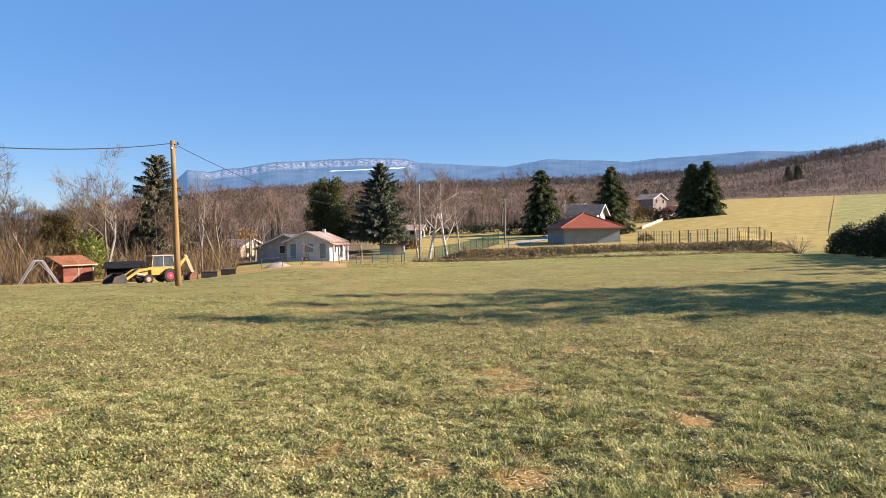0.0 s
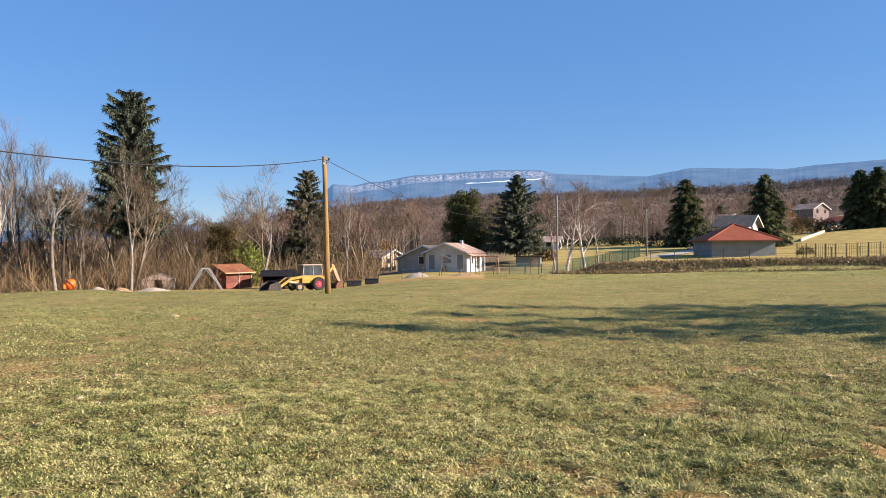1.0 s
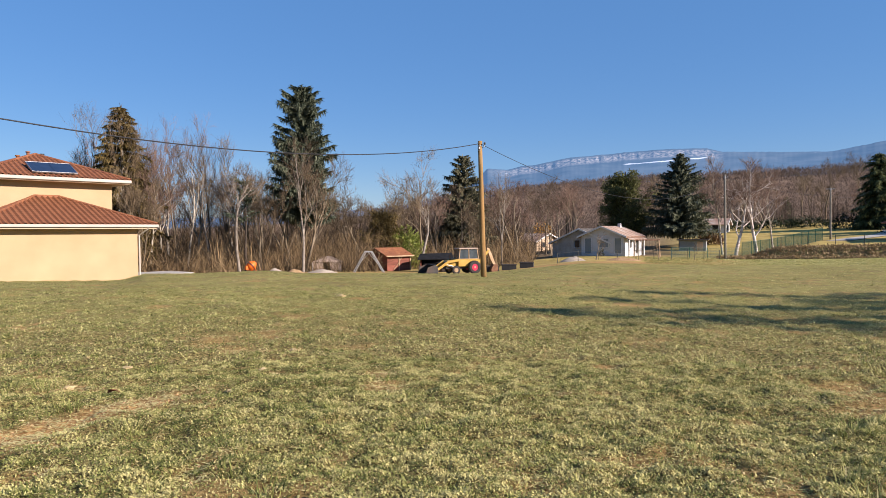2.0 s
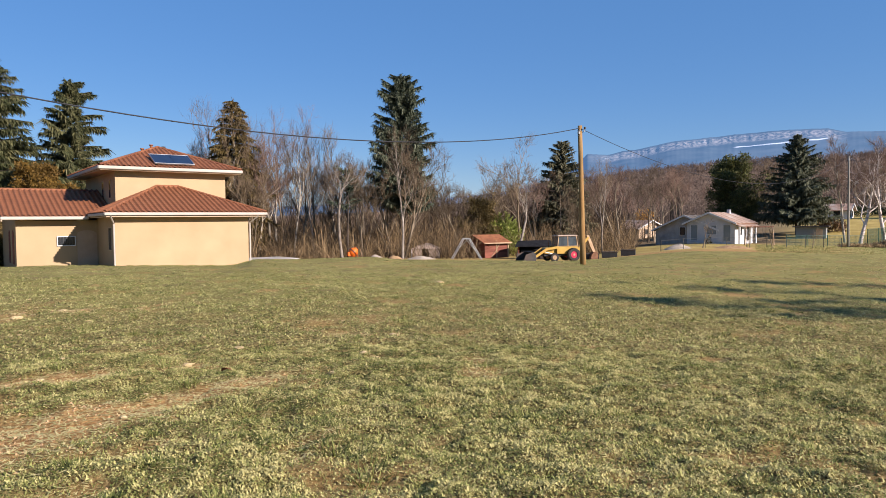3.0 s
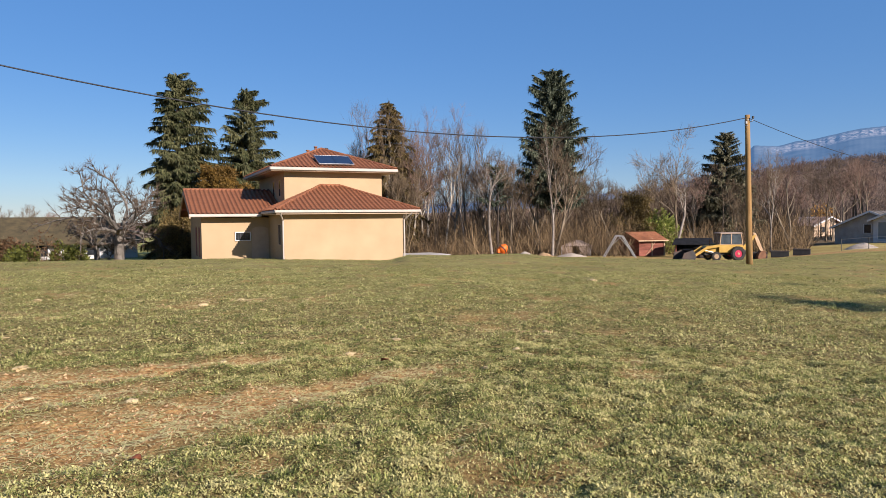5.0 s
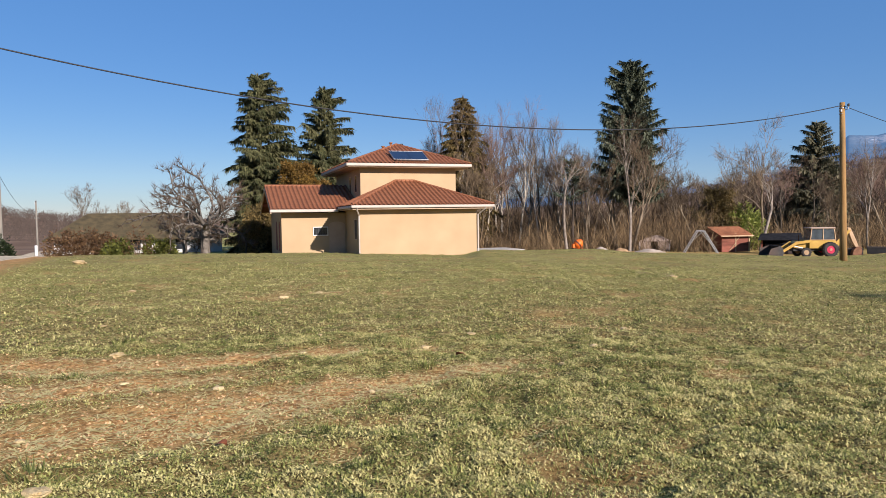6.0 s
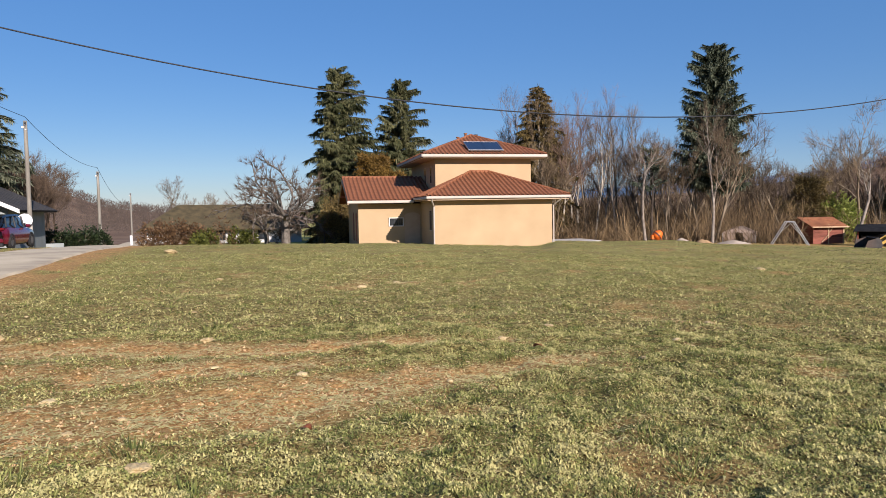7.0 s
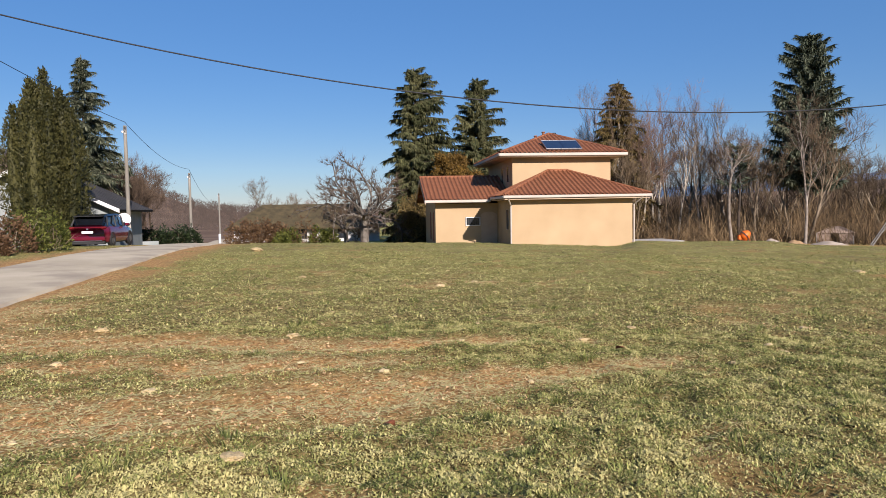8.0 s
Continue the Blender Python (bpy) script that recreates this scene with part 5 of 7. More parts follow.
# eaves: boxed soffits and white gutters
b = Buf()
b.box((u0 + 0.05, v0 + 0.05, uz - 0.26), (u1 - 0.05, v1 - 0.05, uz - 0.20))
part("upper_soffit", b, M["soffit"], house)
b = Buf()
b.box((e0 + 0.05, -OV + 0.05, GUT - 0.09), (e1 - 0.05, FD, GUT - 0.04))
part("garage_soffit", b, M["soffit"], house)
for nm, lo, hi in (("gutter", (e0 - .05, -OV - 0.08, GUT), (e1 + .05, -OV + 0.04, GUT + 0.17)), ("gutter", (u0 - .05, v0 - 0.08, uz - 0.20), (u1 + .05, v0 + 0.04, uz)),
                   ("gutter", (-5.15, 3.97, 2.55), (-0.62, 4.09, 2.74)), ("gutter", (e0 - 0.08, -OV + 0.05, GUT - 0.02), (e0 + 0.04, 3.96, GUT + 0.15)), ("gutter", (u0 - 0.08, v0 - 0.05, uz - 0.20), (u0 + 0.04, v1, uz))):
    b = Buf()
    b.box(lo, hi, bevel=0.03)
    part(nm, b, M["trim"], house)
b = Buf()
b.tube([(-0.3, -OV, GUT), (-0.3, -OV + 0.1, GUT - 0.12), (-0.07, -0.08, 2.25), (-0.07, -0.08, -0.3)], [0.05] * 4, 8)
part("downpipe", b, M["trim"], house)
b = Buf()
b.tube([(8.2, -OV, GUT), (8.15, -OV + 0.1, GUT - 0.12), (FW + 0.07, -0.08, 2.25), (FW + 0.07, -0.08, -0.3)], [0.05] * 4, 8)
part("downpipe", b, M["trim"], house)


def window(parent, m, w, h, frame_mat="white", glass="glass", bars=0, depth=0.07, name="window", label=""):
    """A framed pane set in the wall: m is the middle of the sill line, looking out along local -y."""
    b = Buf()
    f = 0.055
    b.box((-w / 2 - f, -depth, -f), (w / 2 + f, 0.02, 0), m, 0.01)
    b.box((-w / 2 - f, -depth, h), (w / 2 + f, 0.02, h + f), m, 0.01)
    b.box((-w / 2 - f, -depth, 0), (-w / 2, 0.02, h), m, 0.01)
    b.box((w / 2, -depth, 0), (w / 2 + f, 0.02, h), m, 0.01)
    win = part(name, b, M[frame_mat], parent, label)
    b = Buf()
    b.box((-w / 2, -0.02, 0), (w / 2, 0.01, h), m)
    part("pane", b, M[glass], win)
    for k in range(bars):
        b = Buf()
        x = -w / 2 + w * (k + 1) / (bars + 1)
        b.box((x - 0.012, -0.05, 0), (x + 0.012, -0.025, h), m)
        part("bar", b, M["frame_dark"], win)
    return win


window(house, pose(-1.75, 4.8, 1.0), 0.92, 0.50, bars=5, label="small barred window with white surround")
turned = pose(0, 0, 0, 0, 0, -90)
window(house, Matrix.Translation((0.9, 5.5, 3.95)) @ turned, 0.5, 1.1, "soffit", depth=0.025, label="narrow upright window")
window(house, Matrix.Translation((0.9, 7.6, 3.95)) @ turned, 0.5, 1.1, "soffit", depth=0.025, label="narrow upright window")
window(house, Matrix.Translation((0.0, 1.3, 0.75)) @ turned, 0.7, 1.25, "soffit", depth=0.025, label="shaded side window")
for y in (6.4, 8.6):
    b = Buf()
    arch = [(-0.45, 0.0), (0.45, 0.0), (0.45, 1.75)] + [(0.45 * math.cos(a_), 1.75 + 0.3 * math.sin(a_)) for a_ in np.linspace(0.2, 2.94, 9)] + [(-0.45, 1.75)]
    b.prism(arch, -0.02, 0.05, axis="y", m=Matrix.Translation((-4.35, y, -0.1)) @ turned)
    part("shutter", b, M["plank"], house, "closed brown arched shutter")
b = Buf()
arch = [(-0.55, 0.0), (0.55, 0.0), (0.55, 1.95)] + [(0.55 * math.cos(a_), 1.95 + 0.25 * math.sin(a_)) for a_ in np.linspace(0.2, 2.94, 9)] + [(-0.55, 1.95)]
b.prism(arch, -0.02, 0.06, axis="y", m=Matrix.Translation((-0.62, 4.8, -0.3)))
part("entrance_door", b, M["soffit"], house, "arched entrance in the shaded corner")

# solar panel on the upper roof's front slope
n_ = (Vector(upper_planes[0][1]) - Vector(upper_planes[0][0])).cross(Vector(upper_planes[0][2]) - Vector(upper_planes[0][0])).normalized()
rise = (Vector((ax, ay, az_)) - Vector((ax, v0, uz))).normalized()
mid = Vector((ax - 0.10, v0, uz)) + rise * 1.14 + n_ * 0.24
rise, n_ = (rise + 0.08 * n_).normalized(), (n_ - 0.08 * rise).normalized()  # mounted steeper than the roof
pm = Matrix((( 1, rise.x, n_.x, mid.x), (0, rise.y, n_.y, mid.y), (0, rise.z, n_.z, mid.z), (0, 0, 0, 1)))
b = Buf()
for lo, hi in (((-1.25, -0.85, -0.05), (1.25, -0.79, 0.05)), ((-1.25, 0.79, -0.05), (1.25, 0.85, 0.05)), ((-1.25, -0.79, -0.05), (-1.19, 0.79, 0.05)), ((1.19, -0.79, -0.05), (1.25, 0.79, 0.05))):
    b.box(lo, hi, pm, 0.01)
panel = part("solar_panel", b, M["alu"], house, "roof-mounted solar collector with blue-black glass")
for k in range(2):
    b = Buf()
    b.box((-1.19 + 1.2 * k, -0.79, -0.02), (-0.01 + 1.2 * k, 0.79, 0.03), pm)
    part("pane", b, M["solar"], panel)
for x, y, h in ((3.6, 8.4, 0.35), (4.25, 8.6, 0.45), (5.1, 8.7, 0.55)):
    b = Buf()
    z = az_ - abs(x - ax) * 0.4 - (y - ay) * 0.25
    b.tube([(x, y, z - 0.2), (x, y, z + h)], [0.09, 0.09], 10, True)
    b.wheel((x, y, z + h + 0.05), (0, 0, 1), 0.14, 0.08, 12)
    part("roof_vent", b, M["tile"] if x < 4.5 else M["frame_dark"], house)

# roof tiles: interlocking, each with its raised roll
TW, TL = 0.30, 0.37


def tile_mesh():
    b = Buf()
    prof = [(-0.5, 0.0), (-0.20, 0.004), (-0.10, 0.035), (0.06, 0.082), (0.22, 0.086), (0.36, 0.055), (0.5, 0.0)]
    n = len(prof)
    for y, up in ((-0.06, 0.027), (TL - 0.02, 0.010)):
        b.v += [(x * TW, y, z + up) for x, z in prof]
    b.v += [(x * TW, -0.06, z + 0.015) for x, z in prof]
    for k in range(n - 1):
        b.f.append((k, k + 1, n + k + 1, n + k))
        b.f.append((2 * n + k, 2 * n + k + 1, k + 1, k))
    return b.mesh("tile", M["tile"])


TILE = tile_mesh()


def inside(p, poly):
    c = False
    for i in range(len(poly)):
        (x1, y1), (x2, y2) = poly[i], poly[i - 1]
        if (y1 > p[1]) != (y2 > p[1]) and p[0] < (x2 - x1) * (p[1] - y1) / (y2 - y1) + x1:
            c = not c
    return c


def lay_tiles(plane, roof_part, limit, along):
    """Tiles in courses over a roof plane; along: the eave's direction. The first ones are parts, the rest joined."""
    o = Vector(plane[0])
    e = Vector(along).normalized()
    n = (Vector(plane[1]) - o).cross(Vector(plane[2]) - o).normalized()
    if n.z < 0:
        n = -n
    up = n.cross(e)
    flat = [((Vector(p) - o).dot(e), (Vector(p) - o).dot(up)) for p in plane]
    lo, hi = min(p[0] for p in flat), max(p[0] for p in flat)
    top = max(p[1] for p in flat)
    rest, made = Buf(), 0
    for j in range(int(top / TL) + 1):
        for i in range(int((hi - lo) / TW) + 1):
            c = (lo + (i + 0.5) * TW, j * TL + 0.12)
            if not inside((c[0], max(c[1], 0.02)), flat):
                continue
            q = o + e * c[0] + up * (j * TL)
            m = Matrix(((e.x, up.x, n.x, q.x), (e.y, up.y, n.y, q.y), (e.z, up.z, n.z, q.z), (0, 0, 0, 1)))
            if made < limit:
                t_ = new("tile", TILE)
                t_.parent = roof_part
                t_.matrix_local = m
                made += 1
            else:
                k = len(rest.v)
                rest.v += [tuple(m @ v_.co) for v_ in TILE.vertices]
                rest.f += [tuple(k + w for w in f_.vertices) for f_ in TILE.polygons]
    if rest.v:
        part("tile_field", rest, M["tile"], roof_part, kind="stuff")


def ridge_caps(line, roof_part):
    """Half-round caps over a hip or ridge."""
    a_, b_ = Vector(line[0]), Vector(line[1])
    n = int((b_ - a_).length / 0.36)
    for k in range(n):
        p, q = a_.lerp(b_, k / n), a_.lerp(b_, (k + 1.12) / n)
        b = Buf()
        b.tube([p + Vector((0, 0, 0.02)), q + Vector((0, 0, 0.035))], [0.12, 0.10], 7)
        part("ridge_tile", b, M["tile"], roof_part)


parts = {c.name.split(".")[0]: c for c in house.children}
lay_tiles(garage_planes[0], parts["garage_roof"], 290, (1, 0, 0))
lay_tiles(garage_planes[1], parts["garage_roof"], 0, (0, -1, 0))
lay_tiles(upper_planes[0], parts["upper_roof"], 230, (1, 0, 0))
lay_tiles(upper_planes[1], parts["upper_roof"], 0, (0, -1, 0))
lay_tiles(wing_planes[0], parts["wing_roof"], 280, (1, 0, 0))
for line in ((garage_planes[0][0], garage_planes[0][3]), (garage_planes[0][1], garage_planes[0][2]), (garage_planes[0][3], garage_planes[0][2])):
    ridge_caps(line, parts["garage_roof"])
for line in (((u0, v0, uz), (ax, ay, az_)), ((u1, v0, uz), (ax, ay, az_))):
    ridge_caps(line, parts["upper_roof"])
ridge_caps(((-5.1, 9.1, 4.50), (0.2, 9.1, 4.50)), parts["wing_roof"])
# verge board and rafter ends of the wing's gable
b = Buf()
b.prism([(4.0, 2.62), (9.1, 4.40), (14.2, 2.62), (14.2, 2.46), (9.1, 4.22), (4.0, 2.46)], -5.13, -5.05, axis="x")
part("verge_board", b, M["soffit"], house)
for y in (6.1, 9.1, 12.1):
    b = Buf()
    z = 2.74 + (5.05 - abs(y - 9.1)) * 0.349 - 0.36
    b.box((-5.05, y - 0.09, z), (-4.35, y + 0.09, z + 0.18))
    part("purlin", b, M["plank"], house)
# terrace slab east of the villa
b = Buf()
tm = HOUSE
b.box((7.9, 3.4, -0.95), (12.9, 7.0, -0.33), HOUSE, 0.02)
solo("pavement", b, M["concrete"], "pale concrete terrace slab beside the villa", "terrace", kind="structure")

# ---- poles and overhead lines ----


def utility_pole(x, y, h, r0, r1, wood, lean=(0, 0), stub=0.0, label="", arm=False):
    ob = thing("utility_pole", pose(x, y, ground(x, y)), label, "utility pole")
    b = Buf()
    lx, ly = lean
    b.tube([(lx * f, ly * f, -0.5 + (h + 0.5) * f) for f in (0, 0.25, 0.5, 0.75, 1)], [r0 + (r1 - r0) * f for f in (0, 0.25, 0.5, 0.75, 1)], 14, True)
    part("pole", b, M[wood], ob, smooth=True)
    b = Buf()
    b.box((lx - 0.05, ly - r1 - 0.10, h - 0.42), (lx + 0.05, ly - r1 + 0.01, h - 0.30), None, 0.01)
    b.tube([(lx, ly, h - 0.36), (lx + 0.24, ly - 0.02, h - 0.30), (lx + 0.26, ly - 0.02, h - 0.16)], [0.02] * 3, 6)
    part("bracket", b, M["galv"], ob)
    b = Buf()
    b.wheel((lx + 0.26, ly - 0.02, h - 0.14), (0, 0, 1), 0.055, 0.12, 10)
    part("insulator", b, M["frame_dark"], ob)
    for z in (h - 0.25, h - 0.5):
        b = Buf()
        b.tube([(lx, ly, z), (lx, ly, z + 0.03)], [r1 + 0.012, r1 + 0.012], 14)
        part("steel_band", b, M["galv"], ob)
    if stub:
        b = Buf()
        b.box((r0 + 0.01, -0.10, -0.4), (r0 + 0.16, 0.10, stub), None, 0.03)
        part("footing", b, M["concrete"], ob, "white concrete footing post bolted to the pole")
    if arm:
        b = Buf()
        b.box((-0.55, -0.05, h - 0.25), (0.55, 0.05, h - 0.13), None, 0.01)
        part("crossarm", b, M["galv"], ob)
    return ob


def cable(a, c, sag, r=0.0145, label="black overhead cable sagging between two poles"):
    b = Buf()
    a, c = Vector(a), Vector(c)
    pts = [a.lerp(c, k / 40) - Vector((0, 0, sag * 4 * (k / 40) * (1 - k / 40))) for k in range(41)]
    b.tube(pts, [r] * 41, 6)
    return solo("overhead_cable", b, M["cable"], label, "cable", group="overhead lines", smooth=True)


utility_pole(-12.41, 31.66, 6.78, 0.155, 0.105, "polewood", lean=(-0.16, 0.05), label="yellow-brown treated timber pole standing in the field")
Q2 = utility_pole(-20.0, -5.0, 7.0, 0.13, 0.09, "polegrey", label="weathered timber pole beside the lane")
utility_pole(-44.96, 0.76, 7.1, 0.13, 0.095, "polegrey", stub=1.6, lean=(0.05, 0), label="weathered grey timber pole with white concrete footing, by the lane")
utility_pole(-64.2, 6.1, 6.4, 0.14, 0.10, "polegrey", stub=1.7, label="grey timber pole with white concrete footing, by the lane")
utility_pole(-111.5, 14.9, 7.3, 0.14, 0.10, "polegrey", label="distant grey timber pole along the lane")
for x, y, h in ((-2.85, 83.6, 9.6),):
    utility_pole(x, y, h, 0.13, 0.09, "polegrey", label="tall slim grey pole at the field's far corner")
utility_pole(10.05, 109.5, 7.3, 0.14, 0.10, "polegrey", arm=True, label="pole with crossarm beside the drive")
for x, y, h in ((19.5, 148.7, 7.0), (21.0, 150.0, 7.6), (29.0, 160, 7.0), (0.2, 150, 5.5)):
    utility_pole(x, y, h, 0.14, 0.10, "polegrey", label="far grey pole beside the drive")
cable((-12.55, 31.65, 6.12), (-20.0, -5.0, 6.95), 2.13, 0.018)
cable((-12.55, 31.7, 6.12), (-2.85, 83.6, 7.9), 2.7)
cable((-2.85, 83.6, 7.85), (10.05, 109.5, 6.6), 0.6)
cable((10.05, 109.5, 6.6), (21.0, 150.0, 9.6), 1.0)
cable((-20.0, -5.0, 6.9), (-44.96, 0.76, 7.08), 0.2)
cable((-44.96, 0.76, 7.08), (-64.2, 6.1, 5.55), 0.6)
cable((-64.2, 6.1, 5.5), (-111.5, 14.9, 3.4), 1.3)

# ---- the building yard beyond the brow: shed, climbing frame, digger, mixer ----


def garden_shed(x, y, turn):
    ob = thing("garden_shed", pose(x, y, ground(x, y) + 0.02, 0, 0, turn), "small red-brown plank garden shed with a red roof", "shed")
    W, D, H, RH = 2.9, 3.6, 1.72, 2.45
    for side in range(2):
        for k in range(11):
            b = Buf()
            z = 0.02 + k * 0.155
            b.box((0.004, 0, z), (W, 0.03, z + 0.148), None, 0.006) if side == 0 else b.box((-0.03, 0, z), (0, D, z + 0.148), None, 0.006)
            part("plank", b, M["plank"], ob)
    b = Buf()
    b.box((0.0, 0.035, 0.0), (W - 0.02, D, H - 0.02))
    part("inner_wall", b, M["plank"], ob)
    b = Buf()
    b.prism([(0, H), (D, H), (D / 2, RH)], -0.02, 0.06, axis="x")
    part("gable", b, M["plank"], ob)
    b = Buf()
    for s in (0, 1):
        y0 = -0.35 if s == 0 else D + 0.35
        slope(b, [(-0.35, y0, H - 0.07), (W + 0.3, y0, H - 0.07), (W + 0.3, D / 2, RH + 0.05), (-0.35, D / 2, RH + 0.05)], 0.07)
    roof = part("roof", b, M["tile"], ob)
    for k in range(9):
        b = Buf()
        f = k / 8
        b.box((-0.36, -0.36 + f * 2.2 - 0.02, H - 0.06 + f * (RH - H + 0.12)), (W + 0.31, -0.36 + f * 2.2 + 0.03, H - 0.03 + f * (RH - H + 0.12)))
        part("batten", b, M["tile"], roof)
    b = Buf()
    b.box((-0.36, -0.40, H - 0.16), (W + 0.31, -0.35, H - 0.04), None, 0.01)
    part("fascia", b, M["plank_pale"], ob, "pale fascia board")
    for nm, p in (("door_post", (1.42, -0.06, 0.0, 1.52, -0.035, 1.9)), ("corner_post", (W - 0.02, -0.06, 0, W + 0.10, 0.04, 1.72))):
        b = Buf()
        b.box(p[:3], p[3:], None, 0.01)
        part(nm, b, M["plank_pale"], ob)
    for a0, a1 in (((0.8, 0.15), (1.42, 0.85)), ((1.52, 1.1), (1.9, 1.55))):
        b = Buf()
        b.tube([(a0[0], -0.05, a0[1]), (a1[0], -0.05, a1[1])], [0.035, 0.035], 4, True)
        part("brace", b, M["plank_pale"], ob)
    return ob


# its front faces the sun, the gable side lies in shade
garden_shed(-34.25, 61.0, 60).scale = (0.95, 1.1, 0.95)


def climbing_frame(x, y, turn):
    """An A-shaped frame with ladder sides."""
    ob = thing("climbing_frame", pose(x, y, ground(x, y), 0, 0, turn), "pale metal and timber climbing frame with ladder sides", "play frame")
    for s in (-1, 1):
        for e in (-0.45, 0.45):
            b = Buf()
            b.tube([(s * 1.35, e, -0.05), (s * 0.25, e, 1.95)], [0.04, 0.04], 6, True)
            part("leg", b, M["galv"], ob)
        for k in range(7):
            f = (k + 0.7) / 7.6
            b = Buf()
            b.tube([(s * (1.35 - 1.1 * f), -0.45, 2.0 * f - 0.05), (s * (1.35 - 1.1 * f), 0.45, 2.0 * f - 0.05)], [0.026, 0.026], 6)
            part("rung", b, M["galv"], ob)
    for e in (-0.45, 0.45):
        b = Buf()
        b.tube([(-0.3, e, 1.93), (0.3, e, 1.93)], [0.04, 0.04], 6, True)
        part("top_bar", b, M["galv"], ob)
    for s in (-1, 1):
        b = Buf()
        b.tube([(s * 1.0, 0.45, 0.62), (s * -0.1, -0.45, 1.9)], [0.025, 0.025], 5)
        part("stay", b, M["galv"], ob)
    return ob


climbing_frame(-33.75, 56.4, 40).scale = (1.08, 1.08, 1.03)


def backhoe(x, y, turn):
    """A yellow digger-loader: front loader to local -x, digging arm to +x."""
    ob = thing("backhoe_loader", pose(x, y, ground(x, y) + 0.02, 0, 0, turn), "old yellow backhoe loader with red rear wheels, parked", "digger")
    b = Buf()
    b.prism([(-2.05, 0.72), (-2.05, 1.12), (-1.85, 1.26), (-0.9, 1.32), (-0.9, 0.72)], -0.42, 0.42, axis="y")
    part("bonnet", b, M["yellow"], ob)
    b = Buf()
    b.box((-2.10, -0.36, 0.76), (-2.055, 0.36, 1.10), None, 0.01)
    part("grille", b, M["steel_dark"], ob)
    b = Buf()
    b.box((-2.1, -0.4, 0.46), (1.2, 0.4, 0.76), None, 0.04)
    part("chassis", b, M["steel_dark"], ob)
    b = Buf()
    b.prism([(-0.9, 0.70), (-0.9, 1.36), (1.15, 1.36), (1.15, 0.95), (0.9, 0.70)], -0.66, 0.66, axis="y")
    part("cab_base", b, M["yellow"], ob)
    b = Buf()
    b.box((-0.90, -0.70, 1.36), (1.16, 0.70, 1.41), None, 0.02)
    cabin = part("cab_frame", b, M["plank_pale"], ob, "pale faded cab frame")
    for px_, py_ in ((-0.85, -0.66), (-0.85, 0.66), (0.15, -0.66), (0.15, 0.66), (1.12, -0.66), (1.12, 0.66)):
        top_x = px_ + (0.12 if px_ < 0 else (-0.12 if px_ > 1 else 0))
        b = Buf()
        b.tube([(px_, py_, 1.40), (top_x, py_ * 0.95, 2.30)], [0.05, 0.045], 5)
        part("cab_post", b, M["plank_pale"], cabin)
    b = Buf()
    b.box((-0.86, -0.70, 2.28), (1.12, 0.70, 2.40), None, 0.05)
    part("cab_roof", b, M["canvas"], cabin, "faded reddish cab roof")
    for s in (-1, 1):
        for a0, a1 in ((-0.76, 0.10), (0.20, 1.02)):
            b = Buf()
            b.box((a0, s * 0.635 - 0.01, 1.42), (a1, s * 0.635 + 0.01, 2.24))
            part("side_window", b, M["cab_glass"], cabin)
    for x_ in (-0.80, 1.04):
        b = Buf()
        b.box((x_ - 0.01, -0.58, 1.42), (x_ + 0.01, 0.58, 2.24))
        part("windscreen", b, M["cab_glass"], cabin)
    b = Buf()
    b.box((0.05, -0.25, 1.30), (0.5, 0.25, 1.42), None, 0.04)
    b.box((0.42, -0.25, 1.40), (0.52, 0.25, 1.95), None, 0.04)
    part("driver_seat", b, M["plastic"], cabin)
    for s in (-1, 1):
        for nm, cx, r, w, hub in (("rear_wheel", 0.62, 0.60, 0.38, 0.33), ("front_wheel", -1.25, 0.38, 0.24, 0.21)):
            b = Buf()
            b.wheel((cx, s * 0.86, r), (0, 1, 0), r, w, 28, hub)
            for k in range(18):
                a_ = 2 * math.pi * k / 18
                m_ = Matrix.Translation((cx, s * 0.86, r)) @ Matrix.Rotation(a_, 4, "Y")
                b.box((r - 0.02, -w * 0.45, -0.035), (r + 0.025, w * 0.45, 0.035), m_)
            tyre = part(nm, b, M["rubber"], ob, "big ribbed tyre" if r > 0.5 else "")
            b = Buf()
            b.wheel((cx, s * 0.88, r), (0, 1, 0), hub + 0.03, w * 0.6, 20, 0.0)
            part("rim", b, M["red_paint"] if r > 0.5 else M["plank_pale"], tyre, "pinkish red rim" if r > 0.5 else "pale rim")
            b = Buf()
            b.wheel((cx, s * (0.88 + w * 0.32), r), (0, 1, 0), 0.10, 0.06, 12)
            part("hub", b, M["plank_pale"], tyre)
    for s in (-1, 1):
        b = Buf()
        b.prism([(-0.75, 1.42), (-0.75, 1.20), (-1.9, 1.02), (-3.1, 0.28), (-3.2, 0.45), (-2.0, 1.24)], s * 0.62 - 0.07, s * 0.62 + 0.07, axis="y")
        part("loader_arm", b, M["yellow"], ob)
        b = Buf()
        b.tube([(-1.2, s * 0.62, 0.66), (-2.2, s * 0.62, 0.92)], [0.05, 0.035], 8)
        part("ram", b, M["galv"], ob)
    b = Buf()
    curve = [(-3.15, 0.10), (-4.35, 0.02), (-4.38, 0.06), (-3.30, 0.16), (-3.16, 0.35), (-3.26, 0.72), (-3.42, 0.92), (-3.36, 0.95), (-3.16, 0.74), (-3.05, 0.35)]
    b.prism(curve, -1.05, 1.05, axis="y")
    for s in (-1.08, 1.05):
        b.prism([(-4.35, 0.02), (-3.15, 0.05), (-3.15, 0.74), (-3.42, 0.92), (-4.10, 0.70)], s, s + 0.03, axis="y")
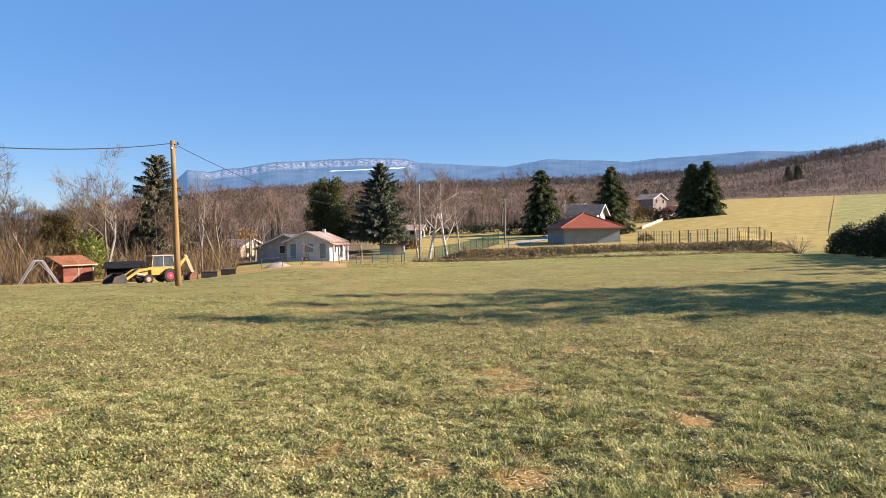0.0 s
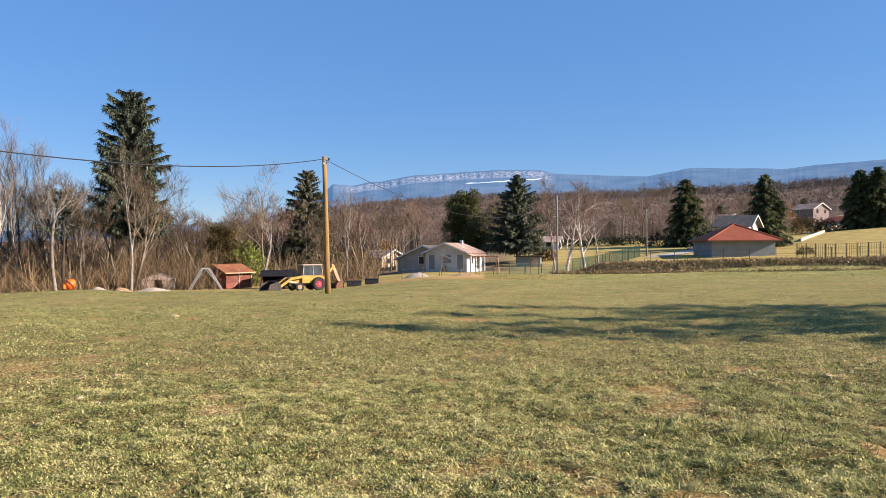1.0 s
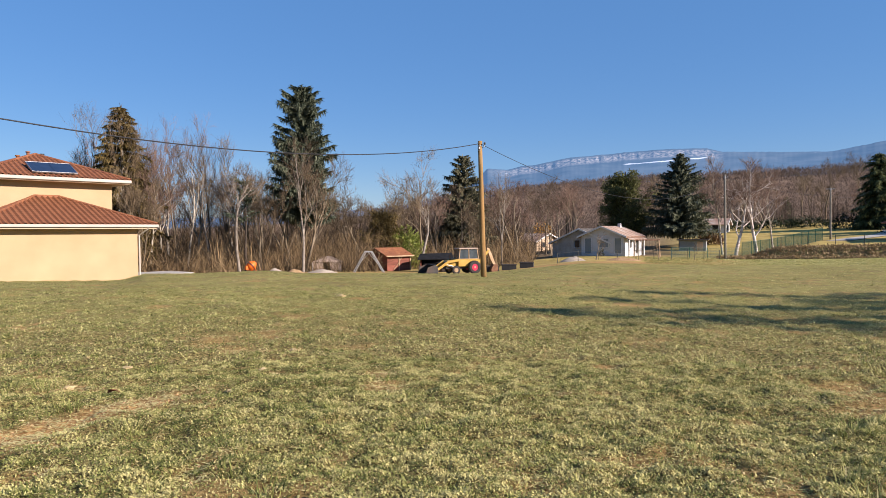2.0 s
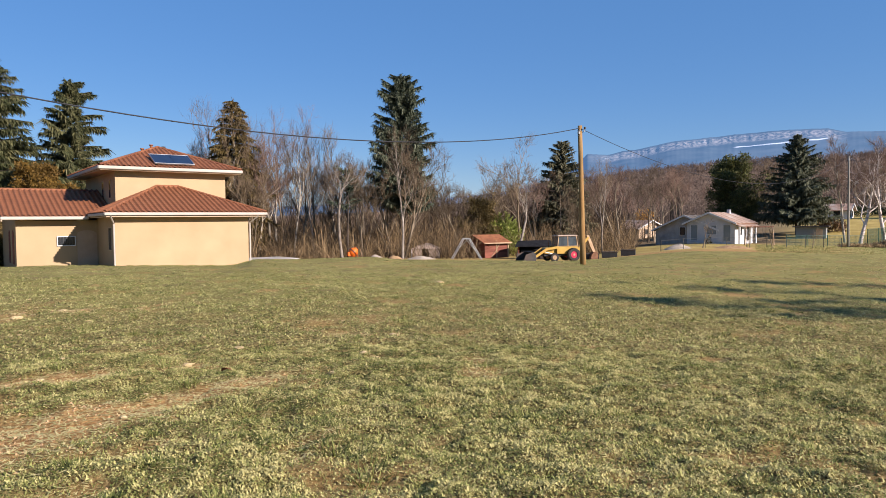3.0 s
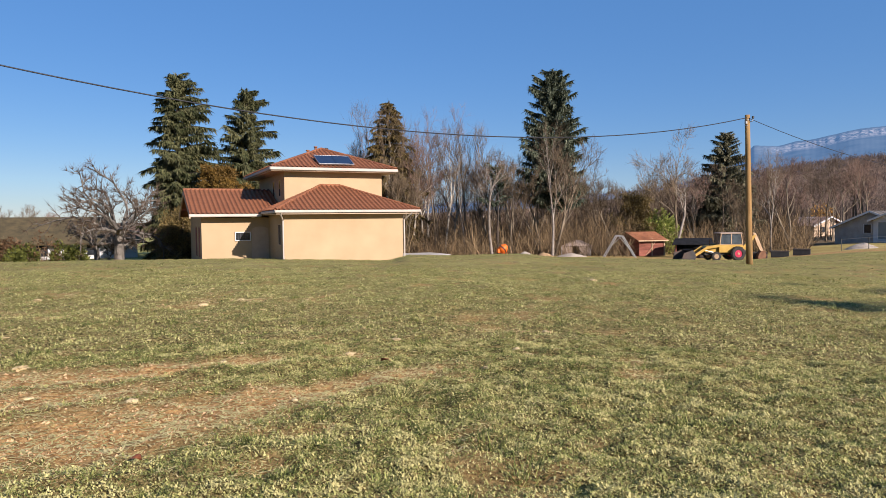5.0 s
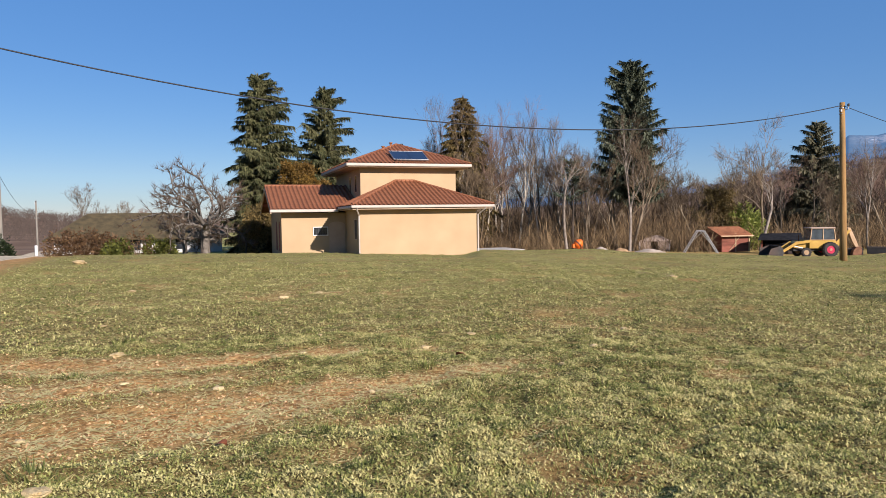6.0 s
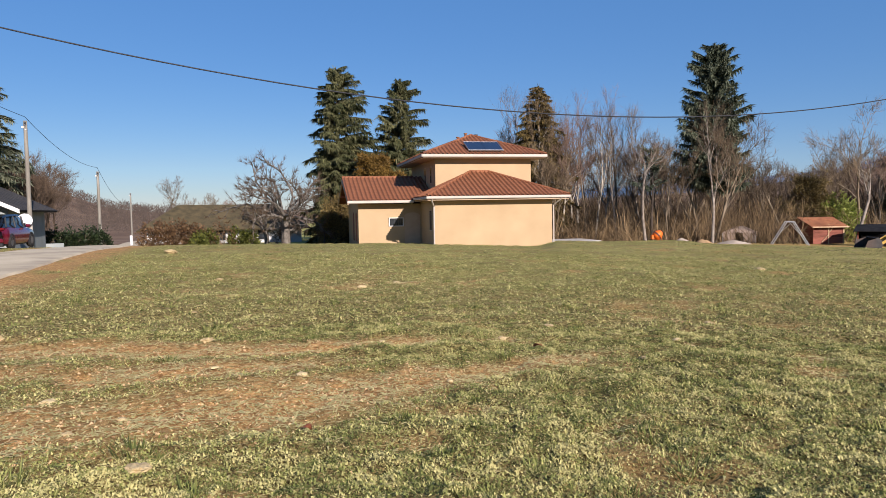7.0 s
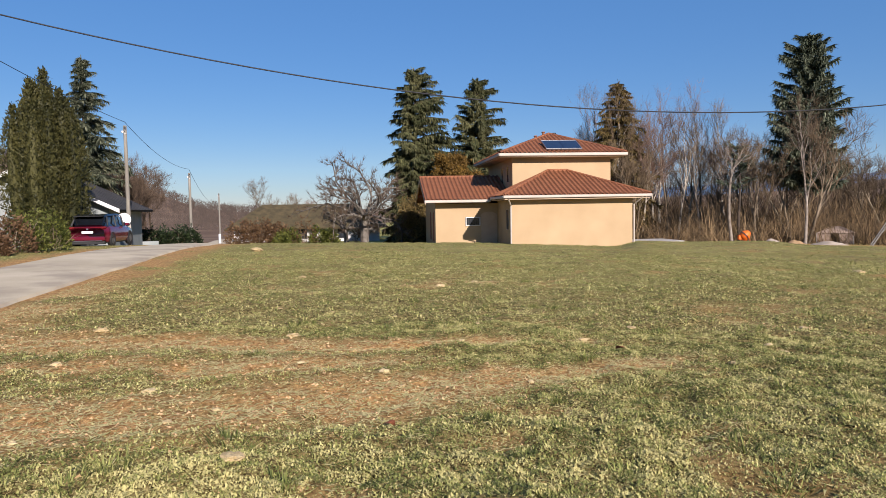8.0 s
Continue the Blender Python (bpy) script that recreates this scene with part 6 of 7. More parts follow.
    part("front_bucket", b, M["steel_dark"], ob, "worn black loading bucket")
    b = Buf()
    b.box((1.15, -0.55, 0.50), (1.40, 0.55, 1.10), None, 0.03)
    part("rear_frame", b, M["yellow"], ob)
    b = Buf()
    b.prism([(1.3, 0.85), (1.40, 1.20), (1.9, 1.75), (2.35, 2.20), (2.55, 2.12), (2.10, 1.55), (1.62, 0.85)], -0.15, 0.15, axis="y")
    part("boom", b, M["yellow"], ob)
    b = Buf()
    b.prism([(2.26, 2.38), (2.52, 2.34), (2.98, 1.30), (3.22, 0.68), (3.02, 0.60), (2.66, 1.25)], -0.12, 0.12, axis="y")
    part("dipper", b, M["plank_pale"], ob, "ochre worn dipper arm")
    b = Buf()
    b.prism([(2.95, 0.78), (3.22, 0.80), (3.38, 0.42), (3.28, 0.06), (2.85, 0.0), (2.62, 0.14), (2.70, 0.5)], -0.32, 0.32, axis="y")
    part("rear_bucket", b, M["rust"], ob, "rusty digging bucket")
    for s in (-1, 1):
        b = Buf()
        b.tube([(1.3, s * 0.62, 0.90), (1.5, s * 1.05, 0.12)], [0.07, 0.07], 4, True)
        b.box((1.3, s * 1.05 - 0.16, 0.0), (1.7, s * 1.05 + 0.16, 0.08), None, 0.02)
        part("stabiliser", b, M["steel_dark"], ob)
    b = Buf()
    b.tube([(-1.4, 0.25, 1.28), (-1.4, 0.25, 1.80)], [0.04, 0.035], 8, True)
    part("exhaust", b, M["rust"], ob)
    return ob


backhoe(-23.1, 54.9, 46).scale = (0.93, 0.93, 0.93)


def cover_shelter(x, y, turn):
    ob = thing("shelter", pose(x, y, ground(x, y), 0, 0, turn), "low open shelter under a black tarpaulin roof", "shelter")
    for px_ in (-1.5, 1.5):
        for py_ in (-1.1, 1.1):
            b = Buf()
            b.box((px_ - 0.05, py_ - 0.05, -0.1), (px_ + 0.05, py_ + 0.05, 1.45), None, 0.01)
            part("post", b, M["plank"], ob)
    b = Buf()
    slope(b, [(-1.85, -1.5, 1.35), (1.85, -1.5, 1.35), (1.7, 0, 1.95), (-1.6, 0, 1.9)], 0.05)
    slope(b, [(1.85, 1.5, 1.35), (-1.85, 1.5, 1.35), (-1.6, 0, 1.9), (1.7, 0, 1.95)], 0.05)
    part("tarpaulin", b, M["tarp"], ob)
    b = Buf()
    b.box((-1.3, -0.6, 0.0), (1.2, 0.9, 0.95), None, 0.05)
    part("stack", b, M["steel_dark"], ob)
    # black back and side sheets, added to darken the shelter's open inside
    for lo, hi in (((-1.55, 1.06, 0.0), (1.55, 1.10, 1.4)), ((-1.56, -1.05, 0.0), (-1.52, 1.05, 1.4))):
        b = Buf()
        b.box(lo, hi)
        part("side_sheet", b, M["tarp"], ob)
    return ob


cover_shelter(-29.8, 63.2, 25)


def black_trough(x, y, turn, w):
    ob = thing("container", pose(x, y, ground(x, y), 0, 0, turn), "black open plastic container on the ground", "container", group="black containers")
    b = Buf()
    for lo, hi in (((-w / 2, -0.45, 0), (w / 2, -0.40, 0.48)), ((-w / 2, 0.40, 0), (w / 2, 0.45, 0.48)), ((-w / 2, -0.40, 0), (-w / 2 + 0.05, 0.40, 0.48)), ((w / 2 - 0.05, -0.40, 0), (w / 2, 0.40, 0.48))):
        b.box(lo, hi, None, 0.015)
    part("sides", b, M["plastic"], ob)
    b = Buf()
    b.box((-w / 2 + 0.05, -0.40, 0.05), (w / 2 - 0.05, 0.40, 0.12))
    part("bottom", b, M["plastic"], ob)
    b = Buf()
    for lo, hi in (((-w / 2 - 0.04, -0.49, 0.45), (w / 2 + 0.04, -0.39, 0.52)), ((-w / 2 - 0.04, 0.39, 0.45), (w / 2 + 0.04, 0.49, 0.52))):
        b.box(lo, hi, None, 0.02)
    part("rim", b, M["steel_dark"], ob)
    return ob


black_trough(-20.0, 57.8, 20, 1.3)
black_trough(-18.5, 58.3, 14, 1.2)
black_trough(-21.4, 57.3, 26, 1.1)


def heap(name, x, y, r, h, material, label, seed):
    rng_ = random.Random(seed)
    b = Buf()
    rings, n = 9, 22
    for i in range(rings + 1):
        f = i / rings
        for k in range(n):
            w = 2 * math.pi * k / n
            rad = r * f * (1 + 0.16 * noise.noise((math.cos(w) * 1.3 + seed, math.sin(w) * 1.3, 0)))
            px_, py_ = rad * math.cos(w), rad * math.sin(w) * 0.8
            z = h * (1 - f * f) ** 1.6 * (1 + 0.25 * noise.noise((px_ * 2, py_ * 2, seed))) + 0.04 * noise.noise((px_ * 6, py_ * 6, seed))
            b.v.append((x + px_, y + py_, ground(x, y) + (z if i < rings else -0.1)))
    for i in range(rings):
        for k in range(n):
            b.f.append((i * n + k, (i + 1) * n + k, (i + 1) * n + (k + 1) % n, i * n + (k + 1) % n))
    return solo(name, b, M[material], label, "heap", group="building material heaps", smooth=True)


heap("sand_heap", -38.9, 48.9, 1.0, 0.5, "sand", "pale grey heap of sand on the building plot", 1)
heap("soil_heap", -37.4, 49.7, 1.0, 0.38, "soil", "low brown heap of dug soil", 2)
heap("soil_heap", -36.2, 52.2, 1.5, 0.3, "sand", "low pale heap of spoil", 5)
heap("gravel_heap", -16.2, 66.5, 1.5, 0.45, "sand", "pale heap of gravel near the garden fence", 3)
heap("soil_heap", -11.5, 66.5, 1.8, 0.3, "soil", "low brown heap of dug soil beside the fence", 4)


def mixer(x, y, turn):
    ob = thing("cement_mixer", pose(x, y, ground(x, y), 0, 0, turn), "orange cement mixer standing on its frame", "mixer")
    b = Buf()
    axis = Vector((0.75, 0, 0.66)).normalized()
    c0 = Vector((-0.05, 0, 0.98))
    prof = [(-0.48, 0.22), (-0.42, 0.36), (-0.2, 0.50), (0.10, 0.52), (0.35, 0.36), (0.50, 0.24), (0.53, 0.25)]
    b.tube([c0 + axis * t_ for t_, _ in prof], [q for _, q in prof], 20, True)
    drum = part("drum", b, M["orange"], ob, smooth=True)
    b = Buf()
    b.tube([c0 - axis * 0.10, c0 + axis * 0.02], [0.545, 0.545], 24)
    part("ring_gear", b, M["steel_dark"], drum)
    for s in (-1, 1):
        b = Buf()
        b.tube([(0.5, s * 0.45, 0), (0.0, s * 0.58, 0.98), (-0.5, s * 0.45, 0)], [0.035] * 3, 6)
        part("stand", b, M["orange"], ob)
        b = Buf()
        b.wheel((-0.55, s * 0.45, 0.17), (0, 1, 0), 0.17, 0.08, 14, 0.05)
        part("wheel", b, M["rubber"], ob)
    b = Buf()
    b.box((-0.75, -0.22, 0.55), (-0.42, 0.22, 1.0), None, 0.05)
    part("motor_box", b, M["orange"], ob)
    return ob


mixer(-40.3, 47.4, 60).scale = (0.82, 0.82, 0.82)
b = Buf()
bx, by = -39.7, 48.0
b.tube([(bx, by, ground(bx, by)), (bx - 0.25, by - 0.1, ground(bx, by) + 1.05)], [0.02, 0.02], 6, True)
shovel = solo("shovel", b, M["plank_pale"], "shovel leaning beside the cement mixer", "shovel")
b = Buf()
b.box((bx - 0.12, by - 0.02, ground(bx, by) - 0.05), (bx + 0.12, by + 0.03, ground(bx, by) + 0.28), None, 0.02)
part("blade", b, M["steel_dark"], shovel)


def ridge_tent(x, y, turn):
    ob = thing("tent", pose(x, y, ground(x, y), 0, 0, turn), "small tent with pale beige canvas in the thicket", "tent")
    b = Buf()
    apex = (0, 0, 2.15)
    c = [(-1.7, -1.3, 1.35), (1.7, -1.3, 1.35), (1.7, 1.3, 1.35), (-1.7, 1.3, 1.35)]
    for k in range(4):
        slope(b, [c[k], c[(k + 1) % 4], (0.4 if k in (0, 1) else -0.4, 0, 2.15), apex], 0.03)
    part("canopy", b, M["canvas"], ob)
    for p in c:
        b = Buf()
        b.tube([(p[0] * 0.95, p[1] * 0.95, -0.1), (p[0] * 0.95, p[1] * 0.95, 1.4)], [0.03, 0.03], 6)
        part("pole", b, M["galv"], ob)
    b = Buf()
    b.box((-1.6, 1.2, 0), (1.6, 1.24, 1.35))
    part("back_cloth", b, M["canvas"], ob)
    for x0_ in (-1.6, 0.4):
        b = Buf()
        b.box((x0_, -1.24, 0), (x0_ + 1.2, -1.2, 1.35))
        part("front_cloth", b, M["canvas"], ob)
    for s in (-1, 1):
        b = Buf()
        b.box((s * 1.62 - 0.02, -1.2, 0), (s * 1.62 + 0.02, 1.2, 1.35))
        part("side_cloth", b, M["canvas"], ob)
    return ob


ridge_tent(-39.7, 58.2, 30).scale = (0.88, 0.88, 0.72)

# bamboo clump beside the shed
put(shrub(61, 2.1, 1.8, 4.2, "bamboo", n=1900, size=0.34, name="bamboo", label="bright yellow-green bamboo clump behind the shed", stems=30), -37.2, 70.9)

# low wire fence of the garden
def wire_fence(p, q, n, h, label, post_mat="fence_dark", wires=3, r=0.035, group="garden fences"):
    ob = thing("fence", pose(p[0], p[1], ground(*p)), label, "fence", group=group)
    z0 = ground(*p)
    ends = []
    for k in range(n):
        f = k / (n - 1)
        x, y = p[0] + (q[0] - p[0]) * f, p[1] + (q[1] - p[1]) * f
        base = Vector((x - p[0], y - p[1], ground(x, y) - z0))
        b = Buf()
        b.tube([base - Vector((0, 0, 0.2)), base + Vector((0, 0, h))], [r, r], 6, True)
        part("post", b, M[post_mat], ob)
        ends.append(base)
    for w in range(wires):
        b = Buf()
        zz = h * (0.95 - 0.8 * w / max(1, wires - 1)) if wires > 1 else h * 0.9
        b.tube([e + Vector((0, 0, zz)) for e in ends], [0.010] * n, 3)
        part("wire", b, M[post_mat], ob)
    return ob


wire_fence((-17.0, 63.2), (-3.4, 82.0), 10, 1.0, "low wire fence on thin posts round the bungalow's garden")

# ---- along the lane: car, sign, hedges and neighbours ----


def people_carrier(x, y, turn):
    """A tall family car, nose to local +x."""
    ob = thing("car", pose(x, y, ground(x, y) + 0.05, 0, 0, turn), "dark red people carrier parked on the verge", "car")
    L2, W2 = 2.25, 0.92

    def hull(stations, material, name, parent, label="", smooth=True):
        b = Buf()
        n = len(stations[0][1])
        for xx, ring in stations:
            b.v += [(xx, yy, zz) for yy, zz in ring]
        for i in range(len(stations) - 1):
            for k in range(n - 1):
                b.f.append((i * n + k, i * n + k + 1, (i + 1) * n + k + 1, (i + 1) * n + k))
        b.f.append(tuple(range(n)))
        b.f.append(tuple((len(stations) - 1) * n + k for k in reversed(range(n))))
        return part(name, b, M[material], parent, label, smooth)

    def ring(w, z0, z1, tuck=0.06):
        h = [(-w + tuck, z0), (-w, z0 + 0.18), (-w, (z0 + z1) / 2), (-w + 0.03, z1 - 0.08), (-w + 0.12, z1), (w - 0.12, z1), (w - 0.03, z1 - 0.08), (w, (z0 + z1) / 2), (w, z0 + 0.18), (w - tuck, z0)]
        return h
    lower = [(-2.28, ring(0.80, 0.34, 0.92)), (-2.20, ring(0.90, 0.26, 1.02)), (-1.6, ring(W2, 0.22, 1.05)), (0.0, ring(W2, 0.22, 1.02)), (1.1, ring(W2, 0.22, 0.99)), (1.85, ring(0.88, 0.24, 0.88)), (2.20, ring(0.74, 0.30, 0.72)), (2.28, ring(0.62, 0.36, 0.60))]
    body = hull(lower, "car_red", "body", ob, "dark red bodywork")
    upper = [(-2.12, ring(0.74, 0.98, 1.10, 0.0)), (-1.90, ring(0.74, 0.98, 1.52, -0.10)), (-1.55, ring(0.73, 0.98, 1.60, -0.12)), (-0.2, ring(0.74, 0.98, 1.63, -0.12)), (0.45, ring(0.72, 0.98, 1.58, -0.12)), (1.35, ring(0.68, 0.95, 1.02, -0.1))]
    hull(upper, "car_glass", "glasshouse", ob, "dark tinted windows")
    b = Buf()
    pts = [(-2.02, 1.56), (-1.6, 1.645), (-0.2, 1.675), (0.35, 1.63)]
    for i in range(3):
        (a0, z0), (a1, z1) = pts[i], pts[i + 1]
        b.poly((a0, -0.70, z0), (a1, -0.70, z1), (a1, 0.70, z1), (a0, 0.70, z0))
        for s in (-1, 1):
            b.poly((a0, s * 0.70, z0), (a1, s * 0.70, z1), (a1, s * 0.76, z1 - 0.09), (a0, s * 0.76, z0 - 0.09))
    b.poly((-2.02, -0.70, 1.56), (-2.02, 0.70, 1.56), (-2.14, 0.66, 1.53), (-2.14, -0.66, 1.53))
    part("roof", b, M["car_glass"], ob, "dark glazed roof")
    for s in (-1, 1):
        for a0, a1 in (((-2.0, 1.05), (-1.72, 1.52)), ((-0.75, 1.02), (-0.72, 1.58)), ((0.45, 1.0), (0.38, 1.56))):
            b = Buf()
            b.tube([(a0[0], s * 0.87, a0[1]), (a1[0], s * 0.75, a1[1])], [0.045, 0.04], 5)
            part("pillar", b, M["plastic"], ob)
        b = Buf()
        b.box((-2.31, s * 0.74 - 0.13, 0.91), (-2.05, s * 0.74 + 0.13, 1.02), None, 0.03)
        part("tail_lamp", b, M["tail"], ob, "red tail lamp")
        b = Buf()
        b.box((-2.335, s * 0.42 - 0.30, 0.955), (-2.26, s * 0.42 + 0.28, 0.985), None, 0.015)
        part("lamp_strip", b, M["tail"], ob)
        b = Buf()
        b.box((0.55, s * 1.0 - 0.10, 1.02), (0.75, s * 1.0 + 0.10, 1.16), None, 0.03)
        part("mirror", b, M["car_red"], ob)
        for cx in (-1.42, 1.36):
            b = Buf()
            b.wheel((cx, s * 0.82, 0.33), (0, 1, 0), 0.34, 0.22, 26, 0.21)
            tyre = part("wheel", b, M["rubber"], ob)
            b = Buf()
            b.wheel((cx, s * 0.88, 0.33), (0, 1, 0), 0.22, 0.08, 20)
            part("rim", b, M["alu"], tyre)
            b = Buf()
            b.wheel((cx, s * 0.90, 0.33), (0, 1, 0), 0.41, 0.06, 24, 0.34)
            part("wheel_arch", b, M["plastic"], ob)
    b = Buf()
    b.box((-2.36, -0.82, 0.30), (-2.18, 0.82, 0.52), None, 0.06)
    bumper = part("rear_bumper", b, M["car_red"], ob)
    # dark box below the bumper, filling in for shadow under the car
    b = Buf()
    b.box((-2.32, -0.80, 0.13), (-2.10, 0.80, 0.30), None, 0.03)
    part("valance", b, M["plastic"], bumper)
    b = Buf()
    b.box((-2.05, -0.84, 0.16), (2.0, 0.84, 0.24), None, 0.02)
    part("floor_pan", b, M["plastic"], ob)
    b = Buf()
    b.box((-2.37, -0.70, 0.29), (-2.2, 0.70, 0.325), None, 0.01)
    part("skid_plate", b, M["alu"], bumper)
    b = Buf()
    b.box((-2.335, -0.27, 0.68), (-2.30, 0.27, 0.80), None, 0.008)
    part("number_plate", b, M["plate"], ob, "white plate, unreadable")
    b = Buf()
    b.box((-2.325, -0.05, 0.86), (-2.29, 0.05, 0.94), None, 0.015)
    part("badge", b, M["alu"], ob)
    b = Buf()
    b.box((-2.2, -0.68, 1.52), (-1.9, 0.68, 1.57), None, 0.02)
    part("spoiler", b, M["plastic"], ob)
    return ob


people_carrier(-41.0, -0.55, 162)


def satellite_dish(x, y, z, turn):
    """A shallow white dish on a bracket from the house corner."""
    ob = thing("satellite_dish", pose(x, y, z, 0, 0, turn), "white satellite dish on a bracket at the house's eave", "satellite dish")
    b = Buf()
    n = 28
    for rr_, yy_ in ((0.0, 0.10), (0.2, 0.075), (0.30, 0.03), (0.37, -0.02), (0.375, 0.0), (0.30, 0.055), (0.2, 0.10), (0.0, 0.125)):
        b.v += [(rr_ * math.cos(6.2832 * k / n), yy_, rr_ * math.sin(6.2832 * k / n)) for k in range(n)]
    for i in range(7):
        b.f += [(i * n + k, i * n + (k + 1) % n, (i + 1) * n + (k + 1) % n, (i + 1) * n + k) for k in range(n)]
    part("dish", b, M["plate"], ob, smooth=True)
    b = Buf()
    b.tube([(0, 0.05, -0.40), (0, -0.38, -0.18)], [0.014, 0.014], 6, True)
    part("feed_arm", b, M["galv"], ob)
    b = Buf()
    b.wheel((0, -0.40, -0.16), (0, 1, -0.4), 0.04, 0.10, 12)
    part("receiver", b, M["plastic"], ob)
    b = Buf()
    b.tube([(0, 0.12, 0), (0, 0.30, 0), (-0.62, 0.95, 0)], [0.03, 0.03, 0.03], 8, True)
    part("bracket", b, M["galv"], ob)
    return ob


satellite_dish(-44.45, 0.50, 1.33, 89)


def gable_house(x, y, z, turn, w, d, eave, ridge, wall, roof, label, name="house", over=0.5, openings=(), chimney=None, hip=0.0):
    """A house with its gable on local -y and the ridge along y."""
    ob = thing(name, pose(x, y, z, 0, 0, turn), label, "house")
    b = Buf()
    b.prism([(-w / 2, -1.5), (w / 2, -1.5), (w / 2, eave), (0, eave + 0.02 if hip else ridge - 0.12), (-w / 2, eave)], 0, d, axis="y")
    part("wall", b, M[wall], ob)
    pitch = (ridge - eave) / (w / 2)
    b = Buf()
    for s in (-1, 1):
        slope(b, [(s * (w / 2 + over), -over, eave - over * pitch + 0.06), (0, -over + hip, ridge + 0.06), (0, d + over - hip, ridge + 0.06), (s * (w / 2 + over), d + over, eave - over * pitch + 0.06)], 0.14)
    if hip:
        for y_, s in ((-over, 1), (d + over, -1)):
            slope(b, [(-(w / 2 + over), y_, eave - over * pitch + 0.06), (w / 2 + over, y_, eave - over * pitch + 0.06), (0, y_ + s * hip, ridge + 0.06)], 0.14)
    rf = part("roof", b, M[roof], ob)
    n = int(d / 0.9)
    for s in (-1, 1):
        for k in range(n if not hip else 0):
            b = Buf()
            yy = -over + (d + 2 * over) * (k + 0.5) / n
            b.tube([(s * (w / 2 + over), yy, eave - over * pitch + 0.07), (0, yy, ridge + 0.07)], [0.016, 0.016], 5)
            part("tile_row", b, M[roof], rf)
    if not hip:
        b = Buf()
        b.prism([(-(w / 2 + over) - .02, eave - over * pitch - 0.14), (0, ridge - 0.14), (w / 2 + over + .02, eave - over * pitch - 0.14), (w / 2 + over + .02, eave - over * pitch + 0.09), (0, ridge + 0.09), (-(w / 2 + over) - .02, eave - over * pitch + 0.09)], -over - 0.04, -over, axis="y")
        part("verge_board", b, M["white"], ob)
    if chimney:
        b = Buf()
        b.box((chimney[0] - 0.2, chimney[1] - 0.2, eave), (chimney[0] + 0.2, chimney[1] + 0.2, ridge + 0.4), None, 0.02)
        part("chimney", b, M[wall], rf)
    for side, c, sill, ww, hh, fm in openings:
        m_ = {"f": Matrix.Translation((c, 0, sill)), "r": Matrix.Translation((w / 2, c, sill)) @ pose(0, 0, 0, 0, 0, 90), "l": Matrix.Translation((-w / 2, c, sill)) @ pose(0, 0, 0, 0, 0, -90)}[side]
        window(ob, m_, ww, hh, fm.rstrip("!"), "greywall" if fm.endswith("!") else "glass")
    return ob


# house with the dark roof behind the car
gable_house(-46.25, -4.65, -0.7, 77, 9.0, 9.0, 2.9, 5.1, "greywall", "slate", "grey-white house with a dark slate gable roof beside the lane", over=0.7, openings=(("f", -2.2, 0.8, 0.9, 1.1, "white"),))
b = Buf()
b.box((-55.2, 1.6, -1.6), (-55.0, 2.9, -0.38), None, 0.02)
solo("garden_wall", b, M["greywall"], "low pale garden wall beside the lane", "wall")
for x, y, seed in ((-58, 3.5, 1), (-58.3, 4.5, 2), (-58.5, 5.5, 3), (-57.6, 2.5, 4)):
    put(shrub(70 + seed, 1.0, 0.9, 1.45, "hedge", n=420, size=0.26, name="hedge_shrub", label="clipped dark green hedge shrub by the lane"), x, y)
# added post, in line with the far pole, drawn for its pale foot
b = Buf()
b.box((-45.10, 5.85, -0.8), (-44.95, 6.0, 0.30), None, 0.02)
solo("marker_post", b, M["whitewall"], "short white post on the verge, standing in for the far pole's pale foot", "post")

# brown hedge, laurels and the low mossy-roofed neighbour
for k in range(5):
    put(shrub(80 + k, 1.1, 1.0, 1.9, "brown_leaf", n=420, size=0.24, name="hedge_shrub", label="brown leaf-keeping hedge plant, clipped"), -57.9 + 0.1 * k, 9.2 + 0.85 * k)
for k, (x, y, s, h) in enumerate(((-56.9, 13.2, 0.8, 1.25), (-56.6, 12.4, 0.7, 1.0), (-56.3, 15.5, 0.75, 1.4), (-56.0, 16.3, 0.7, 1.2))):
    put(shrub(90 + k, s, s, h, "laurel", n=420, size=0.26, name="laurel_shrub", label="yellow-green laurel shrub along the garden edge"), x, y)
put(shrub(95, 1.2, 1.2, 2.1, "brown_leaf", n=260, size=0.22, name="shrub", label="dry brown shrub in front of the bungalow"), -56.7, 14.4)
gable_house(-79.5, 12.6, -1.95, -15, 9.5, 15.5, 2.2, 4.4, "whitewall", "thatch", "low white bungalow under a broad mossy brown roof", over=0.9, hip=3.6, openings=(("r", 11.5, 0.7, 1.0, 1.15, "frame_dark"), ("r", 7.0, 0.7, 1.2, 1.15, "frame_dark"), ("r", 3.0, 0.7, 1.2, 1.15, "frame_dark"), ("r", 13.6, 0.7, 0.9, 1.15, "frame_dark")))
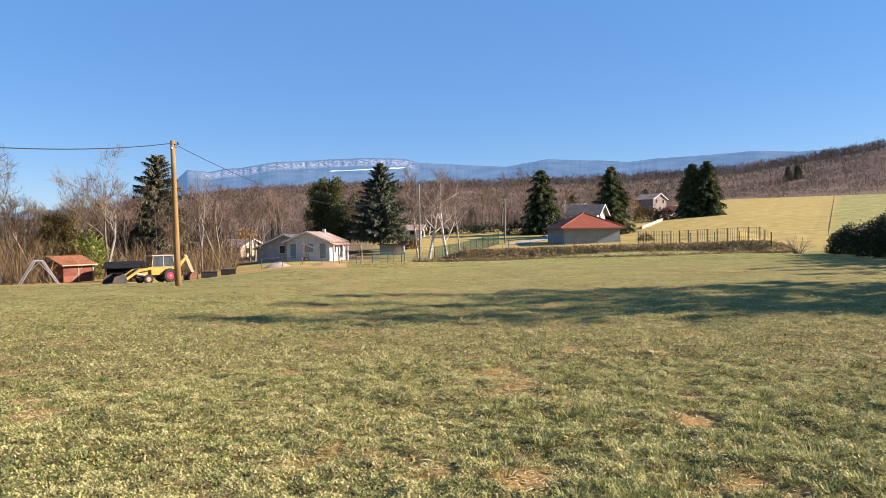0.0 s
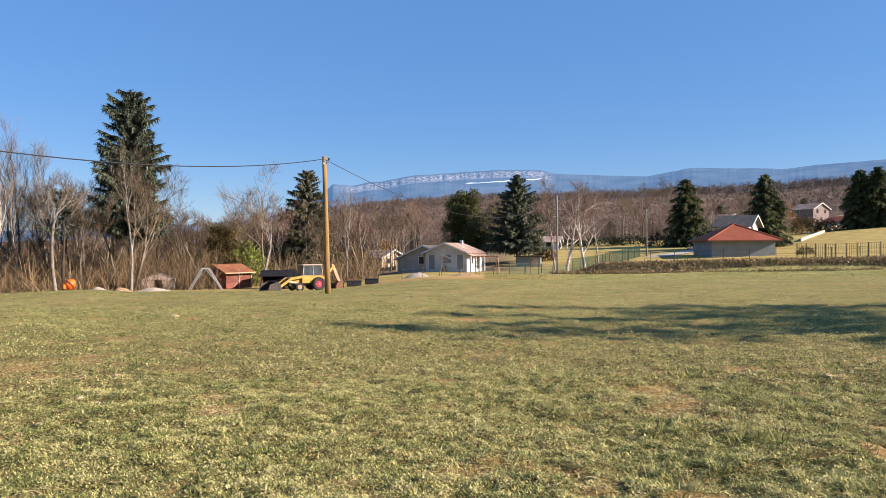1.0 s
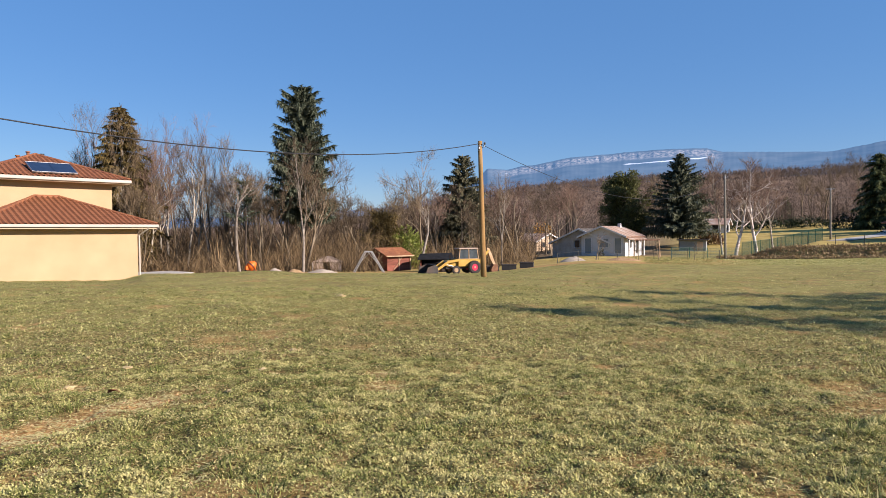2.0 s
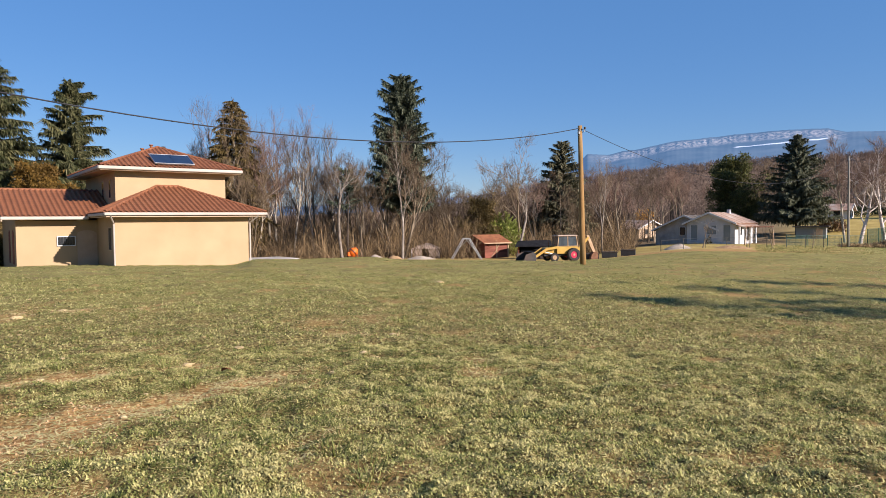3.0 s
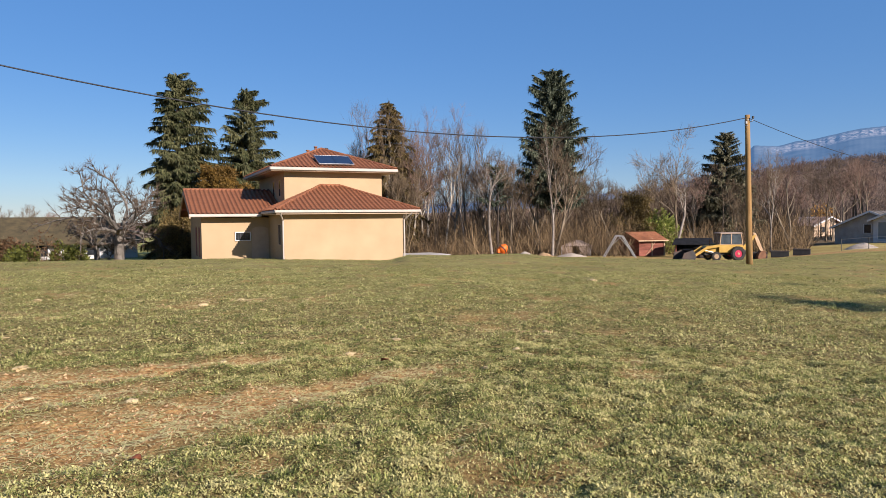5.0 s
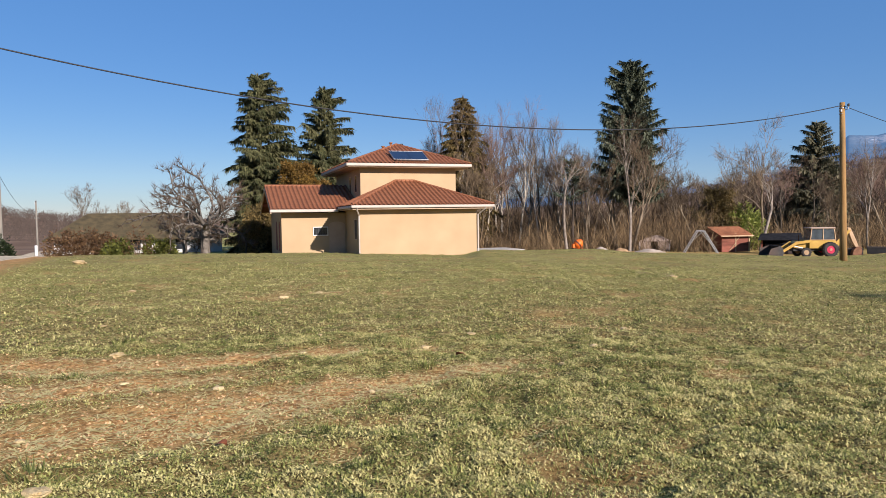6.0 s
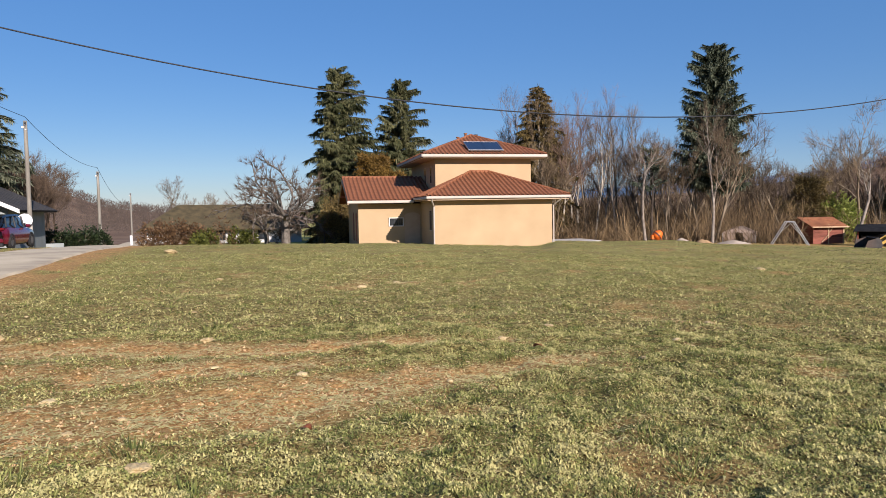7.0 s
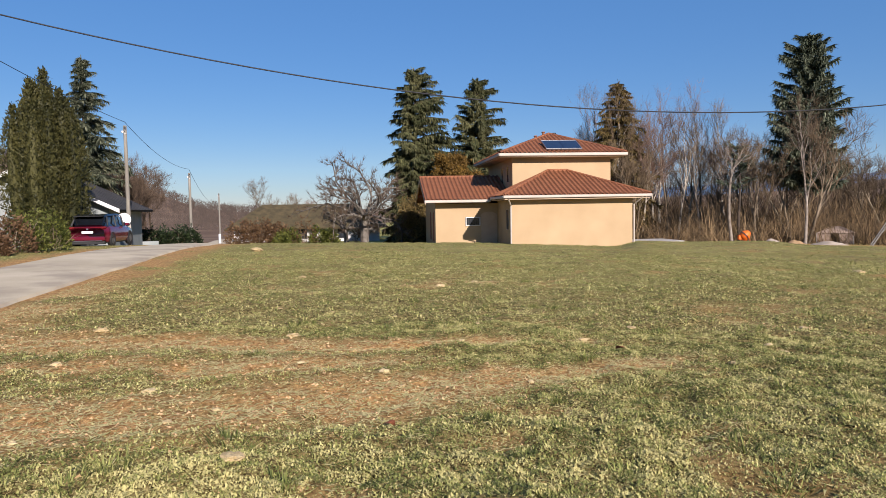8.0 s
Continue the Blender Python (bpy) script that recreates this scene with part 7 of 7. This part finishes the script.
# old pollarded tree
rng_p = random.Random(44)
pollard = thing("pollard_tree", pose(-55.1, 19.05, ground(-55.1, 19.05)), "old pollarded plane tree, knobbly and leafless", "tree")
wood, fine = Buf(), Buf()
tp, tr = wander(rng_p, (0, 0, -0.3), (0.02, 0, 1), 2.6, 0.42, 0.30, 4, 0.06)
wood.tube(tp, tr, 9)
for k in range(15):
    # heavy limbs rise from the head and arch over towards their tips
    w = 6.283 * k * 0.382 + rng_p.gauss(0, 0.25)
    tilt = 0.10 + 1.22 * k / 15
    d = Vector((math.cos(w) * math.sin(tilt), math.sin(w) * math.sin(tilt) - 0.12, math.cos(tilt) + 0.1))
    lp, lr = wander(rng_p, tp[-1] - Vector((0, 0, rng_p.uniform(0, 0.6))), d, rng_p.uniform(5.7, 6.7) * (1 - 0.12 * tilt), 0.14, 0.04, 8, 0.22, -0.05 - 0.06 * tilt)
    wood.tube(lp, lr, 6)
    for j in range(3, 9):
        for _ in range(3):
            e = aside(rng_p, lp[j] - lp[j - 1], rng_p.uniform(0.4, 1.0))
            q, qr = wander(rng_p, lp[j], e, rng_p.uniform(0.5, 1.6), 0.04, 0.014, 4, 0.35, rng_p.uniform(-0.15, 0.1))
            wood.tube(q, qr, 4)
            for i in (2, 4):
                for _ in range(13):
                    # reddish shoots of the last years, in tufts on the knuckles
                    e2 = aside(rng_p, q[i] - q[i - 1], rng_p.uniform(0.2, 1.2)) + Vector((0, 0, 0.25))
                    s = e2.orthogonal().normalized() * 0.013
                    fine.poly(q[i] - s, q[i] + s, q[i] + e2 * rng_p.uniform(0.25, 0.65))
part("trunk", wood, M["bark_pollard"], pollard, smooth=True)
part("crown", fine, M["twig_dark"], pollard)
again(pollard, -63.3, 20.1, 100, 0.6)
# shrubs between the cypress and the lane
for k, (x, y, s, h, mt) in enumerate(((-28.6, -2.9, 0.75, 1.45, "laurel"), (-29.3, -2.1, 0.7, 1.5, "laurel"), (-27.2, -3.3, 0.8, 1.2, "brown_leaf"), (-25.6, -3.6, 0.8, 1.0, "brown_leaf"))):
    put(shrub(100 + k, s, s, h, mt, n=700, size=0.13, name="shrub", label="green laurel shrub under the cypress" if mt == "laurel" else "dry brown leafless shrub beside the lane"), x, y)
# leafless trees down the lane
T9 = put(bare_tree(41, 12.0, bark="twig_dark", twig="twig_dark", spread=0.8, twigs=13, label="leafless dark brown tree with dense fine twigs down the lane"), -66, 0.5)
T10 = put(bare_tree(42, 10.5, bark="twig_dark", twig="twig_dark", stems=3, spread=0.6, twigs=13, label="many-stemmed leafless dark brown tree down the lane"), -63, 1.6)
T9.scale, T10.scale = (0.66, 0.66, 0.66), (0.54, 0.54, 0.54)
for k, (x, y, s, kd) in enumerate(((-72, 2.0, 0.64, T9), (-66.5, 2.7, 0.45, T10), (-69, 0.4, 0.62, T10), (-73, 3.3, 0.55, T9), (-76, 2.4, 0.62, T10), (-64, -0.6, 0.66, T9), (-80, 1, 0.7, T10), (-102.3, 19, 0.66, T1), (-101.6, 23, 0.70, T4), (-100.5, 27.2, 0.55, T6))):
    again(kd, x, y, 60 * k, s)

# ---- north side: bungalow, bank, fences, pavilion, chalet, hedge ----
gable_house(-18.0, 90.0, -1.15, -16, 6.2, 5.2, 2.4, 3.62, "whitewall", "tile_old", "white bungalow with weathered pinkish tile roofs and a shaded front", over=0.45, chimney=(0.3, 4.4),
            openings=(("f", -2.1, 0.1, 0.9, 1.95, "white!"), ("f", 0.2, 0.9, 1.3, 1.1, "white!"), ("f", 2.2, 0.1, 0.9, 1.95, "white!"), ("r", 1.5, 0.8, 1.0, 1.1, "white"), ("r", 3.8, 0.1, 0.9, 1.9, "white")))
gable_house(-21.3, 91.3, -1.15, -16, 8.6, 5.2, 1.55, 3.35, "concrete", "roof_grey", "pale rendered wing of the bungalow with a low gable roof", over=0.4, openings=(("f", 1.4, 0.8, 0.8, 1.0, "white"), ("f", -0.4, 0.8, 0.8, 1.0, "white")))
# veranda posts along its east side
ver = thing("veranda", pose(-18.3, 90.0, -1.15, 0, 0, -16), "white posts and lean-to roof along the bungalow", "veranda")
for k in range(4):
    b = Buf()
    b.box((3.85, 0.2 + 1.5 * k, -0.3), (4.03, 0.38 + 1.5 * k, 1.95), None, 0.02)
    part("post", b, M["white"], ver)
b = Buf()
slope(b, [(4.2, -0.2, 1.95), (4.2, 5.2, 1.95), (3.1, 5.2, 2.36), (3.1, -0.2, 2.36)], 0.10)
part("roof", b, M["tile_old"], ver)


def flat_shelter(x, y, turn):
    ob = thing("outbuilding", pose(x, y, ground(x, y), 0, 0, turn), "small pale outbuilding with a flat dark roof under the cedar", "outbuilding")
    b = Buf()
    b.box((0, 0, -0.3), (3.6, 2.6, 1.55))
    # grey in place of a paler wall, standing for the cedar's shade
    part("wall", b, M["greywall"], ob)
    b = Buf()
    b.box((-0.35, -0.5, 1.55), (4.0, 3.0, 1.70), None, 0.02)
    part("roof", b, M["steel_dark"], ob)
    b = Buf()
    b.box((2.4, -0.03, 0.0), (3.2, 0.0, 1.35))
    part("door", b, M["soffit"], ob)
    return ob


flat_shelter(-9.6, 103.4, 0)


def swing_frame(x, y, turn, w=3.0, h=2.1):
    ob = thing("swing_frame", pose(x, y, ground(x, y), 0, 0, turn), "pale garden swing frame on the lawn", "swing")
    for s in (-1, 1):
        for e in (-0.6, 0.6):
            b = Buf()
            b.tube([(s * w / 2, e, -0.05), (s * (w / 2 - 0.12), 0, h)], [0.045, 0.045], 6, True)
            part("leg", b, M["plank_pale"], ob)
    b = Buf()
    b.tube([(-w / 2, 0, h), (w / 2, 0, h)], [0.05, 0.05], 6, True)
    part("crossbar", b, M["plank"], ob)
    for s in (-0.5, 0.5):
        b = Buf()
        b.box((s - 0.2, -0.1, 0.5), (s + 0.2, 0.1, 0.54))
        b.tube([(s - 0.18, 0, 0.52), (s - 0.18, 0, h)], [0.012, 0.012], 4)
        b.tube([(s + 0.18, 0, 0.52), (s + 0.18, 0, h)], [0.012, 0.012], 4)
        part("swing_seat", b, M["frame_dark"], ob)
    return ob


swing_frame(-11.6, 84.5, 12)
put(shrub(110, 0.35, 0.35, 0.95, "hedge", n=120, size=0.16, name="potted_shrub", label="dark round shrub by the bungalow's front"), -17.9, 88.2)
# small fruit trees on the garden's edge
S1 = put(bare_tree(51, 2.6, deep=2, clear=0.25, girth=0.022, spread=0.8, twigs=6, name="fruit_tree", label="small crooked leafless fruit tree in the garden"), -14.2, 67.2)
again(S1, -10.5, 70.5, 90, 0.55)
again(S1, -8.7, 71.8, 190, 0.85)
again(S1, -5.5, 74.0, 30, 0.7)


def panel_fence(p, q, panels, h, label, material="fence_green", bars=24, group="mesh fences"):
    """Rigid mesh panels between posts."""
    z0 = ground(*p)
    ob = thing("mesh_fence", pose(p[0], p[1], z0), label, "fence", group=group)
    for k in range(panels + 1):
        f = k / panels
        x, y = (q[0] - p[0]) * f, (q[1] - p[1]) * f
        z = ground(p[0] + x, p[1] + y) - z0
        b = Buf()
        b.box((x - 0.04, y - 0.04, z - 0.2), (x + 0.04, y + 0.04, z + h + 0.05), None, 0.01)
        part("post", b, M[material], ob)
        if k < panels:
            g = (k + 1) / panels
            x2, y2 = (q[0] - p[0]) * g, (q[1] - p[1]) * g
            z2 = ground(p[0] + x2, p[1] + y2) - z0
            b = Buf()
            for j in range(bars):
                u = (j + 0.5) / bars
                xx, yy, zz = x + (x2 - x) * u, y + (y2 - y) * u, z + (z2 - z) * u
                b.tube([(xx, yy, zz + 0.05), (xx, yy, zz + h)], [0.016, 0.016], 3)
            for v_ in (0.06, 0.35, 0.65, 1.0):
                b.tube([(x, y, z + h * v_), (x2, y2, z2 + h * v_)], [0.014, 0.014], 3)
            part("mesh_panel", b, M[material], ob)
    return ob


panel_fence((-1.2, 93.0), (9.6, 116.0), 10, 1.9, "green rigid mesh fence running up from the field corner")
panel_fence((-9.0, 86.5), (-1.2, 93.0), 4, 1.2, "low green mesh fence beside the birches")
panel_fence((26.6, 92.2), (36.2, 74.6), 14, 1.75, "dark mesh fence on posts along the bank", "fence_dark", 5)
wire_fence((0.3, 86.6), (26.6, 80.3), 11, 1.35, "thin wire fence on dark posts along the top of the bank", wires=3, group="bank fences")
wire_fence((26.6, 80.3), (36.4, 76.6), 5, 1.35, "thin wire fence on dark posts at the bank's end", wires=3, group="bank fences")

wire_fence((0.585 * 104 - 1.6, 104), (0.585 * 236 - 1.6, 236), 60, 1.1, "thin wire fence on wooden posts between stubble and pasture", wires=1, group="pasture fences")

# dead leaves and bramble on the bank
rng_k = random.Random(33)
b = Buf()
for k in range(15000):
    s = rng_k.uniform(-3.5, 40)
    q = rng_k.uniform(-0.8, 2.8)
    x, y = -0.3 + 0.961 * s + 0.277 * q, 84 - 0.277 * s + 0.961 * q
    z = ground(x, y)
    tuft_shell(b, rng_k, (x, y, z + 0.05), (0, -0.4, 1), 0.19 * rng_k.uniform(0.6, 1.5), 2)
solo("bank_scrub", b, M["bank"], "dry bramble and dead leaves covering the field bank", "scrub", kind="stuff")


def pavilion(x, y, z, turn):
    ob = thing("pavilion", pose(x, y, z, 0, 0, turn), "low grey rendered building with an orange-red hipped roof", "building")
    W, D, H = 8.4, 9.4, 2.45
    b = Buf()
    b.box((0, 0, -1.5), (W, D, H))
    part("wall", b, M["greywall"], ob)
    b = Buf()
    b.box((0.0, -0.012, -1.5), (W, 0, 0.25))
    part("plinth", b, M["concrete"], ob)
    o, r = 0.75, 4.75
    e = H + 0.0
    c = [(-o, -o, e), (W + o, -o, e), (W + o, D + o, e), (-o, D + o, e)]
    m0, m1 = (W / 2, D / 2 - 0.9, r), (W / 2, D / 2 + 0.9, r)
    planes = [[c[0], c[1], m0], [c[1], c[2], m1, m0], [c[2], c[3], m1], [c[3], c[0], m0, m1]]
    b = Buf()
    for p in planes:
        slope(b, p, 0.10)
    rf = part("roof", b, M["tile_orange"], ob)
    for a_, b_ in ((c[0], m0), (c[1], m0), (m0, m1)):
        bb = Buf()
        bb.tube([Vector(a_) + Vector((0, 0, 0.03)), Vector(b_) + Vector((0, 0, 0.05))], [0.10, 0.10], 6)
        part("hip_cap", bb, M["tile_orange"], rf)
    for k in range(26):
        f = (k + 0.5) / 26
        xx = -o + (W + 2 * o) * f
        run = 1 - abs(f - 0.5) * 2
        bb = Buf()
        bb.tube([(xx, -o, e + 0.01), (xx, -o + (m0[1] + o) * run, e + 0.01 + (r - e) * run)], [0.014, 0.014], 4)
        part("roof_rib", bb, M["tile_orange"], rf)
    b = Buf()
    b.box((-o, -o - 0.05, e - 0.16), (W + o, -o, e + 0.0), None, 0.01)
    part("fascia", b, M["plank"], ob)
    b = Buf()
    b.box((-o + 0.05, -o, e - 0.10), (W + o - 0.05, D + o, e - 0.06))
    part("soffit", b, M["plank"], ob)
    return ob


pavilion(17.8, 99.2, 0.15, 6)
put(shrub(112, 1.1, 0.8, 1.0, "olive", n=300, size=0.22, name="shrub", label="low olive shrub beside the pavilion"), 29.6, 99.0)
gable_house(29.7, 127.0, 3.2, 62, 5.6, 5.2, 2.4, 4.0, "whitewall", "roof_grey", "chalet with a grey roof and white gable behind the pavilion", over=0.8, openings=(("f", -1.0, 0.9, 1.0, 1.1, "soffit"), ("r", 2.0, 0.9, 1.0, 1.1, "soffit"), ("r", 5.0, 0.9, 1.0, 1.1, "soffit")))
gable_house(73.6, 229.5, 9.0, 40, 8.0, 7.0, 4.4, 6.2, "dullwall", "tile_old", "far two-storey pinkish house with brown roof", openings=(("f", -2.0, 3.0, 1.0, 1.2, "soffit"), ("f", 2.0, 3.0, 1.0, 1.2, "soffit"), ("f", 0.0, 0.6, 1.0, 1.2, "soffit"), ("l", 2.0, 3.0, 1.0, 1.2, "soffit"), ("l", 5.0, 3.0, 1.0, 1.2, "soffit"), ("l", 5.0, 0.6, 1.0, 1.2, "soffit")))
gable_house(73.5, 206.0, 6.2, 30, 7.0, 6.0, 2.4, 3.9, "whitewall", "tile_orange", "far low house with a reddish roof", openings=(("f", 0.0, 0.8, 1.2, 1.1, "soffit"),))
gable_house(48.5, 232.0, 7.6, 50, 8.0, 7.0, 3.0, 4.8, "soffit", "tile_old", "far brown house half hidden by trees", openings=(("f", 0.0, 1.0, 1.2, 1.1, "soffit"),))
gable_house(-34.6, 123.3, -1.4, 60, 6.0, 6.0, 1.7, 3.0, "soffit", "tile_old", "far pinkish house behind the bare trees", openings=(("f", -1.2, 0.5, 0.9, 0.9, "soffit"), ("f", 1.4, 0.5, 0.9, 0.9, "soffit")))
gable_house(-4.4, 149.9, 1.2, 84, 5.5, 7.0, 2.0, 3.1, "whitewall", "tile_old", "far white house beyond the cedar", openings=(("f", -1.0, 0.7, 0.9, 1.0, "frame_dark"), ("f", 1.2, 0.7, 0.9, 1.0, "frame_dark"), ("l", 2.0, 0.7, 1.0, 1.0, "frame_dark"), ("l", 5.0, 0.7, 1.0, 1.0, "frame_dark")))
# white boundary wall climbing the slope
b = Buf()
n = 16
for k in range(n):
    f0, f1 = k / n, (k + 1) / n
    x0, y0, x1, y1 = 42 + 27 * f0, 143 + 55 * f0, 42 + 27 * f1, 143 + 55 * f1
    z0, z1 = ground(x0, y0), ground(x1, y1)
    for sgn in (-0.12, 0.12):
        b.poly((x0 + sgn, y0, z0 - 0.4), (x1 + sgn, y1, z1 - 0.4), (x1 + sgn, y1, z1 + 0.62), (x0 + sgn, y0, z0 + 0.62))
    b.poly((x0 - 0.12, y0, z0 + 0.62), (x0 + 0.12, y0, z0 + 0.62), (x1 + 0.12, y1, z1 + 0.62), (x1 - 0.12, y1, z1 + 0.62))
solo("boundary_wall", b, M["concrete"], "low white boundary wall climbing the straw-coloured slope", "wall")
# drive up to the chalet
b = Buf()
prev = None
for k in range(30):
    f = k / 29
    x, y = 10.5 + 14 * f + 2.5 * math.sin(f * 3), 104 + 52 * f
    row = [(x - 1.5, y + 0.3, ground(x - 1.5, y) + 0.06), (x + 1.5, y - 0.3, ground(x + 1.5, y) + 0.06)]
    if prev:
        b.poly(prev[0], prev[1], row[1], row[0])
    prev = row
solo("road_to_chalet", b, M["concrete"], "pale concrete drive running up to the chalet", "road", kind="structure")
# orange willow and shrubs round the far gardens
put(shrub(120, 2.6, 2.6, 5.0, "willow", n=500, size=0.5, name="willow", label="orange-twigged willow among bare trees", stems=24, bare=True), -38.6, 134.6)
for k, (x, y, s, h, mt) in enumerate(((53, 196, 5, 7.5, "willow"), (47, 190, 3, 4, "brown_leaf"), (57, 186, 3, 3.5, "brown_leaf"), (17, 150, 3.5, 3.0, "hedge"), (23.4, 134, 3.2, 3.6, "hedge"), (27, 150, 3, 3, "hedge"), (52, 176, 3, 4.2, "willow"), (56, 172, 2.6, 3.0, "brown_leaf"), (-2, 158, 4, 2.0, "hedge"), (5, 160, 4, 2.0, "hedge"), (11, 160, 4, 2.0, "hedge"), (-6, 116, 2, 2.2, "brown_leaf"))):
    put(shrub(130 + k, s, s, h, mt, n=420, size=0.5, name="garden_shrub", label={"willow": "golden willow shrub among far houses", "hedge": "dark evergreen garden shrub", "brown_leaf": "dry brown garden shrub"}[mt]), x, y)
for k in range(10):
    x, y = 34 + 5 * rng_k.random() * k, 196 + 6 * k
    again(rng_k.choice([T5, T6, T1]), x, y, 40 * k, 0.7)
for k in range(26):
    az = rng_k.uniform(-13, 12)
    x, y = bearing(az, rng_k.uniform(165, 200))
    again(rng_k.choice([T5, T6, T1, T3]), x, y, 40 * k, rng_k.uniform(0.8, 1.1))

# dark evergreen hedge at the field's eastern side, and unseen trees added for shade
for k in range(9):
    f = k / 8
    x, y = 37.0 - 8.2 * f, 61.5 - 23.5 * f
    put(shrub(150 + k, 1.9, 1.9, 2.35 + 1.0 * f, "hedge", n=2400, size=0.21, name="hedge_shrub", label="dense dark evergreen hedge plant at the field's side", stems=12), x, y, 40 * k)
put(shrub(171, 1.5, 1.5, 2.2, "brown_leaf", n=0, size=0.2, name="shrub", label="bare twiggy shrub beside the hedge", stems=26, bare=True), 34.6, 66.0)
# thin firs out of view, there only to cast shadow across the turf
for k, (x, y, h, r) in enumerate(((24, 14.5, 13.5, 3.6), (25, 18.5, 14.5, 3.8), (27, 22.0, 14.0, 3.4), (31, 16.0, 15.0, 3.6), (34, 20.0, 15.0, 3.6), (30.5, 32.5, 6.6, 2.5), (33, 36, 7.2, 2.6), (31.5, 28.5, 7.0, 2.6), (36, 41, 7.2, 2.6), (38.5, 46, 7.0, 2.6))):
    put(conifer(180 + k, h, r, "fir", droop=0.2, whorls=20, taper=0.5, fill=0.42, spray_size=1.2, gap=0.6, name="fir", label="unseen dark fir east of the field, added to shade the grass"), x, y)

# clods, stones and a dead leaf lying on the turf
rng_s = random.Random(77)
spots = [(-4.63, 0.54, 0.10), (-5.82, 0.60, 0.055), (-7.92, -0.60, 0.075), (-6.58, 0.17, 0.10), (-5.27, 5.54, 0.065), (-5.43, 6.50, 0.08), (-5.71, 6.61, 0.085), (-6.33, 8.07, 0.11), (-7.27, 5.97, 0.085), (-7.03, 5.0, 0.09),
         (-7.52, 5.11, 0.06), (-7.41, 2.13, 0.075), (-5.60, 0.24, 0.055), (-9.75, -0.24, 0.11), (-8.53, 1.85, 0.10), (-6.45, 2.22, 0.085), (-15.06, 3.61, 0.13), (-12.43, 5.7, 0.14), (-12.79, 6.66, 0.12), (-10.95, 16.45, 0.2), (-24.38, 4.38, 0.3), (2.97, 9.76, 0.09)]
spots += [(rng_s.uniform(-16, -5.5), rng_s.uniform(-2, 9), rng_s.uniform(0.02, 0.055)) for _ in range(60)]
for k, (x, y, r) in enumerate(spots):
    r *= 0.58
    bm = bmesh.new()
    bmesh.ops.create_icosphere(bm, subdivisions=3 if r > 0.05 else 2, radius=r)
    for v_ in bm.verts:
        v_.co *= 1 + 0.5 * noise.noise(v_.co * (1.6 / r) + Vector((k * 3.1, 0, 0))) + 0.22 * noise.noise(v_.co * (4.0 / r) + Vector((0, k * 2.3, 0)))
        v_.co.x *= 1.25
        v_.co.z *= 0.42
    b = Buf()
    b.merge(bm, pose(x, y, ground(x, y) + float(turf(x, y)) + 0.008 + 0.15 * r, 0, 0, k * 47))
    bm.free()
    solo("clod", b, M["stone"], "pale dry clod of earth lying on the grass", "clod", group="clods on the field")
for lx, ly, ls, lt in ((-4.97, 1.70, 0.62, 20), (-6.30, 4.97, 0.75, 200)):
    b = Buf()
    for s in (-1, 1):
        for k in range(5):
            f0, f1 = k / 5, (k + 1) / 5
            w0, w1 = 0.055 * math.sin(math.pi * f0 ** 0.8) ** 0.7, 0.055 * math.sin(math.pi * min(1, f1 ** 0.8)) ** 0.7
            b.poly((0.18 * f0 - 0.09, 0, 0.02 * math.sin(4 * f0)), (0.18 * f1 - 0.09, 0, 0.02 * math.sin(4 * f1)), (0.18 * f1 - 0.09, s * w1, 0.035 * f1 + 0.4 * w1), (0.18 * f0 - 0.09, s * w0, 0.035 * f0 + 0.4 * w0))
    leaf_ = solo("dead_leaf", b, M["leaf_dead"], "curled red-brown dead leaf on the grass", "leaf", group="fallen leaves")
    leaf_.matrix_world = pose(lx, ly, ground(lx, ly) + float(turf(lx, ly)) + 0.02, 12, 0, lt) @ Matrix.Scale(ls, 4)

# crumbs of dry soil and straw on the bare tracks
rng_c = np.random.default_rng(3)
n = 110000
cx, cy = rng_c.uniform(-15, -3.6, n), rng_c.uniform(-4, 8, n)
keep = (rng_c.random(n) < worn(cx, cy) * 0.9) & (road_gap(cx, cy) > 0.2)
cx, cy = cx[keep], cy[keep]
cz = lie(cx, cy) + turf(cx, cy)
n = len(cx)
rad = 0.005 + 0.024 * rng_c.random(n) ** 5
quad = np.array([[1, 0, -0.3], [-0.5, 0.86, -0.3], [-0.5, -0.86, -0.3], [0.25, 0.1, 0.5]])
turn = rng_c.random(n) * 6.283
vx = quad[None, :, 0] * np.cos(turn)[:, None] - quad[None, :, 1] * np.sin(turn)[:, None]
vy = quad[None, :, 0] * np.sin(turn)[:, None] + quad[None, :, 1] * np.cos(turn)[:, None]
b = Buf()
pts = np.stack([cx[:, None] + vx * rad[:, None] * (0.7 + 0.6 * rng_c.random((n, 4))), cy[:, None] + vy * rad[:, None] * (0.7 + 0.6 * rng_c.random((n, 4))), cz[:, None] + quad[None, :, 2] * rad[:, None]], -1)
b.v = [tuple(p) for p in pts.reshape(-1, 3)]
for k in range(n):
    q = 4 * k
    b.f += [(q, q + 1, q + 3), (q + 1, q + 2, q + 3), (q + 2, q, q + 3)]
solo("soil_crumbs", b, M["soil"], "crumbled dry soil scattered on the wheel tracks", "soil", kind="stuff")
